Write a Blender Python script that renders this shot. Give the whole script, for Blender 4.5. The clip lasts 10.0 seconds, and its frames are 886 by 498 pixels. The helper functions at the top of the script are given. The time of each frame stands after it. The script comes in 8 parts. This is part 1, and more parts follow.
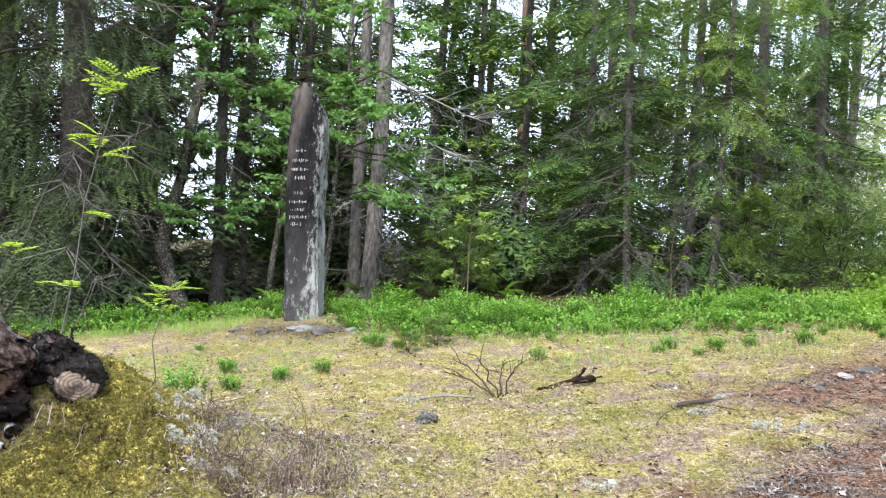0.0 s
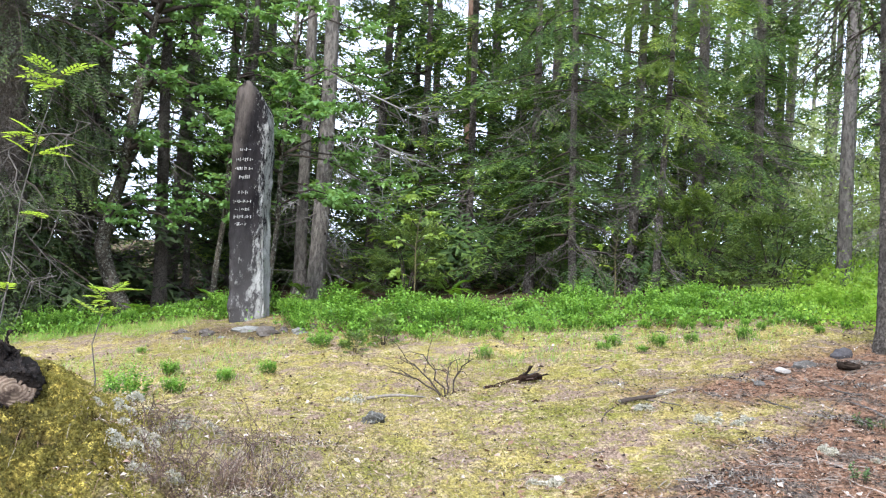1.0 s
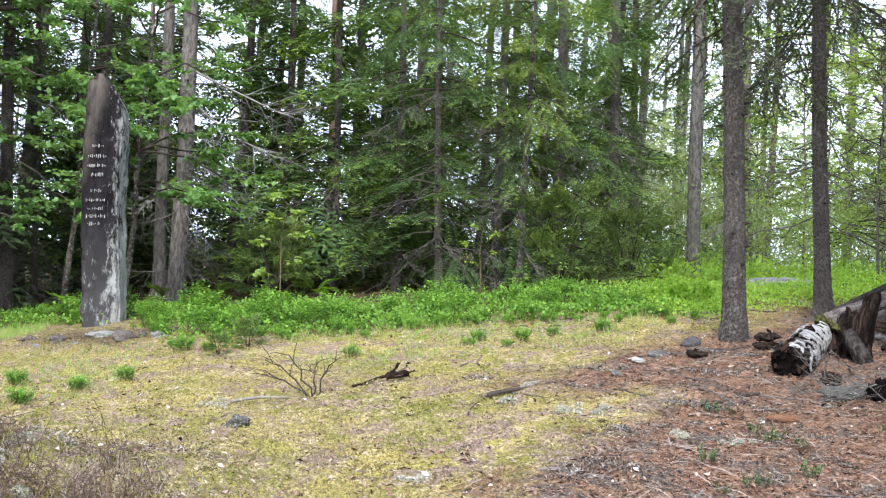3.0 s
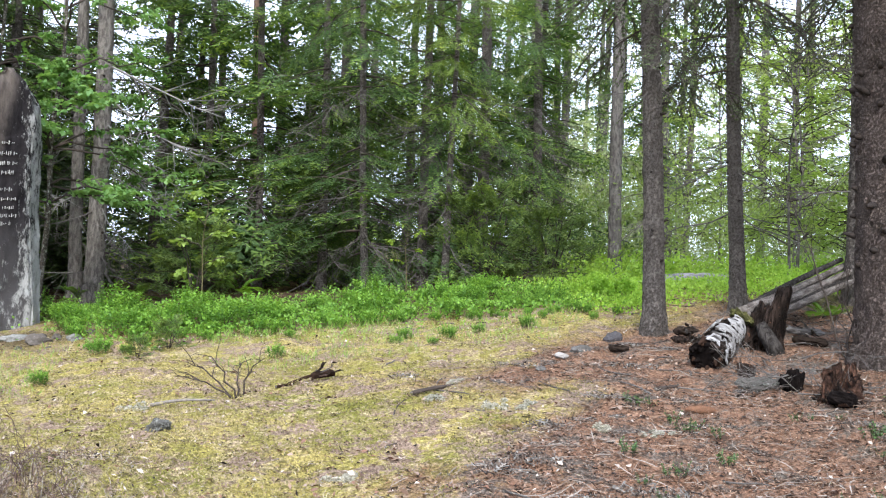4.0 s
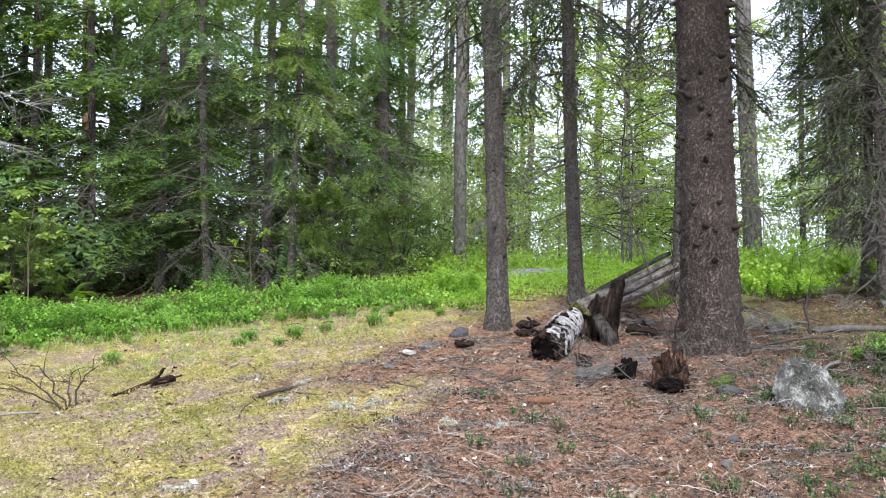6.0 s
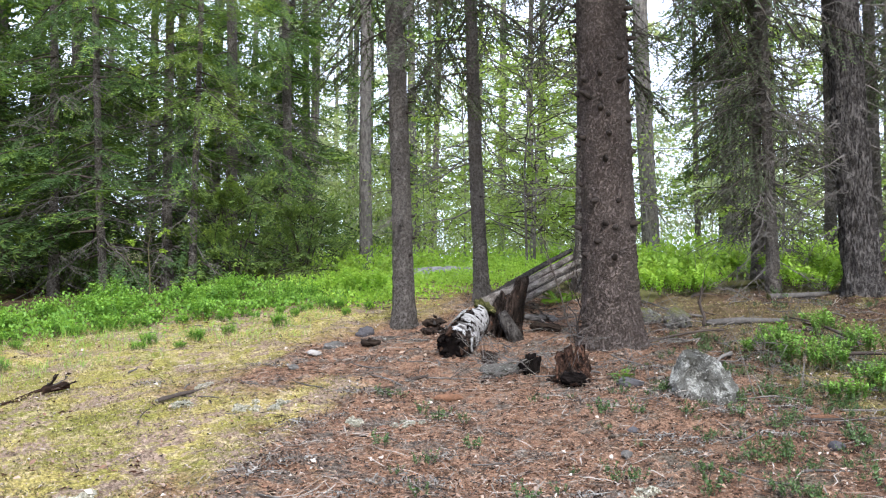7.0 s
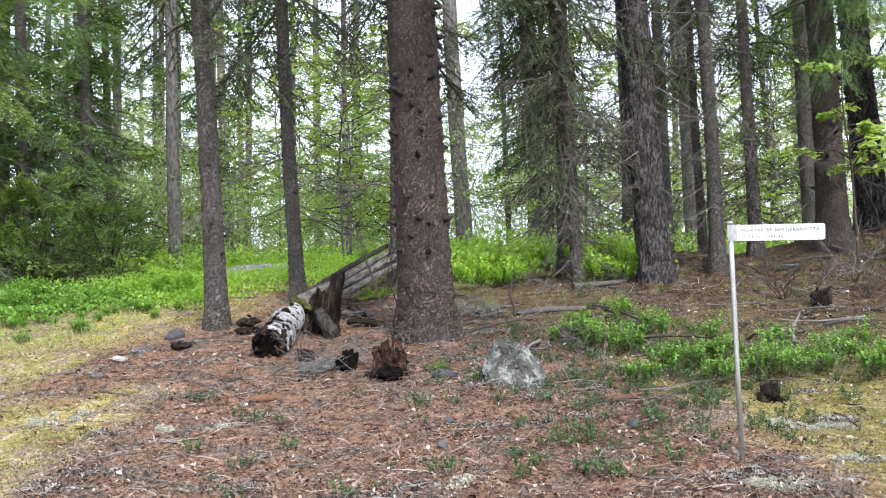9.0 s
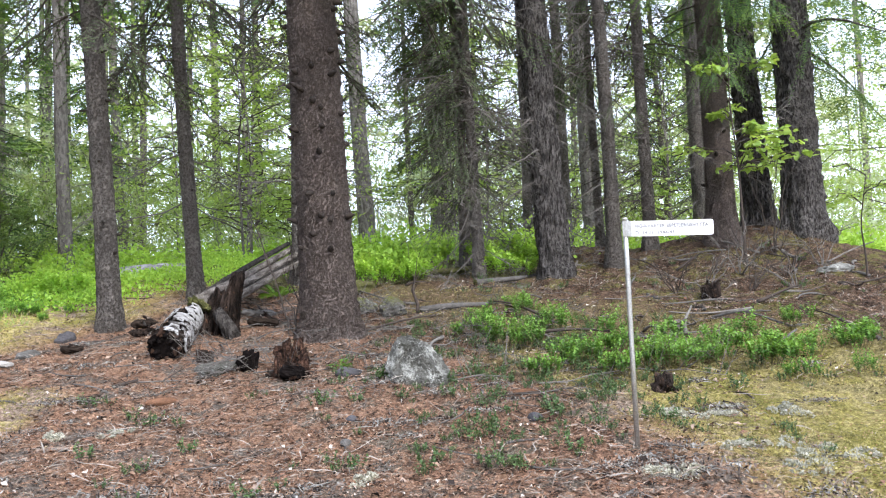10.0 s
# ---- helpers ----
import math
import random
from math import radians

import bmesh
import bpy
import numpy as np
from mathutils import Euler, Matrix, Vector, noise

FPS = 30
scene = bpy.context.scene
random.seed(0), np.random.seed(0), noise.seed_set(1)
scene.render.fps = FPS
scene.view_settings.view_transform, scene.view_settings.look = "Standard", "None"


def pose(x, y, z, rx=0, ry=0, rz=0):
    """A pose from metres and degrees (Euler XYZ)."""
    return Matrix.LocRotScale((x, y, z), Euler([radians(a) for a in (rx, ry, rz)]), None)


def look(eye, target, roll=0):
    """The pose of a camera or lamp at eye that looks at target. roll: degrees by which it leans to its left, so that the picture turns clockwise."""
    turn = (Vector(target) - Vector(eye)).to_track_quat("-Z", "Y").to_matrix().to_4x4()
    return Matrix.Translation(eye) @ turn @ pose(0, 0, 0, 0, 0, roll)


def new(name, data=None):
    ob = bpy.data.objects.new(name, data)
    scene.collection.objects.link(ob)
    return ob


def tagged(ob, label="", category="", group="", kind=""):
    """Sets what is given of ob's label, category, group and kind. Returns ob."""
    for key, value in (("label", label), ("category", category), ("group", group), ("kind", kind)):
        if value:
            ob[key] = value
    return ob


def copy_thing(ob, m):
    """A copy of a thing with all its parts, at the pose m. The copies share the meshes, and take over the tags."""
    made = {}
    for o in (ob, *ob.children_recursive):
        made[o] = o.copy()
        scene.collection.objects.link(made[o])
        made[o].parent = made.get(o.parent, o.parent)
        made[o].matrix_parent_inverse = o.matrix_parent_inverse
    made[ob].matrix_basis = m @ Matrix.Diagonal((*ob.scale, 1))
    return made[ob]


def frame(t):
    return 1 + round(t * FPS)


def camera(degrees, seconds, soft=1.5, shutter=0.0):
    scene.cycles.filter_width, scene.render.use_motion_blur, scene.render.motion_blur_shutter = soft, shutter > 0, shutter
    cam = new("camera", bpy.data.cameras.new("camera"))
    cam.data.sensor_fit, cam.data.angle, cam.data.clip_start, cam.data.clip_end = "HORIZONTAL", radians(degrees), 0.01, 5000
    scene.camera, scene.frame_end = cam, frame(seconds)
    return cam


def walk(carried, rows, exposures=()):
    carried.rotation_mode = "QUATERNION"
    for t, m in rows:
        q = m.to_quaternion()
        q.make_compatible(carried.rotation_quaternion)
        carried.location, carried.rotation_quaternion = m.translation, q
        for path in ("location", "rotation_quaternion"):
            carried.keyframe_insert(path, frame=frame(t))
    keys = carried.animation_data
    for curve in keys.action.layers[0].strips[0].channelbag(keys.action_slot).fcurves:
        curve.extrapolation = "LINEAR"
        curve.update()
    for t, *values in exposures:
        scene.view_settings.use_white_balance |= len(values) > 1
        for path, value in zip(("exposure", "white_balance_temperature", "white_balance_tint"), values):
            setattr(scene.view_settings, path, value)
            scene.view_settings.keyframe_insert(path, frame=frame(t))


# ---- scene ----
# camera: a slow turn on the spot, with a few centimetres of sway
cam = camera(53.75, 10.0, soft=1.2)
EYE = 1.4
ROWS = [
    (0.0, 0.0000, 0.0000, 3.221, -4.823, -0.541),
    (0.5, 0.0022, 0.0007, 3.318, -4.616, -2.045),
    (1.0, 0.0051, 0.0016, 3.458, -4.372, -3.987),
    (1.5, 0.0079, 0.0023, 3.596, -4.131, -5.890),
    (2.0, 0.0110, 0.0030, 3.708, -3.854, -7.928),
    (2.5, 0.0143, 0.0036, 3.806, -3.527, -10.142),
    (4.0, 0.0255, 0.0047, 4.002, -2.424, -17.393),
    (4.5, 0.0286, 0.0048, 4.053, -2.134, -19.384),
    (5.0, 0.0320, 0.0047, 4.113, -1.809, -21.588),
    (5.5, 0.0360, 0.0045, 4.163, -1.414, -24.203),
    (7.0, 0.0500, 0.0022, 4.152, -0.012, -33.305),
    (7.5, 0.0538, 0.0011, 4.089, 0.402, -35.807),
    (8.0, 0.0581, -0.0003, 3.999, 0.936, -38.717),
    (8.5, 0.0627, -0.0020, 3.871, 1.448, -41.901),
    (9.0, 0.0672, -0.0041, 3.691, 1.925, -45.107),
    (9.5, 0.0718, -0.0064, 3.467, 2.391, -48.409),
    (10.0, 0.0758, -0.0087, 3.246, 2.743, -51.380),
]
walk(cam, [(t, pose(x, y, EYE, 90 + pitch, roll, yaw)) for t, x, y, pitch, roll, yaw in ROWS],
     [(0.0, 0.83, 6200, 10), (2.5, 0.78, 6250, 10), (5.0, 0.68, 6320, 10), (8.0, 0.72, 6320, 10), (10.0, 0.73, 6320, 10)])

# light: thin bright cloud, a wide soft sun high behind the left shoulder
SUN_ELEV, SUN_AZ = 42.0, 200.0
world = bpy.data.worlds.new("world")
scene.world = world
world.use_nodes = True
wn, wl = world.node_tree.nodes, world.node_tree.links
sky = wn.new("ShaderNodeTexSky")
sky.sky_type, sky.sun_disc = "NISHITA", False
sky.sun_elevation, sky.sun_rotation = radians(SUN_ELEV), radians(SUN_AZ)
sky.air_density, sky.dust_density, sky.ozone_density = 1.0, 6.0, 1.0
cloud = wn.new("ShaderNodeMix")
cloud.data_type = "RGBA"
cloud.inputs[0].default_value = 0.75
cloud.inputs[7].default_value = (12.9, 14.3, 17.8, 1)
wl.new(sky.outputs[0], cloud.inputs[6])
wl.new(cloud.outputs[2], wn["Background"].inputs["Color"])
wn["Background"].inputs["Strength"].default_value = 0.14
sun = new("sun", bpy.data.lights.new("sun", "SUN"))
sun.data.energy, sun.data.angle, sun.data.color = 3.2, radians(10), (1.0, 0.985, 0.955)
a, e = radians(SUN_AZ), radians(SUN_ELEV)
sun.matrix_world = look((0, 0, 0), (-math.sin(a) * math.cos(e), -math.cos(a) * math.cos(e), -math.sin(e)))
sun.location = (-6, -8, 25)


# ---- materials ----
def nodes_of(name):
    m = bpy.data.materials.new(name)
    m.use_nodes = True
    return m, m.node_tree.nodes, m.node_tree.links, m.node_tree.nodes["Principled BSDF"]


def noise_node(n, l, scale, detail=5, rough=0.6, coords=None, stretch=None):
    t = n.new("ShaderNodeTexNoise")
    t.inputs["Scale"].default_value = scale
    t.inputs["Detail"].default_value = detail
    t.inputs["Roughness"].default_value = rough
    if coords is not None:
        if stretch:
            mp = n.new("ShaderNodeMapping")
            mp.inputs["Scale"].default_value = stretch
            l.new(coords, mp.inputs["Vector"])
            l.new(mp.outputs[0], t.inputs["Vector"])
        else:
            l.new(coords, t.inputs["Vector"])
    return t


def mix_col(n, l, fac, c1, c2, mode="MIX"):
    m = n.new("ShaderNodeMix")
    m.data_type, m.blend_type = "RGBA", mode
    for i, c in ((0, fac), (6, c1), (7, c2)):
        if isinstance(c, (tuple, list)):
            m.inputs[i].default_value = (*c[:3], 1)
        elif isinstance(c, (int, float)):
            m.inputs[i].default_value = c
        else:
            l.new(c, m.inputs[i])
    return m.outputs[2]


def ramp(n, l, src, lo, hi):
    r = n.new("ShaderNodeMapRange")
    r.inputs["From Min"].default_value, r.inputs["From Max"].default_value = lo, hi
    l.new(src, r.inputs["Value"])
    return r.outputs[0]


def bump(n, l, bsdf, height, strength, dist=0.02):
    b = n.new("ShaderNodeBump")
    b.inputs["Strength"].default_value, b.inputs["Distance"].default_value = strength, dist
    l.new(height, b.inputs["Height"])
    l.new(b.outputs[0], bsdf.inputs["Normal"])


def plain(name, c1, c2, scale=8.0, rough=0.85, relief=0.5, fine=60.0, metal=0.0, c3=None, spots=(0.58, 0.64), spot_scale=14.0, spec=0.2):
    """Two-scale mottled surface; c3 adds blotches (lichen, moss, rot)."""
    m, n, l, b = nodes_of(name)
    co = n.new("ShaderNodeTexCoord").outputs["Object"]
    big, small = noise_node(n, l, scale, 6, 0.65, co), noise_node(n, l, fine, 4, 0.7, co)
    col = mix_col(n, l, ramp(n, l, big.outputs[0], 0.35, 0.65), c1, c2)
    col = mix_col(n, l, 0.55, col, mix_col(n, l, ramp(n, l, small.outputs[0], 0.3, 0.7), (0.25, 0.25, 0.25), (1.0, 1.0, 1.0)), "MULTIPLY")
    if c3:
        sp = noise_node(n, l, spot_scale, 6, 0.75, co)
        col = mix_col(n, l, ramp(n, l, sp.outputs[0], *spots), col, c3)
    l.new(col, b.inputs["Base Color"])
    b.inputs["Roughness"].default_value, b.inputs["Metallic"].default_value = rough, metal
    b.inputs["Specular IOR Level"].default_value = spec
    if relief:
        bump(n, l, b, mix_col(n, l, 0.5, big.outputs[1], small.outputs[1]), relief)
    return m


def bark(name, c1, c2, crack, scale=26.0, stretch=(1, 1, 0.35), lichen=None, relief=0.9, amount=(0.6, 0.7), depth=0.75):
    """Flaky or furrowed bark: stretched ridges over small uneven flakes."""
    m, n, l, b = nodes_of(name)
    co = n.new("ShaderNodeTexCoord").outputs["Object"]
    ridge = noise_node(n, l, scale * 0.55, 7, 0.62, co, stretch)
    flake = noise_node(n, l, scale * 2.2, 5, 0.7, co, (1, 1, max(stretch[2], 0.5)))
    tone = noise_node(n, l, 2.6, 5, 0.6, co)
    fleck = noise_node(n, l, 75, 4, 0.75, co)
    edge = ramp(n, l, ridge.outputs[0], 0.40, 0.56)
    plate = mix_col(n, l, ramp(n, l, tone.outputs[0], 0.3, 0.7), c1, c2)
    plate = mix_col(n, l, 0.7, plate, mix_col(n, l, ramp(n, l, flake.outputs[0], 0.32, 0.66), (0.52, 0.51, 0.50), (1.2, 1.19, 1.17)), "MULTIPLY")
    fac = n.new("ShaderNodeMath")
    fac.operation = "MULTIPLY_ADD"
    l.new(edge, fac.inputs[0])
    fac.inputs[1].default_value, fac.inputs[2].default_value = depth, 1 - depth
    col = mix_col(n, l, fac.outputs[0], crack, plate)
    col = mix_col(n, l, ramp(n, l, fleck.outputs[0], 0.66, 0.72), col, [min(1, k * 1.3) for k in c1])
    if lichen:
        sp = noise_node(n, l, 30, 8, 0.8, co)
        col = mix_col(n, l, ramp(n, l, sp.outputs[0], *amount), col, lichen)
    l.new(col, b.inputs["Base Color"])
    b.inputs["Roughness"].default_value = 0.95
    b.inputs["Specular IOR Level"].default_value = 0.1
    bump(n, l, b, mix_col(n, l, 0.45, edge, flake.outputs[0]), relief, 0.02)
    return m


def leaf_mat(name, c1, c2, fresh=None, transl=0.4, rough=0.5, dead=None):
    """Leaves and needles: colour varies leaf by leaf; 'fresh' is the paler colour of new shoots, by the mesh's own attribute."""
    m, n, l, b = nodes_of(name)
    rnd = n.new("ShaderNodeNewGeometry").outputs["Random Per Island"]
    oi = n.new("ShaderNodeObjectInfo").outputs["Random"]
    col = mix_col(n, l, rnd, c1, c2)
    co = n.new("ShaderNodeTexCoord").outputs["Object"]
    patch = noise_node(n, l, 1.6, 3, 0.6, co)
    col = mix_col(n, l, 0.45, col, mix_col(n, l, ramp(n, l, patch.outputs[0], 0.3, 0.7), (0.45, 0.5, 0.45), (1.2, 1.15, 1.0)), "MULTIPLY")
    col = mix_col(n, l, 0.3, col, mix_col(n, l, oi, (0.6, 0.65, 0.6), (1.2, 1.15, 1.1)), "MULTIPLY")
    if fresh:
        at = n.new("ShaderNodeAttribute")
        at.attribute_name = "fresh"
        col = mix_col(n, l, at.outputs["Fac"], col, fresh)
    if dead:
        col = mix_col(n, l, ramp(n, l, rnd, 0.93, 0.95), col, dead)
    l.new(col, b.inputs["Base Color"])
    b.inputs["Roughness"].default_value = rough
    b.inputs["Specular IOR Level"].default_value = 0.3
    t = n.new("ShaderNodeBsdfTranslucent")
    l.new(mix_col(n, l, 1.0, col, (1.25, 1.15, 0.55), "MULTIPLY"), t.inputs["Color"])
    mx = n.new("ShaderNodeMixShader")
    mx.inputs[0].default_value = transl
    l.new(b.outputs[0], mx.inputs[1])
    l.new(t.outputs[0], mx.inputs[2])
    l.new(mx.outputs[0], n["Material Output"].inputs["Surface"])
    return m


def island_mat(name, cols, rough=0.9):
    """Litter: each piece takes its own tone out of a few."""
    m, n, l, b = nodes_of(name)
    rnd = n.new("ShaderNodeNewGeometry").outputs["Random Per Island"]
    r = n.new("ShaderNodeValToRGB")
    r.color_ramp.interpolation = "CONSTANT"
    els = r.color_ramp.elements
    while len(els) < len(cols):
        els.new(0.5)
    for i, c in enumerate(cols):
        els[i].position = i / len(cols)
        els[i].color = (*c, 1)
    l.new(rnd, r.inputs[0])
    co = n.new("ShaderNodeTexCoord").outputs["Object"]
    fine = noise_node(n, l, 90, 4, 0.7, co)
    col = mix_col(n, l, 0.6, r.outputs[0], mix_col(n, l, fine.outputs[0], (0.4, 0.4, 0.4), (1.3, 1.3, 1.3)), "MULTIPLY")
    l.new(col, b.inputs["Base Color"])
    b.inputs["Roughness"].default_value = rough
    b.inputs["Specular IOR Level"].default_value = 0.2
    return m


def ground_mat():
    m, n, l, b = nodes_of("forest_floor")
    co = n.new("ShaderNodeTexCoord").outputs["Object"]

    def attr(name):
        at = n.new("ShaderNodeAttribute")
        at.attribute_name = name
        return at.outputs["Fac"]

    n1, n2 = noise_node(n, l, 1.5, 6, 0.65, co), noise_node(n, l, 7, 7, 0.75, co)
    n3, n4 = noise_node(n, l, 38, 6, 0.8, co), noise_node(n, l, 3.4, 8, 0.78, co)
    n5 = noise_node(n, l, 15, 6, 0.75, co)
    moss = mix_col(n, l, ramp(n, l, n1.outputs[0], 0.42, 0.60), (0.380, 0.315, 0.112), (0.225, 0.222, 0.056))
    moss = mix_col(n, l, ramp(n, l, n2.outputs[0], 0.50, 0.62), moss, (0.48, 0.39, 0.24))
    moss = mix_col(n, l, ramp(n, l, n4.outputs[0], 0.50, 0.56), moss, (0.300, 0.222, 0.175))
    # n5 blotches here and below: soil tone plus small shadows painted in
    moss = mix_col(n, l, ramp(n, l, n5.outputs[0], 0.57, 0.66), moss, (0.095, 0.072, 0.045))
    lit = mix_col(n, l, ramp(n, l, n2.outputs[0], 0.38, 0.62), (0.190, 0.108, 0.073), (0.330, 0.205, 0.144))
    lit = mix_col(n, l, ramp(n, l, n4.outputs[0], 0.50, 0.57), lit, (0.155, 0.130, 0.113))
    lit = mix_col(n, l, ramp(n, l, n5.outputs[0], 0.53, 0.62), lit, (0.034, 0.024, 0.019))
    duff = mix_col(n, l, ramp(n, l, n2.outputs[0], 0.38, 0.62), (0.050, 0.034, 0.026), (0.125, 0.084, 0.060))
    duff = mix_col(n, l, ramp(n, l, n4.outputs[0], 0.50, 0.58), duff, (0.115, 0.105, 0.038))
    duff = mix_col(n, l, ramp(n, l, n5.outputs[0], 0.55, 0.63), duff, (0.018, 0.013, 0.011))
    col = mix_col(n, l, attr("litter"), moss, lit)
    col = mix_col(n, l, attr("lush"), col, mix_col(n, l, ramp(n, l, n2.outputs[0], 0.42, 0.6), (0.135, 0.130, 0.034), (0.270, 0.240, 0.075)))
    col = mix_col(n, l, attr("duff"), col, duff)
    field = mix_col(n, l, ramp(n, l, n2.outputs[0], 0.4, 0.6), (0.085, 0.100, 0.036), (0.165, 0.175, 0.075))
    col = mix_col(n, l, attr("green"), col, field)
    tops = mix_col(n, l, ramp(n, l, n3.outputs[0], 0.38, 0.66), (0.150, 0.125, 0.032), (0.400, 0.335, 0.090))
    tops = mix_col(n, l, ramp(n, l, n2.outputs[0], 0.52, 0.62), tops, (0.130, 0.125, 0.030))
    # shade between the moss cushions, put into the colour as near-black brown
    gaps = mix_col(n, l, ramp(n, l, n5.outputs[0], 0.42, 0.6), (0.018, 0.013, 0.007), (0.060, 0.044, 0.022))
    def tufts(scale):
        v = n.new("ShaderNodeTexVoronoi")
        v.inputs["Scale"].default_value, v.inputs["Randomness"].default_value = scale, 1.0
        bent = mix_col(n, l, 0.04, co, n3.outputs[1], "ADD")
        l.new(bent, v.inputs["Vector"])
        return v.outputs["Distance"]

    t1, t2 = tufts(34), tufts(75)
    moss_shaded = mix_col(n, l, attr("cush"), gaps, tops)
    # tuft middles lightened, edges darkened: relief shading painted in
    moss_shaded = mix_col(n, l, 0.85, moss_shaded, mix_col(n, l, ramp(n, l, t1, 0.30, 0.75), (1.75, 1.72, 1.6), (0.24, 0.21, 0.15)), "MULTIPLY")
    col = mix_col(n, l, attr("mossy"), col, moss_shaded)
    # tuft and grain contrast: litter tones, with tiny shadows put into the colour
    col = mix_col(n, l, 0.45, col, mix_col(n, l, ramp(n, l, t2, 0.35, 0.80), (1.65, 1.65, 1.6), (0.50, 0.47, 0.43)), "MULTIPLY")
    grain = mix_col(n, l, ramp(n, l, n3.outputs[0], 0.34, 0.66), (0.34, 0.33, 0.31), (1.45, 1.45, 1.42))
    col = mix_col(n, l, 0.75, col, grain, "MULTIPLY")
    n6 = noise_node(n, l, 190, 3, 0.8, co)
    col = mix_col(n, l, 0.4, col, mix_col(n, l, ramp(n, l, n6.outputs[0], 0.40, 0.60), (0.3, 0.29, 0.28), (1.6, 1.58, 1.55)), "MULTIPLY")
    l.new(col, b.inputs["Base Color"])
    b.inputs["Roughness"].default_value = 1.0
    b.inputs["Specular IOR Level"].default_value = 0.05
    bump(n, l, b, mix_col(n, l, 0.5, mix_col(n, l, 0.5, n5.outputs[0], n3.outputs[0]), t1, "SUBTRACT"), 1.0, 0.04)
    return m


M_ground = ground_mat()
M_needles = leaf_mat("spruce_needles", (0.052, 0.108, 0.042), (0.118, 0.200, 0.072), fresh=(0.32, 0.47, 0.09), transl=0.48, rough=0.55)
# two darker copies of the spruce needles: shade of the wood put into colour
M_needles_dark = leaf_mat("shade_toned_needles", (0.050, 0.082, 0.042), (0.086, 0.132, 0.062), fresh=(0.14, 0.20, 0.08), transl=0.38, rough=0.6)
M_needles_left = leaf_mat("shade_toned_hanging_needles", (0.030, 0.052, 0.021), (0.068, 0.100, 0.036), fresh=(0.17, 0.24, 0.06), transl=0.40, rough=0.6)
M_needles_bright = leaf_mat("new_spruce_shoots", (0.10, 0.165, 0.04), (0.18, 0.26, 0.06), fresh=(0.38, 0.48, 0.08), transl=0.4)
M_juniper = leaf_mat("juniper_needles", (0.085, 0.145, 0.045), (0.16, 0.24, 0.075), fresh=(0.26, 0.36, 0.09), transl=0.42)
M_bilberry = leaf_mat("bilberry_leaves", (0.060, 0.155, 0.026), (0.150, 0.315, 0.050), fresh=(0.25, 0.45, 0.075), transl=0.42)
# yellower copy of the bilberry leaves, with sunlight put into the colour
M_bilberry_sunlit = leaf_mat("sunlit_bilberry_leaves", (0.20, 0.40, 0.05), (0.33, 0.56, 0.09), fresh=(0.45, 0.65, 0.13), transl=0.5)
# darker copy of the bilberry leaves; shade is painted into its colour
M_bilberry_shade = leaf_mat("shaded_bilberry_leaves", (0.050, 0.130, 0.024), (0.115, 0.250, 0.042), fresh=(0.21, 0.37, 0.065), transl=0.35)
M_broad = leaf_mat("broad_leaves", (0.135, 0.275, 0.090), (0.225, 0.390, 0.150), transl=0.45)
M_birch_leaf = leaf_mat("birch_leaves", (0.24, 0.38, 0.095), (0.39, 0.53, 0.165), transl=0.5)
# distance haze is put into this leaf colour as extra paleness
M_hazed_leaf = leaf_mat("hazed_distant_leaves", (0.34, 0.43, 0.29), (0.50, 0.58, 0.43), transl=0.45)
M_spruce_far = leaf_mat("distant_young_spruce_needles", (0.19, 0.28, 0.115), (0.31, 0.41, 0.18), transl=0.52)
M_rowan = leaf_mat("rowan_leaflets", (0.28, 0.45, 0.075), (0.38, 0.55, 0.11), transl=0.45)
M_lingon = leaf_mat("lingonberry_leaves", (0.055, 0.105, 0.040), (0.10, 0.17, 0.055), transl=0.2, rough=0.45)
M_fern = leaf_mat("fern_fronds", (0.12, 0.26, 0.03), (0.18, 0.34, 0.05), transl=0.4)
M_grass = leaf_mat("grass_blades", (0.17, 0.33, 0.06), (0.32, 0.42, 0.12), transl=0.35, dead=(0.45, 0.38, 0.2))
M_moss = leaf_mat("moss_shoots", (0.085, 0.078, 0.034), (0.225, 0.200, 0.088), fresh=(0.45, 0.395, 0.172), transl=0.25, rough=0.8, dead=(0.38, 0.29, 0.2))
M_moss_green = leaf_mat("green_moss_shoots", (0.036, 0.034, 0.011), (0.150, 0.132, 0.034), fresh=(0.40, 0.355, 0.080), transl=0.28, rough=0.85)
M_lichen = leaf_mat("reindeer_lichen", (0.29, 0.282, 0.25), (0.53, 0.52, 0.465), transl=0.15, rough=0.9)
M_litter = island_mat("needle_litter", [(0.36, 0.195, 0.118), (0.24, 0.128, 0.078), (0.42, 0.275, 0.185), (0.075, 0.048, 0.036), (0.42, 0.32, 0.24), (0.27, 0.130, 0.072), (0.16, 0.130, 0.108), (0.025, 0.019, 0.016), (0.28, 0.140, 0.078)])
M_deadleaf = island_mat("dead_leaves", [(0.27, 0.18, 0.13), (0.34, 0.25, 0.19), (0.22, 0.12, 0.08), (0.12, 0.08, 0.06), (0.30, 0.22, 0.17), (0.50, 0.43, 0.37), (0.17, 0.10, 0.07), (0.025, 0.018, 0.015)])
M_bits = island_mat("bark_bits", [(0.014, 0.010, 0.009), (0.030, 0.021, 0.017), (0.070, 0.046, 0.034), (0.15, 0.092, 0.063), (0.010, 0.008, 0.007), (0.24, 0.16, 0.118), (0.055, 0.048, 0.042), (0.31, 0.265, 0.23)])
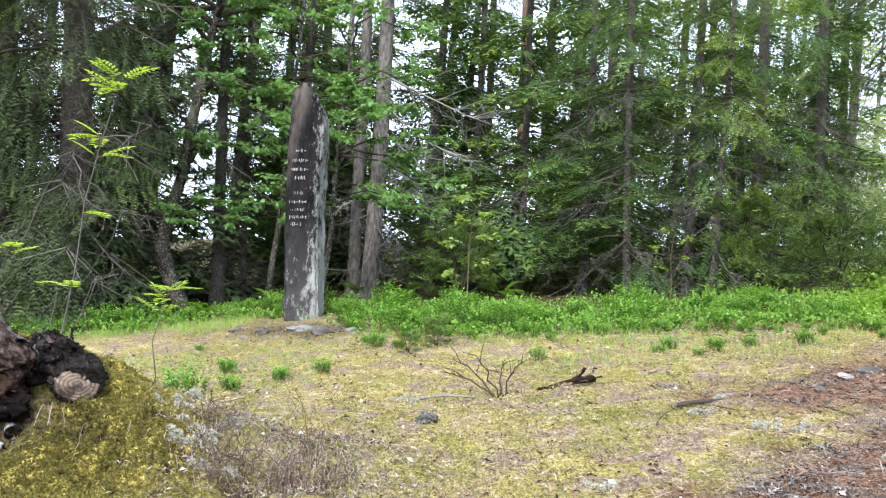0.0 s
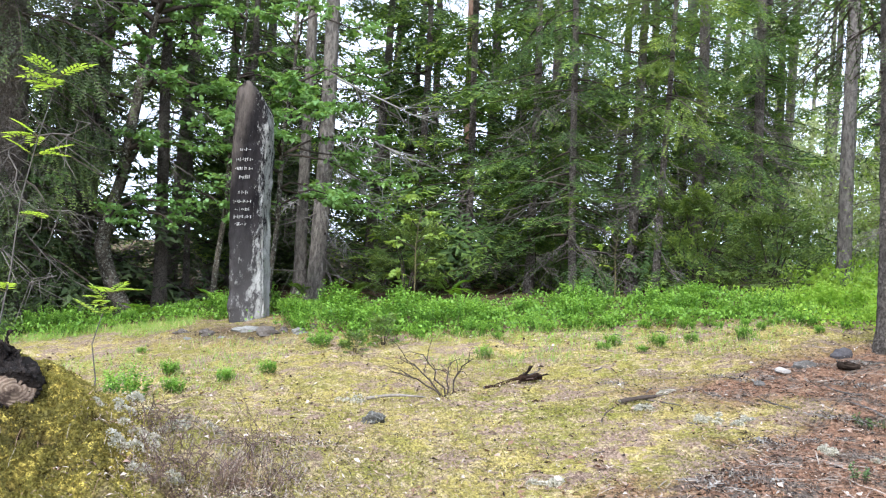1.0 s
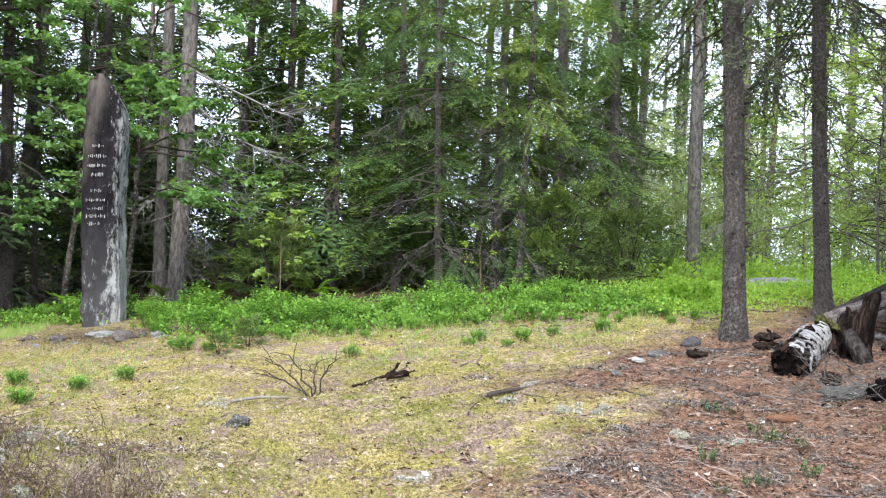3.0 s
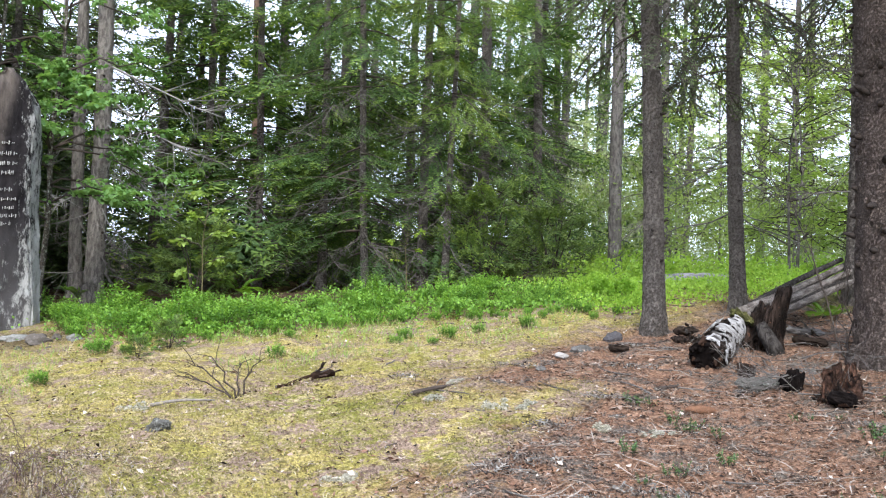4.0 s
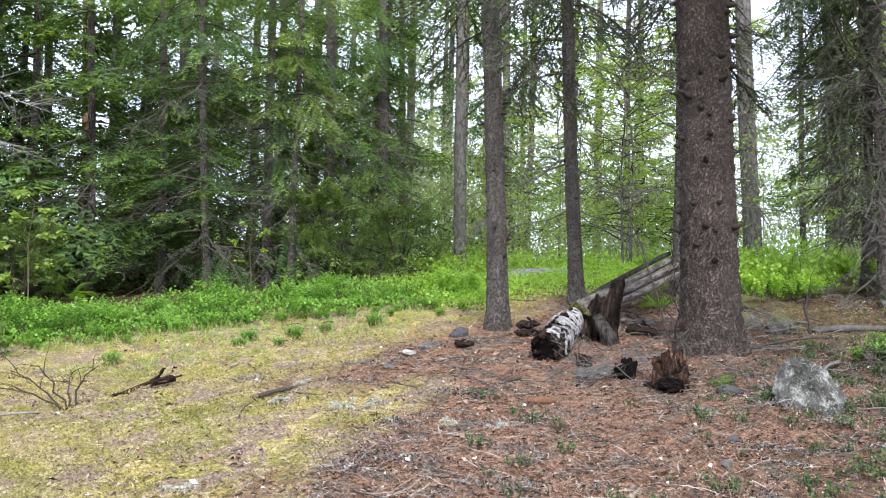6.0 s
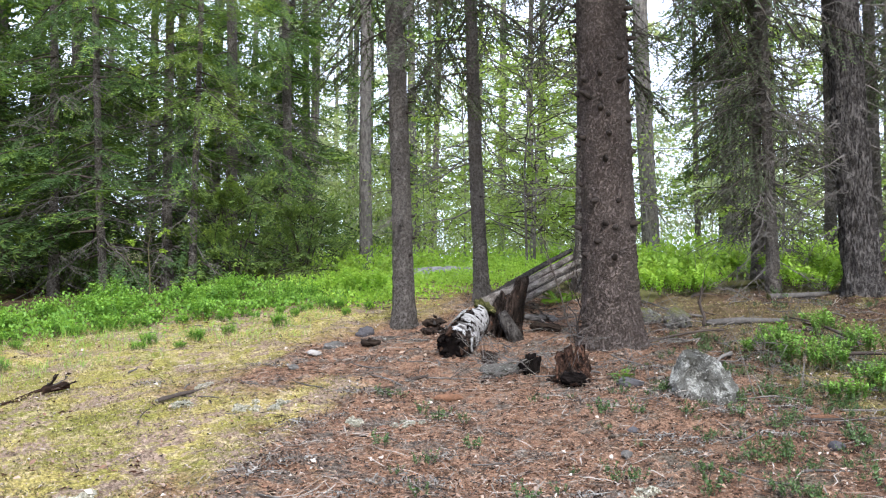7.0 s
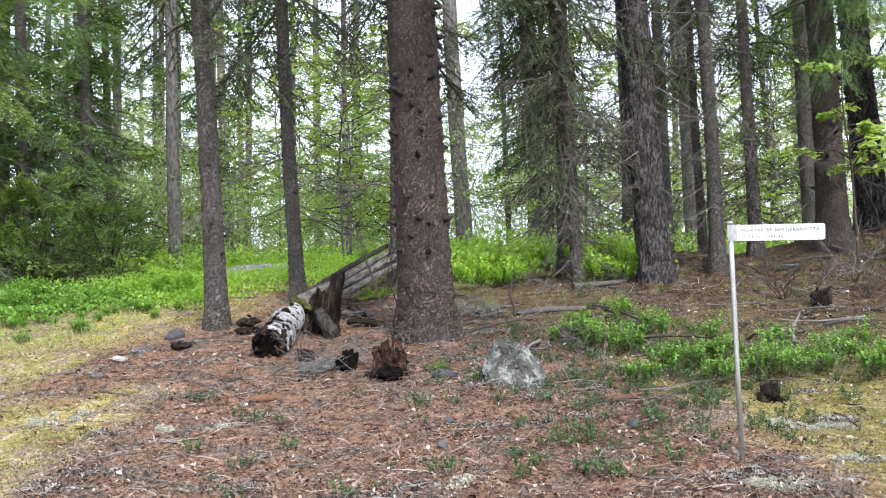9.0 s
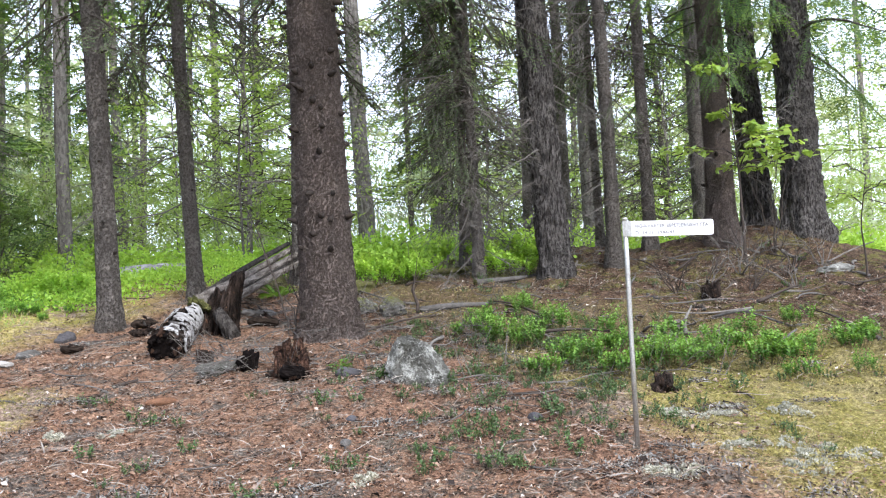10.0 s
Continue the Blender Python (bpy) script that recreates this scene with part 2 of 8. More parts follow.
M_twigs = island_mat("dry_twigs", [(0.17, 0.145, 0.122), (0.25, 0.22, 0.19), (0.09, 0.068, 0.055), (0.34, 0.30, 0.26), (0.04, 0.031, 0.026), (0.21, 0.155, 0.12)])
M_straw = island_mat("dry_straw", [(0.45, 0.37, 0.24), (0.34, 0.26, 0.16), (0.52, 0.45, 0.32), (0.24, 0.17, 0.11)])
M_bark = bark("spruce_bark", (0.215, 0.192, 0.174), (0.138, 0.123, 0.111), (0.036, 0.030, 0.027), 100, (1, 1, 0.8), (0.25, 0.248, 0.22), 1.4, (0.58, 0.70), 0.62)
M_bark_big = bark("scaly_spruce_bark", (0.226, 0.180, 0.158), (0.162, 0.129, 0.115), (0.056, 0.044, 0.038), 135, (1, 1, 0.8), (0.21, 0.190, 0.173), 1.5, (0.60, 0.74), 0.52)
M_bark_grey = bark("grey_bark", (0.25, 0.23, 0.21), (0.18, 0.165, 0.15), (0.07, 0.06, 0.055), 48, (1, 1, 0.35), (0.32, 0.33, 0.29), 1.1, (0.64, 0.74))
M_bark_pine = bark("furrowed_pine_bark", (0.140, 0.130, 0.123), (0.100, 0.091, 0.086), (0.022, 0.018, 0.017), 90, (1, 1, 0.35), (0.19, 0.19, 0.178), 1.5, (0.66, 0.78), 0.85)
M_bark_red = bark("reddish_pine_bark", (0.33, 0.20, 0.14), (0.26, 0.19, 0.15), (0.10, 0.06, 0.045), 16, (1, 1, 0.3), (0.30, 0.28, 0.25))
M_bark_old = bark("mossy_old_bark", (0.13, 0.11, 0.09), (0.07, 0.06, 0.05), (0.02, 0.018, 0.015), 18, (1, 1, 0.5), (0.33, 0.34, 0.29), 1.2, (0.52, 0.62))
M_deadwood = plain("dead_branch_wood", (0.36, 0.35, 0.325), (0.20, 0.19, 0.175), 5, 0.9, 0.3)
M_darktwig = plain("dark_twigs", (0.075, 0.058, 0.048), (0.04, 0.032, 0.027), 12, 0.9, 0.3)
M_drytwig = plain("grey_brown_twigs", (0.205, 0.188, 0.170), (0.095, 0.083, 0.074), 9, 0.9, 0.3)
M_stem = plain("green_brown_stems", (0.16, 0.14, 0.06), (0.10, 0.085, 0.045), 20, 0.8, 0.2)
M_knot = plain("dark_knot_wood", (0.045, 0.034, 0.028), (0.02, 0.016, 0.014), 20, 0.95, 0.5)

# ---- building tools ----
PLANE = (0.124, 0.116)
MOUNDS = [  # x, y, height, spread x, spread y
    (-2.35, 4.40, 0.74, 0.98, 0.56), (-1.35, 9.55, 0.05, 0.9, 0.6), (9.9, 3.3, 0.34, 1.15, 0.85),
    (8.75, 5.75, 0.10, 0.7, 0.6), (-1.97, 3.97, -0.15, 0.24, 0.11), (4.15, 6.1, 0.05, 0.5, 0.35), (4.7, 4.78, 0.02, 0.55, 0.55),
    (-0.52, 4.33, 0.085, 0.20, 0.12), (-0.60, 4.05, -0.10, 0.15, 0.07), (-0.86, 4.36, 0.06, 0.14, 0.11), (-1.22, 4.14, 0.05, 0.18, 0.13), (-1.12, 4.42, 0.05, 0.12, 0.10),
]


def lattice(x, y, seed):
    """Smooth value noise, -1 to 1."""
    xi, yi = np.floor(x).astype(np.int64), np.floor(y).astype(np.int64)
    fx, fy = x - xi, y - yi
    fx, fy = fx * fx * (3 - 2 * fx), fy * fy * (3 - 2 * fy)

    def h(i, j):
        k = (i * 374761393 + j * 668265263 + seed * 1442695041) & 0x7FFFFFFF
        k = ((k ^ (k >> 13)) * 1274126177) & 0x7FFFFFFF
        return ((k ^ (k >> 16)) & 0xFFFF) / 32767.5 - 1

    return (h(xi, yi) * (1 - fx) + h(xi + 1, yi) * fx) * (1 - fy) + (h(xi, yi + 1) * (1 - fx) + h(xi + 1, yi + 1) * fx) * fy


def sstep(v, a, b):
    t = np.clip((v - a) / (b - a), 0, 1)
    return t * t * (3 - 2 * t)


def cushions(x, y, cell, seed):
    """Share of the height of small moss cushions: 1 at a cushion's middle, 0 in the gaps."""
    best = np.full(np.shape(x), 9.0)
    xi, yi = np.floor(x / cell), np.floor(y / cell)
    for i in (-1, 0, 1):
        for j in (-1, 0, 1):
            cx, cy = xi + i, yi + j
            ox = 0.5 + 0.45 * lattice(cx * 7.31, cy * 3.77, seed)
            oy = 0.5 + 0.45 * lattice(cx * 2.93 + 40, cy * 8.11, seed + 1)
            best = np.minimum(best, np.hypot((cx + ox) - x / cell, (cy + oy) - y / cell))
    return np.sqrt(np.clip(1 - (best / 0.72) ** 2, 0, 1))


def mossy_at(x, y):
    """Where the mound wears its thick moss."""
    w = 0.45 * lattice(x * 3.1, y * 3.1, 28) + 0.3 * lattice(x * 8.3, y * 8.3, 29)
    m = np.exp(-0.5 * (((x + 2.1) / 0.95) ** 2 + ((y - 3.95) / 0.75) ** 2))
    return sstep(m + 0.35 * w, 0.40, 0.62) * (1 - sstep(x + 0.9 + 0.6 * w - 0.5 * (4.2 - y), -0.12, 0.12))


def gz(x, y):
    """Height of the ground."""
    x, y = np.asarray(x, float), np.asarray(y, float)
    z = PLANE[0] * x + PLANE[1] * y
    r = np.hypot(x, y) + 1e-6
    ease = 0.6 - 0.38 * sstep(x - 0.45 * y, -2, 6)  # the hill eases off farther away, most on one side
    z = z * np.where(r > 10.8, (10.8 + (r - 10.8) * ease) / r, 1.0)
    z = 30 * np.tanh(z / 30)
    for mx, my, h, sx, sy in MOUNDS:
        z = z + h * np.exp(-0.5 * (((x - mx) / sx) ** 2 + ((y - my) / sy) ** 2))
    z = z + 0.030 * lattice(x * 1.1, y * 1.1, 3) + 0.016 * lattice(x * 3.1, y * 3.1, 5) + 0.009 * lattice(x * 8, y * 8, 7)
    z = z + 0.022 * np.abs(lattice(x * 4.6, y * 4.6, 13)) + 0.012 * lattice(x * 7.5 + 3, y * 7.5, 14)
    mw = np.exp(-0.5 * (((x + 2.1) / 1.2) ** 2 + ((y - 4.3) / 0.7) ** 2))
    z = z + mw * (0.045 * lattice(x * 4.2, y * 4.2, 18) + 0.03 * lattice(x * 8.7, y * 8.7, 19) + 0.012 * lattice(x * 19, y * 19, 20))
    z = z + mossy_at(x, y) * (0.060 * cushions(x, y, 0.19, 61) + 0.034 * cushions(x, y, 0.085, 62) - 0.065)
    rough = sstep(x, 5.8, 6.8) * (1 - sstep(np.hypot(x, y), 11, 14))  # lumpy ground over roots
    z = z + rough * (0.055 * lattice(x * 1.9, y * 1.9, 15) + 0.040 * np.abs(lattice(x * 4.1, y * 4.1, 16)) + 0.02 * lattice(x * 8.5, y * 8.5, 17))
    far = np.clip((np.hypot(x, y) - 14) / 30, 0, 1)
    return z + far * 0.6 * lattice(x * 0.12, y * 0.12, 11)


def brush_at(x, y):
    """Dark brushy ground between the boulder and the bilberries."""
    x, y = np.asarray(x, float), np.asarray(y, float)
    a, r = np.degrees(np.arctan2(x, y)), np.hypot(x, y)
    w = 0.5 * lattice(x * 1.7, y * 1.7, 25) + 0.4 * lattice(x * 4.6, y * 4.6, 26)
    return np.exp(-0.5 * (((a - 55.5) / 7.5) ** 2 + ((r - 6.0) / 1.15) ** 2)) * sstep(w, -0.5, 0.2)


def litter_at(x, y):
    """0 on moss, 1 on the bare needle litter under the spruces."""
    w = 0.5 * lattice(x * 1.6, y * 1.6, 21) + 0.35 * lattice(x * 4.4, y * 4.4, 22) + 0.2 * lattice(x * 11, y * 11, 23)
    edge = 1.0 + 1.25 * sstep(y, 3.8, 5.0) + 0.9 * sstep(y, 6.0, 6.8)
    m = sstep(x - edge + w, -0.45, 0.5)
    m = m * (1 - sstep(y - 6.7 + 0.5 * w, -0.2, 0.5) * (1 - sstep(x, 4.2, 5.2)))
    right = sstep(x - 3.9 + 0.3 * w - 0.55 * (y - 1.6), -0.3, 0.3) * sstep(7.2 - x, 0, 0.6)
    return m * (1 - 0.85 * right) * sstep(y, -0.8, 1.2) * (1 - sstep(y - 7.5 + 0.5 * w, -0.4, 0.5))


def fast_mesh(name, verts, faces, smooth=False):
    verts, faces = np.asarray(verts, np.float32), np.asarray(faces, np.int32)
    me = bpy.data.meshes.new(name)
    k = faces.shape[1]
    me.vertices.add(len(verts))
    me.vertices.foreach_set("co", verts.ravel())
    me.loops.add(faces.size)
    me.loops.foreach_set("vertex_index", faces.ravel())
    me.polygons.add(len(faces))
    me.polygons.foreach_set("loop_start", np.arange(0, faces.size, k, dtype=np.int32))
    if smooth:
        me.polygons.foreach_set("use_smooth", np.ones(len(faces), bool))
    me.update()
    me.validate()
    return me


def set_attr(me, name, values):
    at = me.attributes.new(name, "FLOAT", "POINT")
    at.data.foreach_set("value", np.asarray(values, np.float32))


def part(name, geo, material, parent, label="", smooth=True):
    """One mesh object under a thing or a part; geo is (verts, faces) or a bmesh."""
    if isinstance(geo, bmesh.types.BMesh):
        me = bpy.data.meshes.new(name)
        geo.to_mesh(me)
        geo.free()
        if smooth:
            for p in me.polygons:
                p.use_smooth = True
    else:
        me = fast_mesh(name, geo[0], geo[1], smooth)
        if len(geo) > 2:
            set_attr(me, "fresh", geo[2])
    me.materials.append(material)
    ob = new(name, me)
    ob.parent = parent
    return tagged(ob, label)


def thing(name, x, y, label, category, group="", z=None, rz=0.0):
    ob = new(name)
    ob.empty_display_size = 0.1
    ob.location = (x, y, float(gz(x, y)) if z is None else z)
    ob.rotation_euler = (0, 0, radians(rz))
    return tagged(ob, label, category, group)


def merge(geos):
    vs, fs, fr, k, has = [], [], [], 0, False
    for g in geos:
        vs.append(np.asarray(g[0], float))
        fs.append(np.asarray(g[1]) + k)
        k += len(g[0])
        if len(g) > 2:
            fr.append(g[2])
            has = True
    return (np.concatenate(vs), np.concatenate(fs), np.concatenate(fr)) if has else (np.concatenate(vs), np.concatenate(fs))


def tube(pts, radii, sides=6, rough=0.0, seed=0, cap=True):
    """A tapered tube of quads along pts; rough: uneven skin."""
    p = np.asarray(pts, float)
    r = np.broadcast_to(np.asarray(radii, float), (len(p),))
    d = np.gradient(p, axis=0)
    d /= np.linalg.norm(d, axis=1)[:, None] + 1e-9
    ref = np.array([0, 0, 1.0]) if abs(d[0, 2]) < 0.8 else np.array([1.0, 0, 0])
    u = np.cross(d, ref)
    u /= np.linalg.norm(u, axis=1)[:, None] + 1e-9
    w = np.cross(d, u)
    ang = np.linspace(0, 2 * np.pi, sides, endpoint=False)
    rr = r[:, None] * np.ones((1, sides))
    if rough:
        g = np.random.default_rng(seed)
        n1 = g.normal(0, 1, (len(p), sides))
        n1 = (n1 + np.roll(n1, 1, 1) + np.roll(n1, 1, 0)) / 2
        rr = rr * (1 + rough * n1)
    v = p[:, None, :] + rr[..., None] * (np.cos(ang)[None, :, None] * u[:, None, :] + np.sin(ang)[None, :, None] * w[:, None, :])
    v = v.reshape(-1, 3)
    i = np.arange(len(p) - 1)[:, None] * sides
    j = np.arange(sides)[None, :]
    jn = (j + 1) % sides
    f = np.stack([i + j, i + jn, i + sides + jn, i + sides + j], -1).reshape(-1, 4)
    if cap:
        c0, c1 = len(v), len(v) + 1
        v = np.vstack([v, p[:1], p[-1:]])
        e = (len(p) - 1) * sides
        js = np.arange(0, sides - 1, 2)
        f = np.vstack([f, np.stack([np.full(len(js), c0), (js + 2) % sides, js + 1, js], -1),
                       np.stack([np.full(len(js), c1), e + js, e + js + 1, e + (js + 2) % sides], -1)])
    return v, f


def bend(p0, p1, sag, n=6, wob=0.0, rng=None):
    t = np.linspace(0, 1, n)[:, None]
    p = np.asarray(p0, float) * (1 - t) + np.asarray(p1, float) * t
    p[:, 2] += (4 * sag * t * (1 - t))[:, 0]
    if wob and rng is not None:
        p[1:-1] += rng.normal(0, wob, (n - 2, 3))
    return p


def leaves(P, D, N, L, W, fold=0.15):
    """Folded lance-shaped leaves: one bent quad each."""
    D = D / (np.linalg.norm(D, axis=1)[:, None] + 1e-9)
    S = np.cross(D, N)
    S /= np.linalg.norm(S, axis=1)[:, None] + 1e-9
    U = np.cross(S, D)
    L, W = np.asarray(L)[:, None], np.asarray(W)[:, None]
    mid = P + D * L * 0.5
    v = np.stack([P, mid + S * W / 2 + U * W * fold, P + D * L - U * L * 0.1, mid - S * W / 2 + U * W * fold], 1).reshape(-1, 3)
    k = np.arange(len(P))[:, None] * 4
    return v, np.hstack([k, k + 1, k + 2, k + 3])


def ovate(P, D, N, L, W, fold=0.14):
    """Rounded leaves folded along the midrib: two quads each."""
    D = D / (np.linalg.norm(D, axis=1)[:, None] + 1e-9)
    S = np.cross(D, N)
    S /= np.linalg.norm(S, axis=1)[:, None] + 1e-9
    U = np.cross(S, D)
    L, W = np.asarray(L)[:, None], np.asarray(W)[:, None]
    a, b, tip = P + D * L * 0.30, P + D * L * 0.72 - U * L * 0.04, P + D * L - U * L * 0.14
    w1, w2, up = S * W * 0.5, S * W * 0.40, U * W * fold
    v = np.stack([P, a + w1 + up, b + w2 + up, tip, b - w2 + up, a - w1 + up], 1).reshape(-1, 3)
    k = np.arange(len(P))[:, None] * 6
    return v, np.vstack([np.hstack([k, k + 1, k + 2, k + 3]), np.hstack([k, k + 3, k + 4, k + 5])])


def lump(rx, ry, rz, seed, amp=0.15, freq=1.6, cuts=4, flat=0.35, planes=0):
    """A stone or clod: a faceted, uneven rounded body standing on z = 0."""
    bm = bmesh.new()
    bmesh.ops.create_icosphere(bm, subdivisions=cuts, radius=1.0)
    g = np.random.default_rng(seed)
    cut = [(Vector(g.normal(0, 1, 3)).normalized(), g.uniform(0.55, 0.85)) for _ in range(planes)]
    off = Vector((seed * 3.7, seed * 1.3, seed * 2.1))
    for v in bm.verts:
        c = v.co.copy()
        for nrm, d in cut:
            s = c.dot(nrm)
            if s > d:
                c -= nrm * (s - d) * 0.9
        c *= 1 + amp * noise.fractal(v.co * freq + off, 1.0, 2.0, 4)
        v.co = Vector((c.x * rx, c.y * ry, max(c.z, -flat) * rz + flat * rz))
    return bm


# --- spruce boughs: a few patterns, placed by the hundred ---
def bough_pattern(seed, twigs, step, needle, width, droop, hang, twiggy=False):
    """A bough 1 m long along +x: side twigs carry needles as thin triangles. Returns needles (verts, tris, fresh) and wood."""
    g = np.random.default_rng(seed)
    tri_a, tri_b, tri_c, fr, wood = [], [], [], [], []
    axis = lambda s: np.array([s, 0.05 * math.sin(3 * s + seed), -droop * s * s + 0.12 * s ** 5])
    wood.append(tube([axis(s) for s in np.linspace(0, 1, 6)], np.linspace(0.013, 0.004, 6), 3, cap=False))
    runs = [(axis(s), axis(min(1.0, s + 0.3)), s) for s in (0.55, 0.75)]
    for i in range(twigs):
        s = 0.16 + 0.84 * (i + g.uniform(0, 0.8)) / twigs
        side = 1 if i % 2 else -1
        ln = (0.40 * (1 - s) ** 0.7 + 0.09) * g.uniform(0.7, 1.25)
        a = radians(g.uniform(38, 66))
        p0 = axis(s)
        p1 = p0 + np.array([math.cos(a) * ln, side * math.sin(a) * ln, -ln * g.uniform(*hang)])
        runs.append((p0, p1, s))
        if ln > 0.22:
            for q in (0.35, 0.6):
                m = p0 + (p1 - p0) * q
                l2 = ln * 0.4
                b = a - side * 0 + radians(g.choice([-42, 42]))
                runs.append((m, m + np.array([math.cos(b) * l2, side * math.sin(b) * l2, -l2 * g.uniform(*hang)]), s))
    for p0, p1, s in runs:
        d = p1 - p0
        ln = np.linalg.norm(d)
        if ln < 0.02:
            continue
        d = d / ln
        if twiggy:
            wood.append(tube([p0, p1], [0.0045, 0.0022], 3, cap=False))
        sd = np.cross(d, [0, 0, 1.0])
        sd /= np.linalg.norm(sd) + 1e-9
        up = np.cross(sd, d)
        n = max(2, int(ln / step))
        for q in (np.arange(n) + 0.5) / n:
            c = p0 + d * ln * q
            new_shoot = 1.0 if (q > 0.68 and s > 0.35) else 0.0
            for k in (-1, 1):
                w = g.uniform(-0.55, 0.75)
                o = (sd * k + up * w) * needle * 0.75 + d * needle * g.uniform(0.5, 1.0)
                tri_a.append(c - d * width)
                tri_b.append(c + d * width)
                tri_c.append(c + o)
                fr.append(new_shoot * g.uniform(0.4, 1.0))
    v = np.stack([np.array(tri_a), np.array(tri_b), np.array(tri_c)], 1).reshape(-1, 3)
    f = np.arange(len(v)).reshape(-1, 3)
    return (v, f, np.repeat(np.array(fr), 3)), merge(wood)


FINE = [bough_pattern(s, 22, 0.041, 0.046, 0.0090, 0.34, (0.15, 0.6)) for s in range(5)]
DROOP = [bough_pattern(s + 30, 28, 0.028, 0.026, 0.0058, 0.55, (0.7, 1.7)) for s in range(4)]
HANG = [bough_pattern(s + 20, 22, 0.036, 0.042, 0.0080, 0.50, (0.6, 1.5)) for s in range(4)]
MEDIUM = [bough_pattern(s + 60, 16, 0.088, 0.084, 0.0260, 0.32, (0.2, 1.0)) for s in range(4)]
WISP = [bough_pattern(s + 80, 17, 0.040, 0.027, 0.0085, 0.45, (0.4, 1.4), True) for s in range(4)]
ROUGH = [bough_pattern(s + 40, 8, 0.090, 0.120, 0.032, 0.28, (0.1, 0.5)) for s in range(4)]


def place_boughs(patterns, specs, rng):
    """specs: (base, azimuth, length, pitch). Returns merged needles and wood."""
    nd, wd = [], []
    for base, az, ln, pitch in specs:
        (v, f, fr), (wv, wf) = patterns[rng.integers(len(patterns))]
        ca, sa, cp, sp = math.cos(az), math.sin(az), math.cos(pitch), math.sin(pitch)
        m = np.array([[ca, -sa, 0], [sa, ca, 0], [0, 0, 1]]) @ np.array([[cp, 0, -sp], [0, 1, 0], [sp, 0, cp]])
        m = m * (ln * np.array([1, rng.choice([-1, 1]) * rng.uniform(0.8, 1.1), rng.uniform(0.8, 1.2)]))[None, :]
        nd.append((v @ m.T + base, f, fr * rng.uniform(0.2, 1.0)))
        wd.append((wv @ m.T + base, wf))
    return merge(nd), merge(wd)


def crown_part(name, geo, wood, mats, parent, label):
    """Needles and the fine wood that carries them: one crown, two materials."""
    (v, f, fr), (wv, wf) = geo, wood
    wt = np.vstack([wf[:, [0, 1, 2]], wf[:, [0, 2, 3]]]) + len(v)
    me = fast_mesh(name, np.vstack([v, wv]), np.vstack([f, wt]))
    set_attr(me, "fresh", np.concatenate([fr, np.zeros(len(wv))]))
    me.materials.append(mats[0])
    me.materials.append(mats[1])
    me.polygons.foreach_set("material_index", np.repeat([0, 1], [len(f), len(wt)]).astype(np.int32))
    ob = new(name, me)
    ob.parent = parent
    return tagged(ob, label)


def dead_branches(rng, thick=0.0080, twigs=11):
    """A bare grey branch 1 m long along +x, with twigs and finer twiglets that hang a little."""
    p = bend((0, 0, 0), (1, 0, -0.08), -0.05, 5, 0.02, rng)
    out = [tube(p, np.linspace(thick, thick * 0.3, 5), 4, cap=False)]
    for _ in range(twigs):
        s = rng.uniform(0.2, 1.0)
        q = np.array([np.interp(s, np.linspace(0, 1, 5), p[:, k]) for k in range(3)])
        b = rng.choice([-1, 1]) * radians(rng.uniform(25, 80))
        l2 = rng.uniform(0.18, 0.45) * (1.2 - s * 0.6)
        e = q + np.array([math.cos(b) * l2, math.sin(b) * l2, rng.uniform(-1.0, 0.10) * l2])
        out.append(tube([q, e], [thick * 0.5, thick * 0.2], 3, cap=False))
        for _ in range(1):
            m = q + (e - q) * rng.uniform(0.4, 1.0)
            out.append(tube([m, m + rng.normal(0, 0.07, 3) + [0.03, 0, -0.04]], [thick * 0.32, thick * 0.15], 3, cap=False))
    return merge(out)


def dead_model(seed):
    g = np.random.default_rng(seed)
    me = fast_mesh("dead_branch", *dead_branches(g))
    me.materials.append(M_drytwig)
    return me


DEAD = [dead_model(900 + i) for i in range(8)]


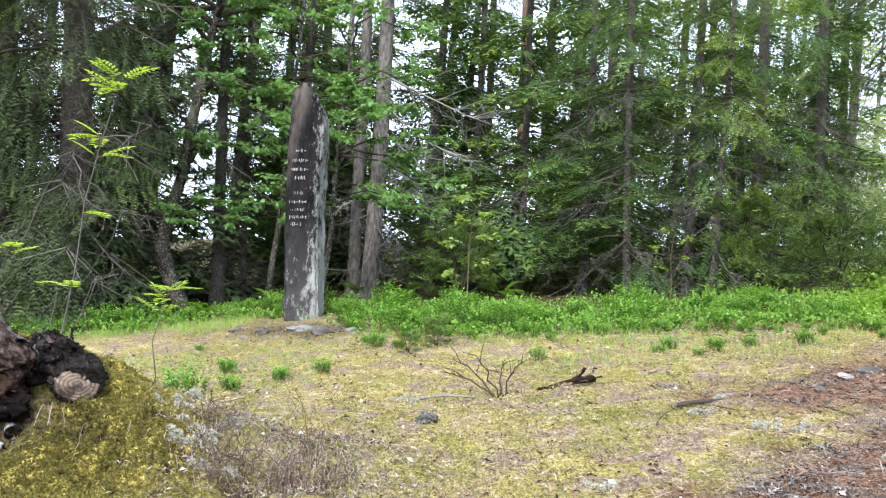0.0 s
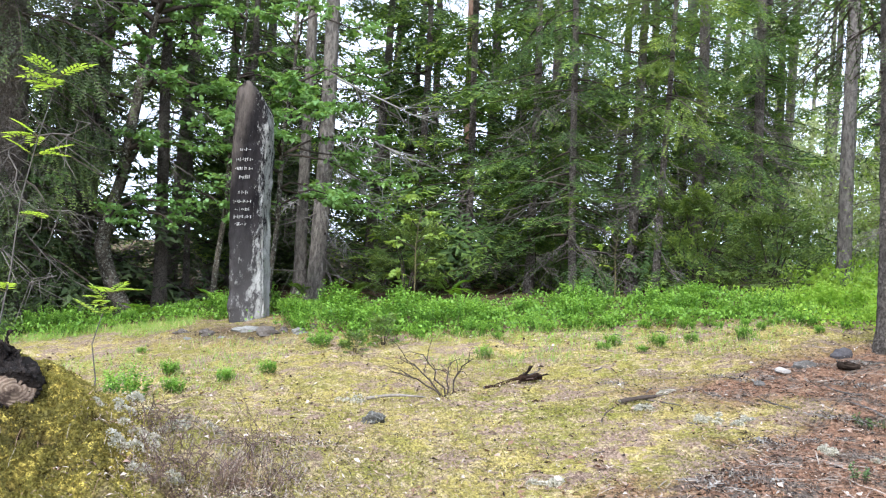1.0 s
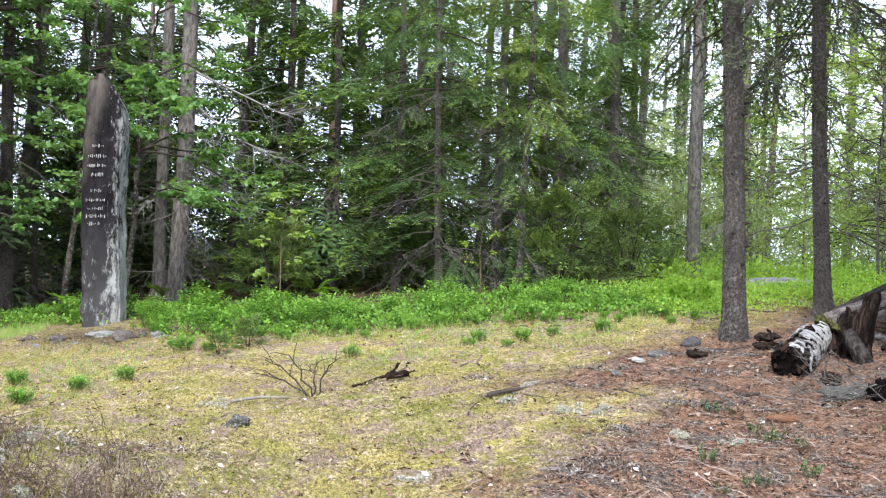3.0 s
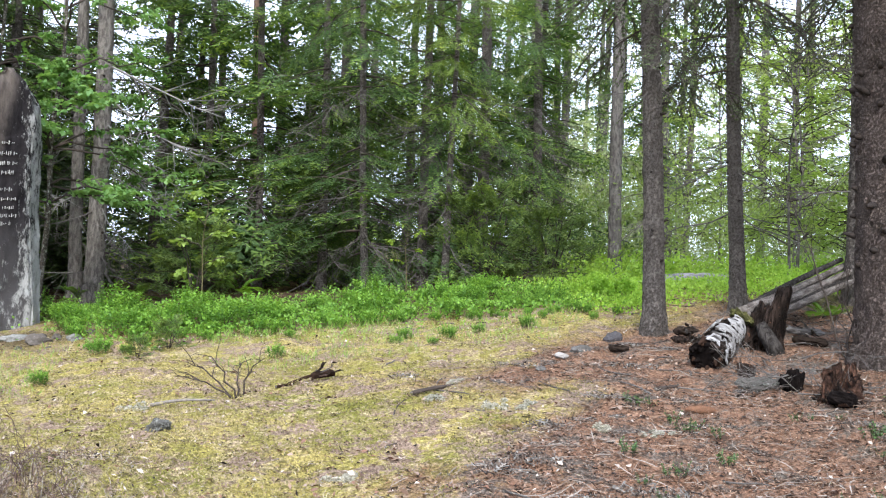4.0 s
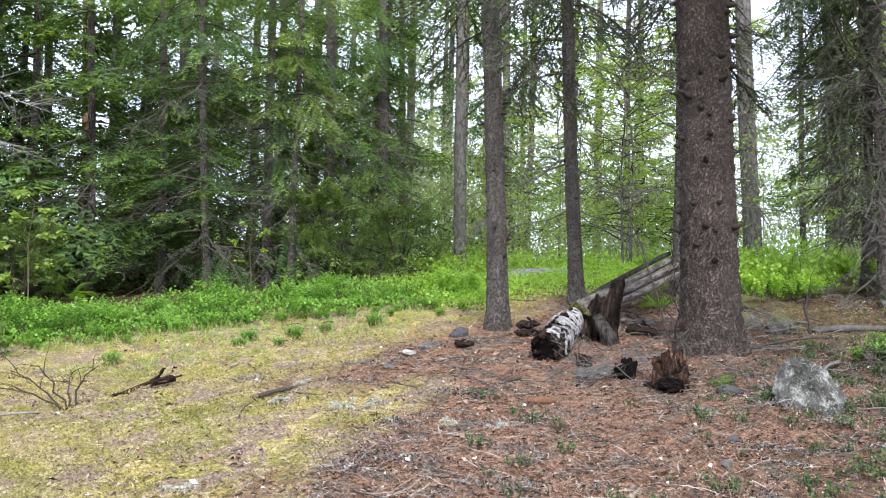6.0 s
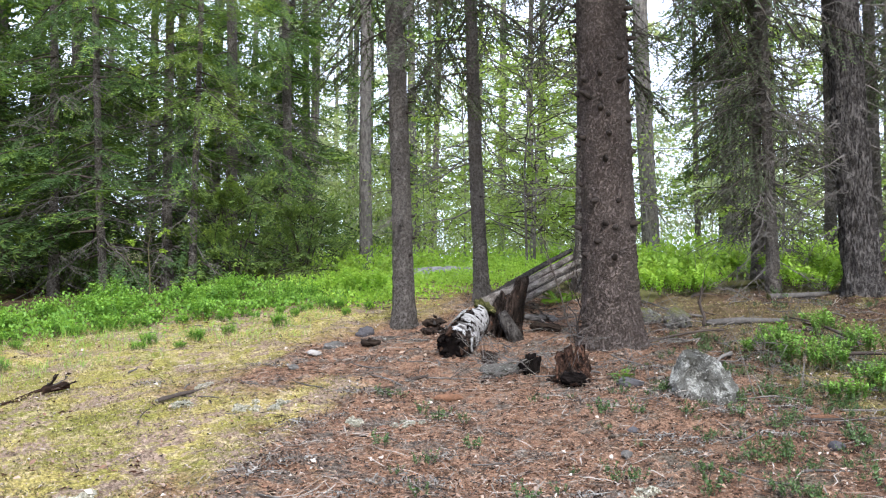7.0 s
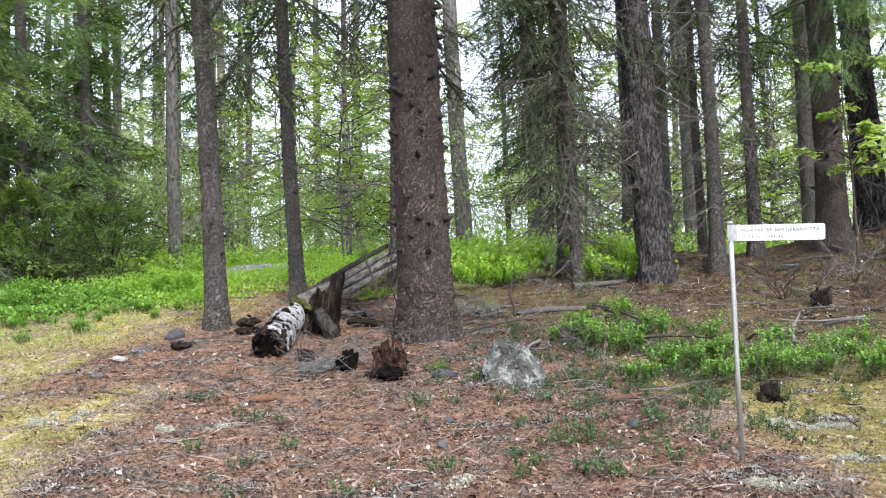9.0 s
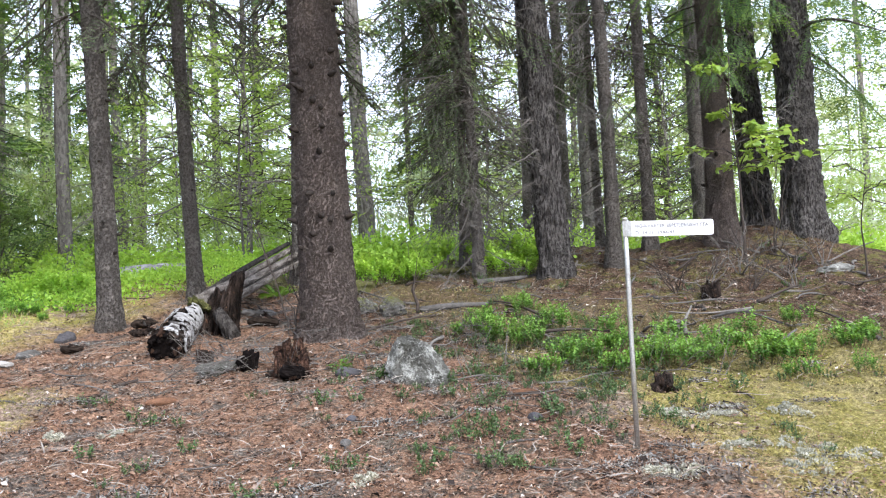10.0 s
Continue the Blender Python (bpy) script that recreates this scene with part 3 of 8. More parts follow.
def trunk_geo(height, r0, lean, seed, flare=0.45, sides=18, skin=0.03, crook=0.02, plates=None):
    zs = np.concatenate([np.linspace(-0.25, 1.0, 11), np.linspace(1.25, 6, 20), np.linspace(6.6, height, max(4, int((height - 6) / 1.2)))])
    if plates:
        zs = np.concatenate([np.arange(-0.25, 3.6, plates[3]), np.linspace(3.7, 6, 14), np.linspace(6.6, height, max(4, int((height - 6) / 1.2)))])
        sides = plates[2]
    zs = zs[zs <= height]
    g = np.random.default_rng(seed)
    ph = g.uniform(0, 6, 2)
    px = lean[0] * zs + crook * np.sin(zs * 0.9 + ph[0]) - crook * math.sin(ph[0])
    py = lean[1] * zs + crook * np.sin(zs * 0.7 + ph[1]) - crook * math.sin(ph[1])
    r = r0 * np.clip(1 - np.maximum(zs, 0) / (height * 1.04), 0.03, 1) ** 0.75 * (1 + flare * np.exp(-np.maximum(zs, 0) / 0.22))
    v, f = tube(np.stack([px, py, zs], 1), r, sides, skin, seed)
    a = np.arctan2(v[:, 1], v[:, 0])
    k = 1 + 0.22 * flare * np.exp(-np.maximum(v[:, 2], 0) / 0.18) * np.sin(a * 5 + seed)
    if plates:  # ridges and scales of the bark: (relief, size round the trunk, sides, step)
        w = a * r0 / plates[1]
        rid = 1 - np.abs(lattice(w + 0.5 * lattice(w, v[:, 2] * 6, seed + 2), v[:, 2] * plates[4] / plates[1], seed))
        rid = np.clip(rid * 1.6 - 0.55, 0, 1) + 0.35 * lattice(w * 2.7, v[:, 2] * 2.2 / plates[1], seed + 1)
        rk = np.hypot(v[:, 0], v[:, 1]) + 1e-6
        cx, cy = np.interp(v[:, 2], zs, px), np.interp(v[:, 2], zs, py)
        dx, dy = v[:, 0] - cx, v[:, 1] - cy
        rk = np.hypot(dx, dy) + 1e-6
        sel = (v[:, 2] < 6) & (rk > 1e-3)
        v[sel, 0] += (dx / rk * (rid - 0.6) * plates[0])[sel]
        v[sel, 1] += (dy / rk * (rid - 0.6) * plates[0])[sel]
    low = v[:, 2] < 0.9
    v[low, 0] *= k[low]
    v[low, 1] *= k[low]
    return (v, f), (lambda z: np.array([np.interp(z, zs, px), np.interp(z, zs, py), z])), (lambda z: float(np.interp(z, zs, r)))


def conifer(name, x, y, r0, lean, height, label, bark_mat, seed, green=None, bare=None, needles=None, hang=False, stubs=0, z=None, group="conifers of the wood", wood=None, side=None, flare=0.45, upper=None, far=False, wisp=False, plates=None):
    """green: (z from, z to, boughs per metre, length low, length high); bare: (z from, z to, number, length)."""
    rng = np.random.default_rng(seed)
    root = thing(name, x, y, label, "tree", group, z)
    geo, at, rad = trunk_geo(height, r0, lean, seed, flare, plates=plates)
    trunk = part("trunk", geo, bark_mat, root)
    needles = needles or M_needles
    if green:
        z0, z1, per, l0, l1 = green
        n = int((z1 - z0) * per)
        specs = []
        for i in range(n):
            zz = z0 + (z1 - z0) * (i + rng.uniform(0, 1)) / n
            u = (zz - z0) / (z1 - z0)
            az = rng.uniform(0, 2 * math.pi) if side is None else radians(rng.normal(side[0], side[1]))
            specs.append((at(zz), az, (l0 + (l1 - l0) * u) * rng.uniform(0.6, 1.2), radians(rng.uniform(-18, 12))))
        nd, wd = place_boughs(MEDIUM if far else WISP if wisp else DROOP if hang and not far else FINE + HANG[:3], specs, rng)
        crown_part("crown", nd, wd, (needles, M_darktwig), root, "drooping needle-covered boughs")
    up0 = upper if upper is not None else (green[1] if green else 4.0)
    if height > up0 + 1.5:
        specs = []
        n = int((height - up0) * (1.7 if not green else 2.4))
        lmax = (green[4] if green else 1.5)
        for i in range(n):
            zz = up0 + (height - up0 - 0.1) * i / n
            specs.append((at(zz), rng.uniform(0, 6.283), max(0.25, lmax * (height - zz) / (height - up0)) * rng.uniform(0.7, 1.2), radians(rng.uniform(-15, 20))))
        nd, wd = place_boughs(ROUGH, specs, rng)
        crown_part("treetop", nd, wd, (needles, M_darktwig), root, "needle-covered treetop")
    if bare:
        z0, z1, n, ln = bare
        for zz in rng.uniform(z0, z1, n):
            me = DEAD[rng.integers(len(DEAD))]
            ob = new("dead_branch", me)
            ob.parent = root
            k = ln * rng.uniform(0.4, 1.2)
            ob.matrix_basis = Matrix.LocRotScale(at(zz), Euler((0, radians(rng.uniform(-5, 35)), rng.uniform(0, 6.283))), (k, k, k))
            if wood:
                ob.material_slots[0].link = "OBJECT"
                ob.material_slots[0].material = wood
    for i in range(stubs):
        zz = 0.55 + (min(height, 4.2) - 0.55) * (i + rng.uniform(0, 0.9)) / stubs
        az = rng.uniform(0, 6.283)
        d = np.array([math.cos(az), math.sin(az), rng.uniform(-0.3, 0.3)])
        c, rr = at(zz), rad(zz)
        ln = rng.uniform(0.012, 0.035) + rr * 0.05 + (0.06 * rng.uniform() ** 3)
        st = part("branch_stub", tube([c + d * rr * 0.8, c + d * (rr + ln * 0.4), c + d * (rr + ln)], [min(0.031, rr * 0.22) * rng.uniform(0.6, 1.2), min(0.020, rr * 0.12), min(0.009, rr * 0.06)], 7, 0.15, seed + i), M_knot, root)
    return root

# ---- ground ----
def graded(lo, hi, step, reach):
    core = np.arange(lo, hi + step / 2, step)
    out, s = [], step
    d = 0.0
    while d < reach:
        s = min(s * 1.12, 60)
        d += s
        out.append(d)
    out = np.array(out)
    return np.concatenate([lo - out[::-1], core, hi + out])


def front(x):
    """Near edge of the bilberry thicket."""
    return np.interp(x, [-9, -4.2, -2.6, -1.9, -0.9, -0.36, 1.3, 2.9, 4.0, 4.7, 5.6, 6.6, 7.6, 9, 14], [8.9, 9.4, 10.2, 10.3, 9.2, 8.45, 8.25, 8.15, 8.0, 8.0, 8.4, 8.3, 8.6, 8.6, 8.0])


def finer(v, lo, hi, step):
    """A stretch of a row of grid lines, drawn closer together."""
    return np.concatenate([v[v < lo], np.arange(lo, hi, step), v[v >= hi]])


gx, gy = finer(graded(-3.6, 10.8, 0.06, 900), -2.9, 0.1, 0.024), finer(graded(1.6, 8.8, 0.058, 900), 3.2, 5.0, 0.024)
X, Y = np.meshgrid(gx, gy)
Z = gz(X, Y)
lit = litter_at(X, Y)
dist = np.hypot(X, Y)
wob = 0.5 * lattice(X * 0.9, Y * 0.9, 31) + 0.3 * lattice(X * 2.7, Y * 2.7, 32)
duff = sstep(Y - front(X) + 0.6 * wob, 0.1, 1.0)
duff = np.maximum(duff, sstep(X - 6.4 + 0.8 * wob, -0.4, 0.8))
open_field = sstep(dist + 0.5 * wob, 8.9, 9.5) * (1 - sstep(X - 1.6 * Y + 0.6 * wob, -0.4, 0.6)) * sstep(X, 5.6, 6.2) * sstep(Y, 0, 1)
open_field = np.maximum(open_field, sstep(dist + 0.6 * wob, 11.3, 12.3) * sstep(X - 0.8 * Y, 0, 1) * sstep(Y, 0.5, 2))
duff = np.maximum(duff, 0.9 * brush_at(X, Y))
duff = np.maximum(duff, 0.95 * np.exp(-0.5 * (((X + 1.35) / 0.65) ** 2 + ((Y - 9.3) / 0.5) ** 2)) * sstep(wob, -0.9, -0.1))
duff = duff * (1 - open_field)
lush = np.exp(-0.5 * (((X + 2.2) / 0.95) ** 2 + ((Y - 4.15) / 0.55) ** 2)) * sstep(0.8 + wob, 0.2, 0.9)
lush = np.maximum(lush, 0.65 * sstep(Y, -0.6, 0.4) * sstep(X - 4.0 - 0.4 * (Y - 1.5) + 0.5 * wob, -0.1, 0.5) * (1 - sstep(Y, 2.6, 3.6)))
# hollows of the mound: dark duff, with their shade put into the colour
for hx, hy, hr in ((-1.84, 4.0, 0.2), (-2.02, 3.98, 0.26), (-0.78, 3.92, 0.12), (-0.60, 4.05, 0.13), (-0.48, 4.04, 0.10), (-1.08, 4.28, 0.08)):
    duff = np.maximum(duff, np.exp(-(((X - hx) ** 2 + (Y - hy) ** 2) / hr ** 2) ** 2))
duff = np.maximum(duff, 0.85 * sstep(np.hypot(X, Y) + 0.8 * wob, 5.5, 6.4) * sstep(X - 1.02 * Y + 0.4 * wob, -0.3, 0.3) * (1 - sstep(X - 2.6 * Y, -0.5, 1.5)))
green = sstep(dist, 13, 18) * 0.6 * sstep(X / (np.abs(Y) + 0.1), 0.25, 0.55)
green = np.maximum(green, 0.35 * sstep(wob, 0.1, 0.5) * sstep(Y, 6.6, 8.2) * (1 - duff))
green = np.maximum(green, 0.8 * open_field)
mossy = mossy_at(X, Y) * (1 - duff)
cush = 0.55 * cushions(X, Y, 0.19, 61) + 0.75 * cushions(X, Y, 0.085, 62) - 0.32
near = np.clip(1 - (dist - 8) / 4, 0, 1)
Z = Z + near * (0.010 * lattice(X * 17, Y * 17, 41) + 0.006 * lattice(X * 29, Y * 29, 42)) * (1 - 0.4 * lit)
ny, nx = X.shape
idx = np.arange(nx * ny).reshape(ny, nx)
faces = np.stack([idx[:-1, :-1], idx[:-1, 1:], idx[1:, 1:], idx[1:, :-1]], -1).reshape(-1, 4)
me = fast_mesh("ground", np.stack([X, Y, Z], -1).reshape(-1, 3), faces, True)
for key, val in (("litter", lit), ("duff", duff), ("green", green), ("lush", np.clip(lush, 0, 1)), ("mossy", mossy), ("cush", sstep(cush, 0.12, 0.75))):
    set_attr(me, key, val.ravel())
me.materials.append(M_ground)
ground = tagged(new("ground", me), "sloping forest floor of yellow moss, straw and red-brown needle litter", "ground", kind="structure")


# ---- monument ----
def monument():
    az = radians(-8.2)
    x, y = 10.0 * math.sin(az), 10.0 * math.cos(az)
    root = thing("standing_stone", x, y, "tall dark pointed memorial stone with worn white inscription, grey lichen below", "monument", z=0.0)
    root.rotation_euler = (0, 0, -az)
    front_edge = [(-0.254, 0.80), (-0.254, 1.03), (-0.32, 1.81), (-0.350, 2.25), (-0.372, 2.70), (-0.389, 3.15), (-0.387, 3.48), (-0.365, 3.645), (-0.316, 3.742),
                  (-0.255, 3.70), (-0.186, 3.64), (-0.10, 3.53), (-0.045, 3.39), (-0.015, 3.235), (0.0, 2.98), (-0.015, 2.68), (0.0, 2.30), (0.03, 2.10), (0.08, 1.60), (0.12, 1.05), (0.13, 0.80)]
    bm = bmesh.new()
    f = bm.faces.new([bm.verts.new((u, 0, w)) for u, w in front_edge])
    ex = bmesh.ops.extrude_face_region(bm, geom=[f])
    back = [v for v in ex["geom"] if isinstance(v, bmesh.types.BMVert)]
    for v in back:
        v.co.y += 0.30
        v.co.x = v.co.x * 0.90 + 0.10
        v.co.z -= 0.05 if v.co.z > 3 else 0
    bmesh.ops.recalc_face_normals(bm, faces=bm.faces)
    bmesh.ops.triangulate(bm, faces=bm.faces)
    bmesh.ops.bevel(bm, geom=[e for e in bm.edges if e.calc_face_angle(0) > 0.7], offset=0.02, segments=2, affect="EDGES", clamp_overlap=True)
    bmesh.ops.triangulate(bm, faces=bm.faces)
    for _ in range(4):
        bmesh.ops.subdivide_edges(bm, edges=[e for e in bm.edges if e.calc_length() > 0.055], cuts=1)
        bmesh.ops.triangulate(bm, faces=[q for q in bm.faces if len(q.verts) > 3])
    bm.normal_update()
    for v in bm.verts:
        p = v.co
        n1 = noise.fractal(Vector((p.x * 2.2, p.y * 2.2, p.z * 1.1)), 1.0, 2.0, 4)
        n2 = noise.fractal(Vector((p.x * 11, p.y * 11, p.z * 3.5)), 1.0, 2.0, 3)
        onface = p.y < 0.03 and 2.0 < p.z < 3.0
        v.co += v.normal * (0.005 if onface else 0.034) * n1 + v.normal * (0.003 if onface else 0.030) * n2
    m, n, l, b = nodes_of("dark_lichened_stone")
    co = n.new("ShaderNodeTexCoord").outputs["Object"]
    big = noise_node(n, l, 2.2, 6, 0.65, co, (1, 1, 0.4))
    streak = noise_node(n, l, 7, 6, 0.7, co, (1, 1, 0.25))
    spot = noise_node(n, l, 15, 7, 0.8, co, (1, 1, 0.38))
    grain = noise_node(n, l, 80, 3, 0.7, co)
    sep = n.new("ShaderNodeSeparateXYZ")
    l.new(co, sep.inputs[0])
    low = ramp(n, l, sep.outputs[2], 2.25, 1.2)

    def slanted(k):
        s = n.new("ShaderNodeMath")
        s.operation = "MULTIPLY_ADD"
        l.new(sep.outputs[2], s.inputs[0])
        s.inputs[1].default_value = k
        l.new(sep.outputs[0], s.inputs[2])
        return s.outputs[0]

    rightw = ramp(n, l, slanted(0.06), -0.02, 0.20)
    leftw = ramp(n, l, slanted(-0.16), -0.70, -0.84)
    col = mix_col(n, l, ramp(n, l, streak.outputs[0], 0.36, 0.62), (0.0055, 0.005, 0.006), (0.027, 0.024, 0.025))
    tan = n.new("ShaderNodeMath")
    tan.operation = "MULTIPLY"
    l.new(leftw, tan.inputs[0])
    l.new(ramp(n, l, streak.outputs[0], 0.3, 0.6), tan.inputs[1])
    col = mix_col(n, l, tan.outputs[0], col, (0.145, 0.124, 0.108))
    am = n.new("ShaderNodeMath")
    am.operation = "MULTIPLY_ADD"
    l.new(low, am.inputs[0])
    am.inputs[1].default_value = 0.12
    l.new(spot.outputs[0], am.inputs[2])
    am2 = n.new("ShaderNodeMath")
    am2.operation = "MULTIPLY_ADD"
    l.new(rightw, am2.inputs[0])
    am2.inputs[1].default_value = 0.22
    l.new(am.outputs[0], am2.inputs[2])
    col = mix_col(n, l, ramp(n, l, am2.outputs[0], 0.64, 0.71), col, (0.22, 0.22, 0.21))
    gr = n.new("ShaderNodeMath")
    gr.operation = "MULTIPLY"
    l.new(low, gr.inputs[0])
    gr.inputs[1].default_value = 0.62
    col = mix_col(n, l, gr.outputs[0], col, (0.095, 0.090, 0.088))
    col = mix_col(n, l, ramp(n, l, am2.outputs[0], 0.68, 0.78), col, (0.33, 0.33, 0.31))
    col = mix_col(n, l, 0.5, col, mix_col(n, l, grain.outputs[0], (0.4, 0.4, 0.4), (1.5, 1.5, 1.5)), "MULTIPLY")
    l.new(col, b.inputs["Base Color"])
    b.inputs["Roughness"].default_value = 0.85
    b.inputs["Specular IOR Level"].default_value = 0.05
    bump(n, l, b, mix_col(n, l, 0.5, spot.outputs[0], grain.outputs[0]), 1.0, 0.04)
    part("slab", bm, m, root)
    white = plain("worn_white_paint", (0.50, 0.50, 0.48), (0.16, 0.16, 0.155), 30, 0.9, 0.2, 90)
    lines = [(-0.285, -0.152, 2.926, 2), (-0.318, -0.116, 2.809, 2), (-0.321, -0.107, 2.706, 3), (-0.269, -0.137, 2.616, 3), (-0.265, -0.139, 2.442, 2),
             (-0.306, -0.099, 2.338, 1), (-0.285, -0.109, 2.249, 3), (-0.290, -0.083, 2.166, 2), (-0.270, -0.138, 2.087, 2)]
    g = np.random.default_rng(5)
    for x0, x1, zc, words in lines:
        cutp = np.sort(g.uniform(0.25, 0.8, words - 1)) if words > 1 else []
        ends = [x0, *[x0 + (x1 - x0) * c for c in cutp], x1]
        bm = bmesh.new()
        for a0, a1 in zip(ends[:-1], ends[1:]):
            a1 -= 0.012
            k = max(2, int((a1 - a0) / 0.017))
            for i in range(k):
                u0 = a0 + (a1 - a0) * i / k
                u1 = u0 + (a1 - a0) * g.uniform(0.30, 0.62) / k
                h = 0.040 * g.uniform(0.75, 1.05)
                bb = bmesh.ops.create_cube(bm, size=1.0, matrix=Matrix.LocRotScale(((u0 + u1) / 2, -0.008, zc + 0.1 * ((u0 + u1) / 2 - x0) + g.uniform(-0.004, 0.004)), Euler((0, g.uniform(-0.12, 0.12), 0)), (u1 - u0, 0.022, h * g.choice([0.25, 0.7, 1.0, 1.0]))))
        part("inscription", bm, white, root, "line of worn white incised lettering", smooth=False)["kind"] = "stuff"
    return root


standing_stone = monument()

# ---- trees ----
SPRUCE = "slender grey-brown spruce with dense drooping green boughs"
DARK = "large dark spruce with hanging shaded boughs and dry twigs"
N = M_needles
ND = M_needles_dark

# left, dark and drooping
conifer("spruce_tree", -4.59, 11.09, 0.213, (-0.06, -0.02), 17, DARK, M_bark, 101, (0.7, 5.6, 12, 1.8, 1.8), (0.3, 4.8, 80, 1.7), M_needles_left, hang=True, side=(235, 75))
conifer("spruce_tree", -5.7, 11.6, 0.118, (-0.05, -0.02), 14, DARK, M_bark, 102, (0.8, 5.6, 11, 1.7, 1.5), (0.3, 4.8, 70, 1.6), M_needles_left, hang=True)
conifer("spruce_tree", -3.16, 12.8, 0.092, (-0.048, -0.012), 13, "thin grey spruce with few boughs beside an old broadleaf tree", M_bark, 103, (2.2, 5.8, 8, 0.9, 1.1), (0.4, 4.2, 34, 1.0), ND)
conifer("spruce_tree", -3.0, 13.7, 0.05, (-0.07, -0.018), 10, "very thin young spruce in the shade", M_bark, 104, (1.6, 5.6, 9, 0.6, 0.8), (0.3, 3.8, 34, 0.8), ND)
conifer("spruce_tree", -2.35, 14.6, 0.07, (-0.03, 0), 12, SPRUCE, M_bark, 105, (0.6, 6.0, 10, 1.0, 1.1), (0.4, 3.5, 16, 0.6), N)
# two grey trunks behind the stone
twin = conifer("spruce_tree", -0.98, 12.96, 0.128, (-0.021, -0.002), 17, "tall grey lichen-covered trunk beside its twin", M_bark_grey, 106, (4.6, 7.0, 9, 1.2, 1.5), (0.4, 4.0, 26, 1.3), N, stubs=10, side=(0, 60))
g = np.random.default_rng(1300)
for i, (zz, az, ln, dip) in enumerate(((3.0, -25, 1.7, 28), (2.6, -10, 1.5, 38), (2.2, -40, 1.4, 42), (1.9, 5, 1.2, 40), (3.4, -15, 1.8, 22), (1.5, -30, 1.0, 45), (2.4, -55, 1.2, 35), (2.9, 200, 1.1, 30), (1.7, 215, 0.9, 40))):
    me = fast_mesh("grey_bough", *dead_branches(g, 0.0105, 18))
    me.materials.append(M_deadwood)
    ob = tagged(new("grey_bough", me), "dead bough grey with lichen")
    ob.parent = twin
    ob.matrix_basis = Matrix.Translation((-0.021 * zz, 0, zz)) @ Euler((0, radians(dip), radians(az))).to_matrix().to_4x4() @ Euler((g.uniform(0, 6.28), 0, 0)).to_matrix().to_4x4() @ Matrix.Scale(ln, 4)
conifer("spruce_tree", -1.30, 13.94, 0.098, (-0.044, -0.004), 16, "tall grey lichen-covered trunk beside its twin", M_bark_grey, 107, (4.9, 7.0, 8, 1.1, 1.4), (0.6, 4.8, 22, 0.9), N)
# reddish pine and thin trunks beyond
conifer("pine_tree", 1.49, 16.93, 0.125, (-0.030, 0.003), 19, "tall reddish pine trunk rising through spruces", M_bark_red, 108, None, (2.5, 6.5, 10, 0.5), N, upper=11)
conifer("spruce_tree", 0.95, 17.98, 0.093, (-0.045, 0.003), 16, SPRUCE, M_bark, 109, (3.5, 8, 8, 0.9, 1.1), (0.8, 5, 20, 0.6), N)
# the dense green group in the middle
MID = [(2.07, 12.33, 0.065, -0.035), (2.53, 11.53, 0.053, -0.060), (2.57, 13.76, 0.085, -0.024), (3.35, 11.65, 0.07, -0.02), (4.59, 12.70, 0.096, -0.018),
       (4.0, 13.4, 0.08, -0.01), (5.95, 13.77, 0.087, -0.013), (1.25, 13.2, 0.06, -0.03), (0.55, 14.6, 0.07, -0.03), (5.0, 14.6, 0.08, 0.0)]
for i, (x, y, r, ln) in enumerate(MID):
    conifer("spruce_tree", x, y, r, (ln, -ln * 0.4), 11 + (i * 37 % 5), SPRUCE, M_bark, 120 + i, (0.5, 5.0, 11, 1.4, 0.85), (0.15, 3.2, 36, 1.0), N, far=i > 6, upper=6.2)
conifer("spruce_tree", 3.46, 10.95, 0.05, (0.01, 0.02), 7.5, "young spruce with yellow-green new shoots on its boughs", M_bark, 141, (2.4, 4.8, 12, 1.1, 0.9), (0.3, 2.6, 24, 0.8), M_needles_bright)
conifer("spruce_tree", 7.08, 15.46, 0.077, (-0.014, 0.007), 14, SPRUCE, M_bark, 142, (1.2, 6.2, 8, 0.9, 1.1), (0.4, 4, 24, 0.7), N)
conifer("spruce_tree", 6.77, 15.62, 0.077, (0.002, -0.001), 13, SPRUCE, M_bark, 143, (2.5, 6.2, 6, 0.8, 1.0), (0.4, 4, 30, 0.7), N)
# at the edge of the litter
BARE_T = "straight brown spruce trunk with short stubs in needle litter"
conifer("spruce_tree", 3.98, 6.60, 0.092, (-0.029, 0.017), 15, BARE_T, M_bark, 150, (2.4, 5.0, 8, 0.9, 1.3), (0.9, 4.4, 34, 0.6), ND, wisp=True, stubs=36, flare=0.35, plates=(0.006, 0.018, 30, 0.04, 0.8))
conifer("spruce_tree", 5.32, 7.29, 0.075, (-0.031, 0.023), 14, BARE_T, M_bark, 151, (2.3, 5.0, 9, 1.1, 1.4), (0.9, 4.4, 50, 1.0), ND, wisp=True, stubs=28, flare=0.35, plates=(0.006, 0.018, 30, 0.04, 0.8))
conifer("spruce_tree", 4.70, 4.78, 0.205, (-0.014, 0.013), 19, "thick scaly brown spruce trunk with many knots among stones", M_bark_big, 152, (2.9, 5.2, 6, 1.3, 1.6), (2.9, 4.8, 26, 1.1), ND, wood=M_darktwig, wisp=True, stubs=96, flare=0.30, plates=(0.010, 0.022, 56, 0.028, 0.8))
conifer("spruce_tree", 6.44, 7.02, 0.085, (0.003, -0.003), 14, "spruce trunk half hidden behind a thicker one", M_bark, 153, (2.3, 5.2, 6, 1.2, 1.4), (1.0, 4.4, 50, 1.1), ND, wisp=True)
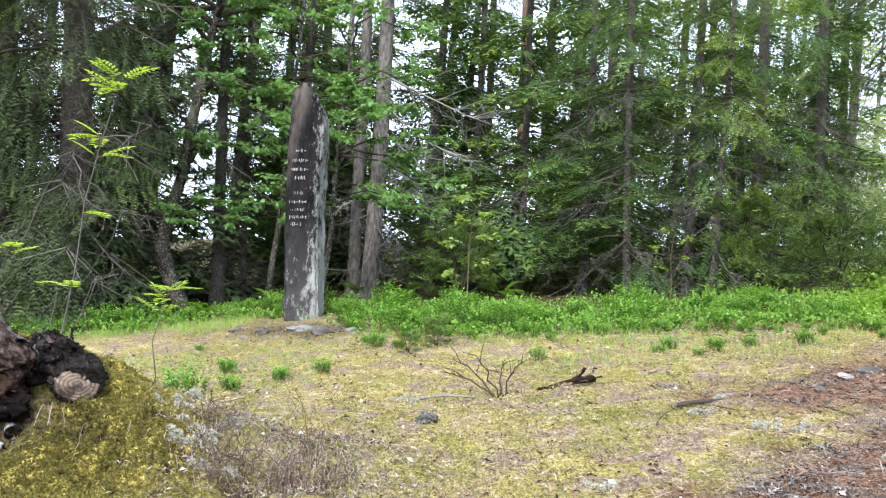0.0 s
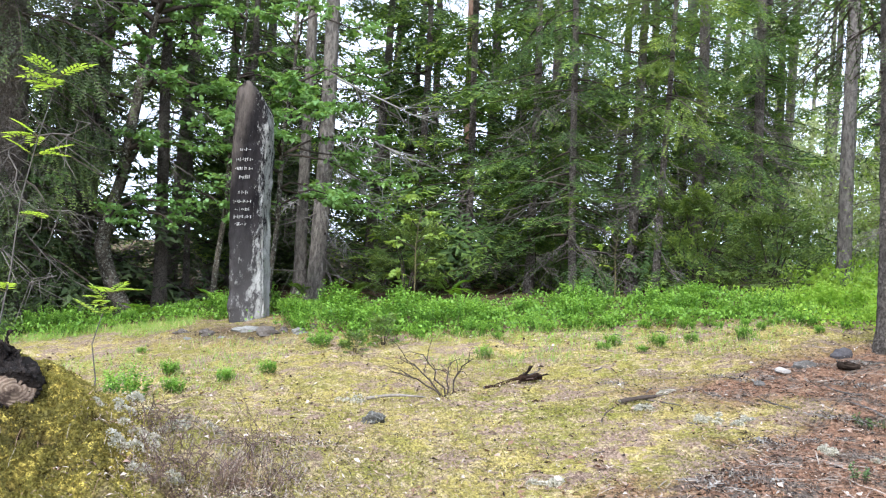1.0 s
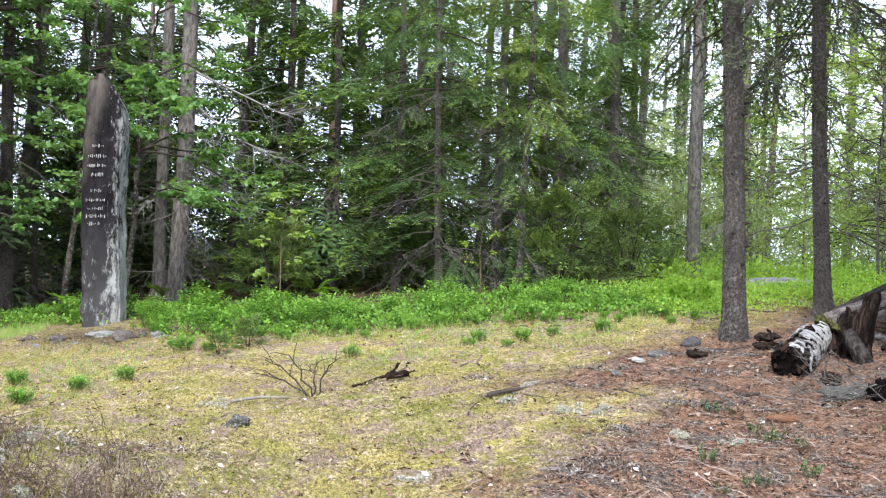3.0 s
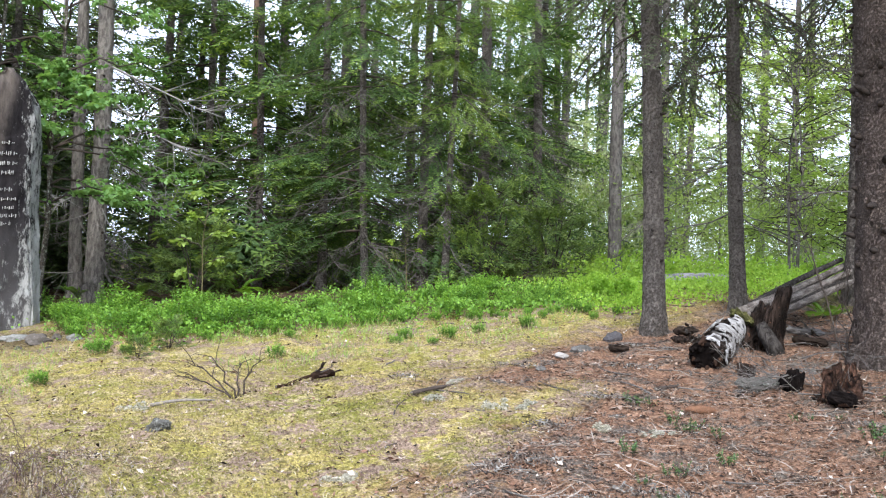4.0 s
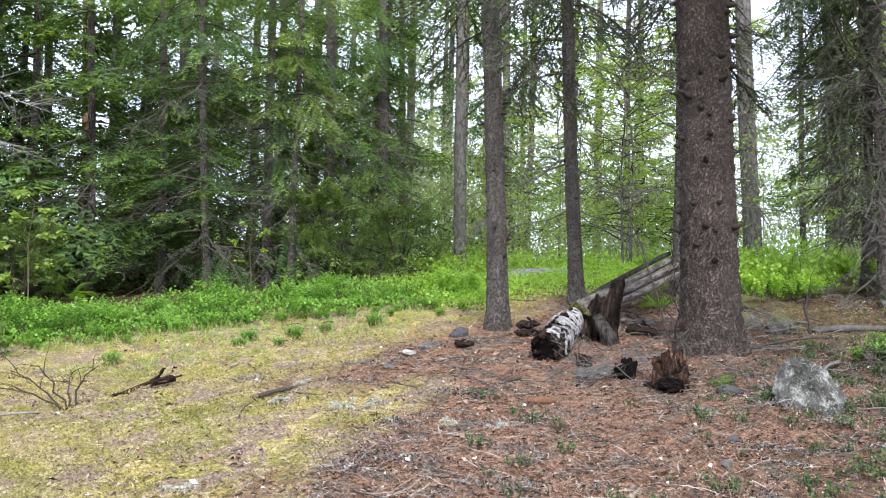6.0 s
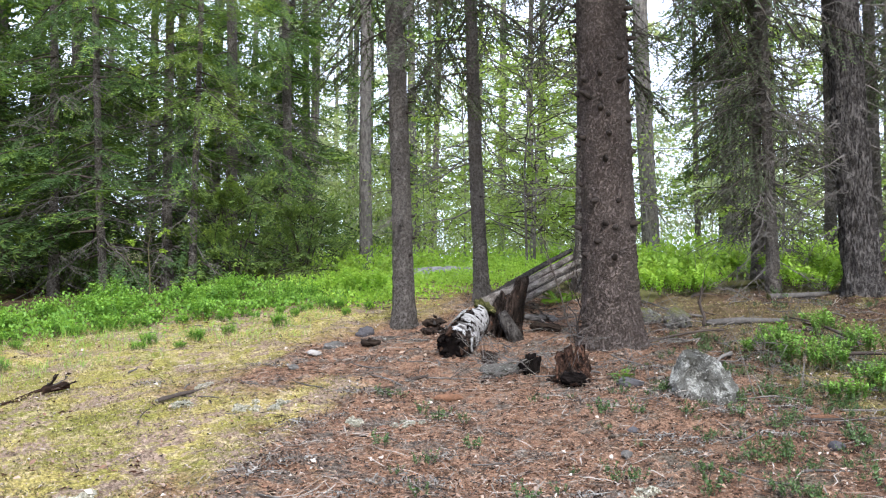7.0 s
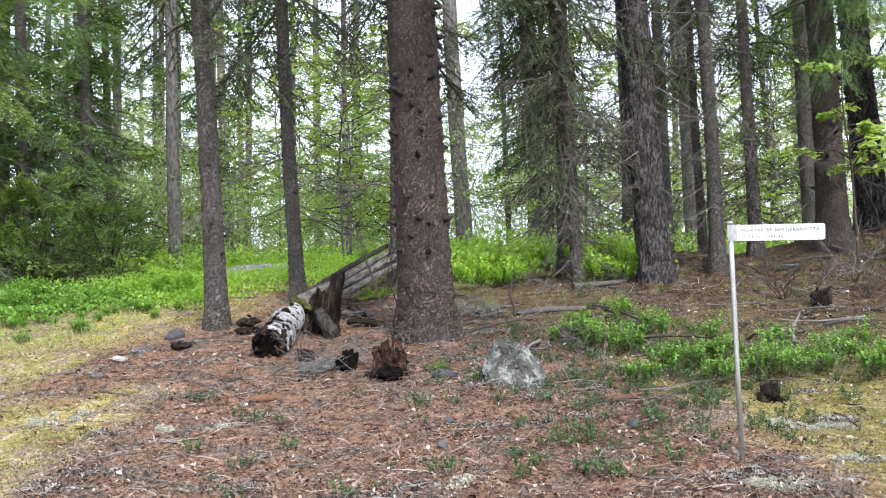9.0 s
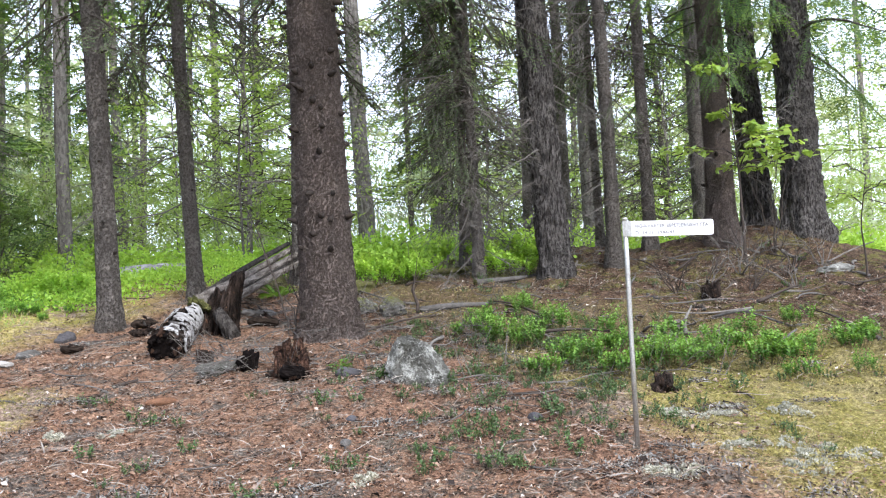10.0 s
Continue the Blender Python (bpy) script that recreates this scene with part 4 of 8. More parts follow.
# pale far trunks
conifer("pine_tree", 6.68, 12.32, 0.105, (-0.009, 0.005), 18, "tall pale grey pine trunk in the bright clearing", M_bark_grey, 154, None, (2.0, 6.0, 16, 0.5), N, upper=9)
conifer("pine_tree", 10.54, 17.02, 0.11, (-0.022, 0.013), 19, "tall pale grey pine trunk far off", M_bark_grey, 155, None, (2, 6, 12, 0.6), N, upper=9)
conifer("pine_tree", 11.35, 10.62, 0.155, (-0.017, 0.018), 20, "tall pale pine trunk with reddish top in the sunlit bilberries", M_bark_grey, 156, None, (3.5, 7, 8, 0.6), N, upper=9)
# dry pair with grey twigs
DRY = "thin dark spruce thick with dry grey lower twigs"
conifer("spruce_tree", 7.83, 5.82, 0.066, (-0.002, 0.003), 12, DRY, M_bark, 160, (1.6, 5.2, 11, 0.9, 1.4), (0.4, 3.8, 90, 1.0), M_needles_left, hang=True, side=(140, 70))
conifer("spruce_tree", 7.47, 5.39, 0.060, (-0.002, 0.003), 11, DRY, M_bark, 161, (1.0, 4.8, 14, 0.8, 1.2), (0.3, 3.8, 90, 0.9), ND, wisp=True, side=(130, 90))
conifer("pine_tree", 13.43, 10.51, 0.19, (-0.022, 0.027), 18, "broad grey trunk behind dry spruce twigs", M_bark_grey, 162, None, (2, 5, 10, 0.6), N, upper=9)
# big old trunks on the mounds
FUR = "thick old trunk with deeply furrowed dark bark on a needle mound"
conifer("pine_tree", 7.81, 4.67, 0.165, (-0.022, 0.036), 19, FUR, M_bark_pine, 163, None, (0.5, 3.6, 40, 1.0), ND, upper=8, flare=0.22, plates=(0.036, 0.050, 64, 0.045, 0.30))
conifer("spruce_tree", 10.16, 6.50, 0.075, (0.002, -0.004), 13, DRY, M_bark, 164, (2.2, 5, 6, 0.8, 1), (0.4, 4.0, 40, 1.0), ND, wisp=True)
conifer("spruce_tree", 11.30, 6.56, 0.09, (0.001, -0.001), 14, DRY, M_bark, 165, (2.2, 5.4, 5, 0.8, 1), (0.6, 4.4, 34, 1.0), ND, wisp=True)
conifer("pine_tree", 13.25, 7.17, 0.17, (-0.008, 0.015), 18, "broad grey trunk behind dry spruce twigs", M_bark_grey, 166, None, (1, 5, 14, 0.7), N, upper=9)
conifer("spruce_tree", 8.51, 4.36, 0.080, (-0.002, 0.004), 13, DRY, M_bark, 167, (1.8, 4.5, 6, 0.8, 0.9), (0.4, 3.8, 48, 0.9), ND, upper=4.5, wisp=True)
conifer("spruce_tree", 9.77, 5.19, 0.055, (0, 0.001), 11, DRY, M_bark, 168, (1.8, 4.5, 5, 0.8, 0.9), (0.4, 4.0, 34, 0.9), ND, upper=4.5, wisp=True)
conifer("spruce_tree", 9.13, 4.23, 0.071, (0.003, -0.006), 13, DRY, M_bark, 169, (2.2, 4.6, 6, 0.9, 1.0), (0.4, 3.8, 56, 0.9), ND, wood=M_darktwig, wisp=True)
conifer("spruce_tree", 12.14, 4.83, 0.118, (0.003, -0.007), 15, DRY, M_bark, 170, (3, 5.4, 5, 1.0, 1.1), (0.5, 4.0, 34, 0.9), N)
conifer("spruce_tree", 9.43, 3.53, 0.150, (0.004, -0.010), 17, "thick brown spruce on a mound with bright green boughs above", M_bark_big, 171, (2.2, 4.6, 11, 1.1, 1.4), (0.9, 3.0, 20, 0.8), N, hang=True, stubs=14, side=(200, 80), flare=0.45, plates=(0.010, 0.022, 56, 0.028, 0.8))
conifer("pine_tree", 10.51, 3.48, 0.165, (-0.005, 0.016), 18, FUR, M_bark_pine, 172, None, (1.2, 4.0, 14, 0.8), ND, upper=8, flare=0.5, plates=(0.036, 0.050, 64, 0.045, 0.30))
conifer("pine_tree", 10.17, 2.87, 0.205, (-0.003, 0.012), 19, FUR, M_bark_pine, 173, (1.9, 3.9, 8, 1.4, 1.3), (1.2, 3.2, 14, 0.8), N, upper=8, flare=0.5, hang=True, side=(330, 50), plates=(0.036, 0.050, 64, 0.045, 0.30))

# more of the same wood further in: four models, copied
models = [
    conifer("spruce_tree", -9.0, 17.0, 0.12, (0.01, 0.0), 15, SPRUCE, M_bark, 201, (0.5, 8.5, 7, 1.5, 1.2), (0.3, 4, 12, 1.0), N, far=True),
    conifer("spruce_tree", -7.2, 14.2, 0.10, (-0.02, 0.0), 13, DARK, M_bark, 202, (0.2, 5.2, 9, 1.7, 0.9), (0.3, 4, 12, 1.2), ND, hang=True, far=True),
    conifer("spruce_tree", -2.0, 18.5, 0.09, (0.0, 0.01), 12, SPRUCE, M_bark, 203, (0.8, 7.5, 7, 1.3, 1.0), (0.3, 3, 12, 0.8), N, far=True),
    conifer("spruce_tree", 6.2, 18.6, 0.08, (0.01, 0.0), 14, "slim spruce with a thin open crown", M_bark, 204, (2.2, 8.0, 5, 1.0, 0.8), (0.5, 4, 16, 0.8), N, far=True),
]
rg = np.random.default_rng(77)
spots = [(-4.4, 13.0, 1), (-0.3, 14.9, 2), (1.7, 15.0, 1), (-5.6, 15.8, 1), (-7.4, 12.2, 1), (6.3, 14.6, 2),
         (-6.4, 13.2, 1), (-8.2, 12.6, 1), (-5.0, 14.6, 1), (-3.9, 16.2, 0), (-6.6, 17.5, 0), (-0.2, 19.5, 0), (0.3, 16.2, 2), (2.2, 15.9, 0), (3.4, 16.6, 0),
         (3.6, 19.5, 2), (4.6, 17.4, 0), (-2.9, 20.5, 0), (-2.7, 15.9, 1), (-1.4, 17.2, 1), (-3.6, 18.6, 1), (7.9, 19.0, 3), (9.0, 21.5, 3), (9.3, 15.5, 3), (13.6, 16.8, 3),
         (15.6, 13.2, 3), (18.6, 7.3, 3), (15.2, 5.6, 3), (19.0, 10.8, 3), (13.9, 19.5, 3), (16.5, 17.5, 3), (9.6, 17.8, 3), (17.6, 14.2, 2), (20.5, 9.0, 2), (12.2, 19.0, 3), (-9.5, 14.0, 1), (-11.5, 16, 0)]
for x, y, k in spots:
    s = rg.uniform(0.85, 1.2)
    copy_thing(models[k], pose(x, y, float(gz(x, y)), rg.uniform(-2, 2), rg.uniform(-2, 2), rg.uniform(0, 360)) @ Matrix.Scale(s, 4))


# far woods all round
def far_woods(seed, n, near, far, az0, az1, hmin, hmax, name, label, mat, dens, stem=0.012):
    g = np.random.default_rng(seed)
    nd, wd = [], []
    for _ in range(n):
        r, az = near + (far - near) * g.uniform(0, 1) ** 0.8, radians(g.uniform(az0, az1))
        x, y = r * math.sin(az), r * math.cos(az)
        h, z = g.uniform(hmin, hmax), float(gz(r * math.sin(az), r * math.cos(az)))
        wd.append(tube([(x, y, z - 0.3), (x + 0.1, y, z + h * 0.5), (x + 0.2, y, z + h)], [stem * h, stem * 0.75 * h, 0.02], 6, cap=False))
        sp = [((x + 0.2 * k, y, z + h * k), g.uniform(0, 6.283), h * 0.17 * (1.05 - k) + 0.4, radians(g.uniform(-20, 15))) for k in g.uniform(0.08, 1.0, int(dens * h))]
        nd.append(place_boughs(ROUGH, sp, g)[0])
    root = thing(name, 0, 0, label, "forest", z=0.0)
    root["kind"] = "stuff"
    part("canopy", merge(nd), mat, root, smooth=False)
    part("trunkwood", merge(wd), M_bark_grey, root)


far_woods(301, 26, 24, 60, -48, 30, 9, 17, "far_spruce_wood", "far dark spruce wood filling the hillside", M_needles, 2.6)
far_woods(302, 34, 26, 60, 28, 98, 7, 12, "far_light_wood", "far thin pale green wood on the hillside", M_birch_leaf, 2.6, 0.006)
far_woods(304, 30, 17, 34, 22, 84, 12, 17, "far_pine_wood", "tall thin pale trunks of far pines beyond the slope", M_hazed_leaf, 0.7, 0.0075)
far_woods(303, 20, 24, 60, 100, 310, 6, 10, "far_rear_wood", "spruce wood round the clearing", M_needles, 1.4)


def thicket(name, label, seed, n, az0, az1, r0, r1, top, mat, L):
    """Far undergrowth and young growth: loose sprays of leaves from the ground up."""
    g = np.random.default_rng(seed)
    k = 48
    P, D = [], []
    for _ in range(n):
        r, a = r0 + (r1 - r0) * g.uniform(0, 1), radians(g.uniform(az0, az1))
        h = top * g.uniform(0, 1) ** 1.35
        c = np.array([r * math.sin(a), r * math.cos(a), float(gz(r * math.sin(a), r * math.cos(a))) + h + 0.1])
        P.append(c + g.normal(0, 1, (k, 3)) * [0.34, 0.34, 0.26])
        D.append(g.normal(0, 1, (k, 3)) - [0, 0, 0.5])
    P, D = np.concatenate(P), np.concatenate(D)
    m = len(P)
    s = g.uniform(0.6, 1.3, m) * L
    geo = leaves(P, D, g.normal(0, 0.8, (m, 3)) + [0, 0, 0.6], s, s * 0.5)
    me = fast_mesh(name, geo[0], geo[1])
    me.materials.append(mat)
    return tagged(new(name, me), label, "undergrowth", kind="stuff")


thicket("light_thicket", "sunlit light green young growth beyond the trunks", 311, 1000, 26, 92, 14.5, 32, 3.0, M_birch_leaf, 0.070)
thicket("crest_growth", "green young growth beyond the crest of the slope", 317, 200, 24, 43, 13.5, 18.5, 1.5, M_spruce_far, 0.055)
thicket("low_far_growth", "low green growth on the slope beyond the trunks", 316, 1150, 22, 96, 17, 30, 3.0, M_hazed_leaf, 0.085)
thicket("pale_far_foliage", "green foliage of distant young trees, paled as by haze", 313, 1250, 20, 98, 22, 42, 7.0, M_hazed_leaf, 0.12)
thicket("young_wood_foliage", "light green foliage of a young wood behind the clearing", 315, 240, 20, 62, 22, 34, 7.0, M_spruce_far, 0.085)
thicket("far_shaded_foliage", "dull green foliage deep in the wood", 314, 700, -46, 24, 20, 38, 9.0, M_needles, 0.075)
thicket("dark_thicket", "shaded green young growth deep in the wood", 312, 800, -42, 26, 13.5, 26, 2.6, M_needles, 0.045)

# ---- broadleaf trees and undergrowth ----
def spray(p0, p1, rng, n, L, W, droop=0.1, fill=0.22):
    """Leaves along and around a twig, lying mostly flat."""
    t = rng.uniform(0.1, 1.05, n)[:, None]
    d = np.asarray(p1) - np.asarray(p0)
    ln = np.linalg.norm(d)
    P = np.asarray(p0) + d * t + rng.normal(0, fill * ln * 0.4, (n, 3)) * np.array([1, 1, 0.35])
    D = d / (ln + 1e-9) * 0.6 + rng.normal(0, 0.8, (n, 3)) * np.array([1, 1, 0.45]) - np.array([0, 0, droop])
    Nn = np.array([0, 0, 1.0]) + rng.normal(0, 0.45, (n, 3))
    s = rng.uniform(0.7, 1.2, n)
    return (ovate if L > 0.06 else leaves)(P, D, Nn, L * s, W * s)


def broadleaf(name, x, y, path, r0, limbs, label, bark_mat, leaf, seed, L=0.06, W=0.042, per=26, twigs=5, category="tree"):
    """path: the stem, from its foot; limbs: (height share, azimuth, length, rise)."""
    rng = np.random.default_rng(seed)
    root = thing(name, x, y, label, category)
    path = np.asarray(path, float)
    ts = np.linspace(0, len(path) - 1, len(path) * 4)
    sm = np.stack([np.interp(ts, np.arange(len(path)), path[:, k]) for k in range(3)], 1)
    sm[1:-1] = (sm[:-2] + sm[1:-1] + sm[2:]) / 3
    part("trunk", tube(sm, np.linspace(r0, r0 * 0.3, len(sm)), 12, 0.09, seed), bark_mat, root)
    lv = []
    for hs, az, ln, rise in limbs:
        wood = []
        p0 = sm[int(hs * (len(sm) - 1))]
        a = radians(az)
        p1 = p0 + np.array([math.cos(a) * ln, math.sin(a) * ln, rise])
        b = bend(p0, p1, 0.12 * ln, 6, 0.03 * ln, rng)
        wood.append(tube(b, np.linspace(r0 * 0.28 + 0.004, 0.005, 6), 5, cap=False))
        for _ in range(twigs):
            s = rng.uniform(0.3, 1.0)
            q = np.array([np.interp(s, np.linspace(0, 1, 6), b[:, k]) for k in range(3)])
            aa = a + rng.normal(0, 0.9)
            l2 = rng.uniform(0.25, 0.6) * min(1.0, ln)
            e = q + np.array([math.cos(aa) * l2, math.sin(aa) * l2, rng.uniform(-0.25, 0.2) * l2])
            wood.append(tube(bend(q, e, 0.05 * l2, 3), [0.006, 0.004, 0.002], 3, cap=False))
            lv.append(spray(q, e, rng, per, L, W))
        part("limb", merge(wood), M_darktwig, root)
    part("foliage", merge(lv), leaf, root, "fresh green leaves", smooth=False)
    return root


rl = np.random.default_rng(9)
lean_path = [(0, 0, -0.2), (0, 0, 0.0), (-0.23, -0.06, 0.47), (-0.37, -0.1, 0.9), (-0.30, -0.08, 1.3), (-0.18, -0.05, 1.9), (-0.12, -0.03, 2.8), (0.0, 0.0, 3.8), (0.07, 0.03, 4.3), (0.2, 0, 5.6)]
limbs = [(h, az, ln, up) for h, az, ln, up in zip(rl.uniform(0.42, 1.0, 34), rl.uniform(-200, 20, 34), rl.uniform(0.5, 1.35, 34), rl.uniform(-0.5, 0.5, 34))]
broadleaf("broadleaf_tree", -3.41, 12.02, lean_path, 0.125, limbs, "crooked old broadleaf tree with mossy burled trunk and fresh leaves", M_bark_old, M_broad, 401, L=0.07, W=0.05, per=46)
limbs = [(h, az, ln, up) for h, az, ln, up in zip(rl.uniform(0.4, 0.9, 26), rl.uniform(-160, 20, 26), rl.uniform(0.4, 1.25, 26), rl.uniform(-0.35, 0.4, 26))]
broadleaf("broadleaf_tree", -1.45, 11.3, [(0, 0, -0.2), (0, 0, 0.3), (0.05, 0, 1.2), (0.0, 0.05, 2.2), (0.1, 0, 3.3), (0.05, 0, 4.6)], 0.045, limbs, "slim broadleaf tree with fresh leaves behind the standing stone", M_bark_old, M_broad, 402, L=0.07, W=0.05, per=46)
rk2 = np.random.default_rng(19)
limbs2 = [(h, az, ln, up) for h, az, ln, up in zip(rk2.uniform(0.35, 1.0, 26), rk2.uniform(-200, 20, 26), rk2.uniform(0.5, 1.3, 26), rk2.uniform(-0.4, 0.4, 26))]
broadleaf("broadleaf_tree", -2.35, 12.4, [(0, 0, -0.2), (0, 0, 0.4), (0.08, 0, 1.4), (0.04, 0.05, 2.6), (0.12, 0, 3.9), (0.1, 0, 5.2)], 0.05, limbs2, "slim broadleaf tree with fresh leaves among spruce trunks", M_bark_old, M_broad, 408, L=0.07, W=0.05, per=34)
limbs = [(h, az, ln, up) for h, az, ln, up in zip(rl.uniform(0.3, 1, 24), rl.uniform(0, 360, 24), rl.uniform(0.4, 1.2, 24), rl.uniform(-0.2, 0.4, 24))]
young = broadleaf("young_birch", 7.9, 9.6, [(0, 0, -0.2), (0, 0, 0.5), (0.06, 0, 1.6), (0, 0.05, 2.6), (0.05, 0, 3.6)], 0.024, limbs, "young birch with light green leaves in the clearing", M_bark_grey, M_birch_leaf, 403, per=16)
ry = np.random.default_rng(17)
birches = [(r * math.sin(a), r * math.cos(a), s) for a, r, s in zip(np.radians(ry.uniform(30, 90, 22)), ry.uniform(16, 28, 22), ry.uniform(0.9, 1.6, 22))]
for x, y, s in ((7.2, 8.9, 0.8), (8.3, 9.1, 0.8), (9.3, 11.4, 1.1), (10.9, 8.3, 0.9), (12.6, 8.9, 1.2), (14.2, 6.2, 1.1), (12.2, 2.2, 0.9), (15.5, 9.2, 1.3), (12.5, 13.8, 1.3), (9.9, 14.2, 1.2), (-2.0, 16.8, 1.3), *birches):
    copy_thing(young, pose(x, y, float(gz(x, y)), 0, 0, x * 77 % 360) @ Matrix.Scale(s, 4))
limbs = [(h, az, ln, up) for h, az, ln, up in zip(rl.uniform(0.4, 1, 15), rl.uniform(0, 360, 15), rl.uniform(0.3, 0.8, 15), rl.uniform(-0.1, 0.35, 15))]
broadleaf("shrub", 8.75, 3.05, [(0, 0, -0.15), (0, 0, 0.3), (0.04, 0.02, 1.0), (0.0, 0.06, 1.6), (0.05, 0.05, 2.1)], 0.016, limbs, "loose broadleaf shrub with light green leaves before thick trunks", M_darktwig, M_birch_leaf, 404, L=0.07, W=0.05, per=13, twigs=4, category="shrub")
broadleaf("sapling", 8.86, 1.97, [(0, 0, -0.1), (0, 0, 0.2), (-0.02, 0.02, 0.5), (0.0, -0.05, 0.95)], 0.012, [(0.9, 250, 0.3, 0.1), (1, 80, 0.3, 0.12), (0.8, 150, 0.3, 0.1)], "thin bare-stemmed sapling at the edge of the mound", M_darktwig, M_birch_leaf, 405, per=7, twigs=3, category="sapling")
broadleaf("sapling", 0.39, 10.7, [(0, 0, -0.1), (0.0, 0, 0.3), (-0.03, 0, 0.8), (0.02, 0, 1.25)], 0.010, [(h, a, 0.28, 0.12) for h, a in ((0.35, 200), (0.5, 20), (0.6, 180), (0.7, 340), (0.8, 220), (0.9, 0), (1, 120))], "young rowan sapling with pale leaves above the bilberries", M_stem, M_birch_leaf, 406, L=0.075, W=0.05, per=10, twigs=3, category="sapling")
broadleaf("sapling", 2.70, 10.05, [(0, 0, -0.1), (0, 0, 0.3), (-0.03, 0, 0.6), (0.0, 0, 0.85)], 0.007, [(h, a, 0.14, 0.05) for h, a in ((0.5, 200), (0.65, 20), (0.75, 180), (0.9, 340), (1, 220))], "small yellow-green sapling above the bilberries", M_stem, M_rowan, 407, L=0.06, W=0.04, per=6, twigs=2, category="sapling")


def juniper(x, y, h, w, seed, label):
    rng = np.random.default_rng(seed)
    root = thing("juniper_bush", x, y, label, "bush")
    specs, nd = [], []
    for _ in range(64):
        zz = h * rng.uniform(0.02, 0.97)
        rad = w * (1 - (zz / h) ** 1.8) ** 0.7 * rng.uniform(0.2, 0.85)
        a = rng.uniform(0, 6.283)
        specs.append((np.array([math.cos(a) * rad, math.sin(a) * rad, zz]), a + rng.normal(0, 0.5), rng.uniform(0.34, 0.6), radians(rng.uniform(5, 60))))
    nd, wd = place_boughs(MEDIUM, specs, rng)
    crown_part("foliage", nd, wd, (M_juniper, M_darktwig), root, "dense prickly foliage")
    for i in range(5):
        part("stem", tube(bend((0, 0, -0.05), (w * 0.5 * math.cos(i * 1.3), w * 0.5 * math.sin(i * 1.3), h * 0.8), 0.05, 5, 0.02, rng), np.linspace(0.018, 0.005, 5), 6), M_darktwig, root)
    return root


jun = juniper(4.05, 11.15, 1.45, 0.72, 411, "rounded dull green juniper bush under spruces")
copy_thing(jun, pose(5.25, 11.5, float(gz(5.25, 11.5)), 0, 0, 120) @ Matrix.Scale(0.8, 4))
copy_thing(jun, pose(0.35, 12.0, float(gz(0.35, 12.0)), 0, 0, 60) @ Matrix.Scale(0.75, 4))


# ---- bilberry ----
def bilberry_model(seed, h, w, n_stem, per, leaf=0.030, mat=None, label="low bright green bilberry bush on the forest floor", open_low=0.25, round_leaf=False):
    """Angular stems that fork into upright leafy sprigs; each sprig carries its leaves in two ranks."""
    rng = np.random.default_rng(seed)
    root = thing("bilberry_bush", 0, -40, label, "bush", "bilberry bushes", z=0)
    st, lv = [], []
    for _ in range(n_stem):
        a, k = rng.uniform(0, 6.283), rng.uniform(0.05, 1) ** 0.7
        hh = h * rng.uniform(0.72, 1.08) * (1 - 0.30 * k * k)
        foot = np.array([math.cos(a) * w * k * 0.45, math.sin(a) * w * k * 0.45, -0.04])
        fork = np.array([math.cos(a) * w * k * 0.8, math.sin(a) * w * k * 0.8, hh * rng.uniform(0.35, 0.6)])
        st.append(tube(bend(foot, fork, 0.0, 3, 0.010, rng), [0.0042, 0.0035, 0.0028], 3, cap=False))
        for q in range(per):
            b = rng.uniform(0, 6.283)
            p0 = foot + (fork - foot) * rng.uniform(open_low, 1.0)
            ln = (hh - p0[2]) * rng.uniform(0.7, 1.05)
            p1 = p0 + np.array([math.cos(b) * ln * rng.uniform(0.15, 0.6), math.sin(b) * ln * rng.uniform(0.15, 0.6), ln])
            if round_leaf:
                st.append(tube([p0, p1], [0.0024, 0.001], 3, cap=False))
            n = 11
            t = np.linspace(0.15, 1.02, n)
            d = (p1 - p0) / (np.linalg.norm(p1 - p0) + 1e-9)
            sd = np.cross(d, [math.cos(b * 3), math.sin(b * 3), 0.2])
            sd /= np.linalg.norm(sd) + 1e-9
            rank = np.where(np.arange(n) % 2, 1.0, -1.0)[:, None]
            P = p0 + (p1 - p0) * t[:, None] + rng.normal(0, 0.003, (n, 3))
            D = sd * rank + d * rng.uniform(0.5, 1.0, (n, 1)) + rng.normal(0, 0.2, (n, 3))
            Nn = np.array([0, 0, 0.9]) + d * 0.6 + rng.normal(0, 0.35, (n, 3))
            s = rng.uniform(0.75, 1.2, n) * (1.1 - 0.35 * np.abs(t - 0.6))
            shape, k2 = (ovate, 6) if round_leaf else (leaves, 4)
            lv.append((*shape(P, D, Nn, leaf * s, leaf * (0.66 if round_leaf else 0.8) * s), np.repeat(sstep(t, 0.45, 1.0) * rng.uniform(0.2, 0.9), k2)))
    part("stem_tuft", merge(st), M_stem, root)
    part("foliage", merge(lv), mat or M_bilberry, root, smooth=False)
    return root


bil = [bilberry_model(500 + i, h, w, ns, 5, 0.033) for i, (h, w, ns) in enumerate(((0.34, 0.30, 15), (0.40, 0.32, 16), (0.28, 0.28, 13), (0.36, 0.33, 16)))]
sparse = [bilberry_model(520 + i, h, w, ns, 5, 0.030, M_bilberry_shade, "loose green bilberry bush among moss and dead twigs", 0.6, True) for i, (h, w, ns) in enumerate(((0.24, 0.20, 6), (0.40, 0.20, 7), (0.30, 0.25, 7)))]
bright = [bilberry_model(530 + i, 0.34, 0.28, 11, 5, 0.035, M_bilberry_sunlit, "low yellow-green bilberry bush on the open slope") for i in range(2)]
rb = np.random.default_rng(51)
placed = []


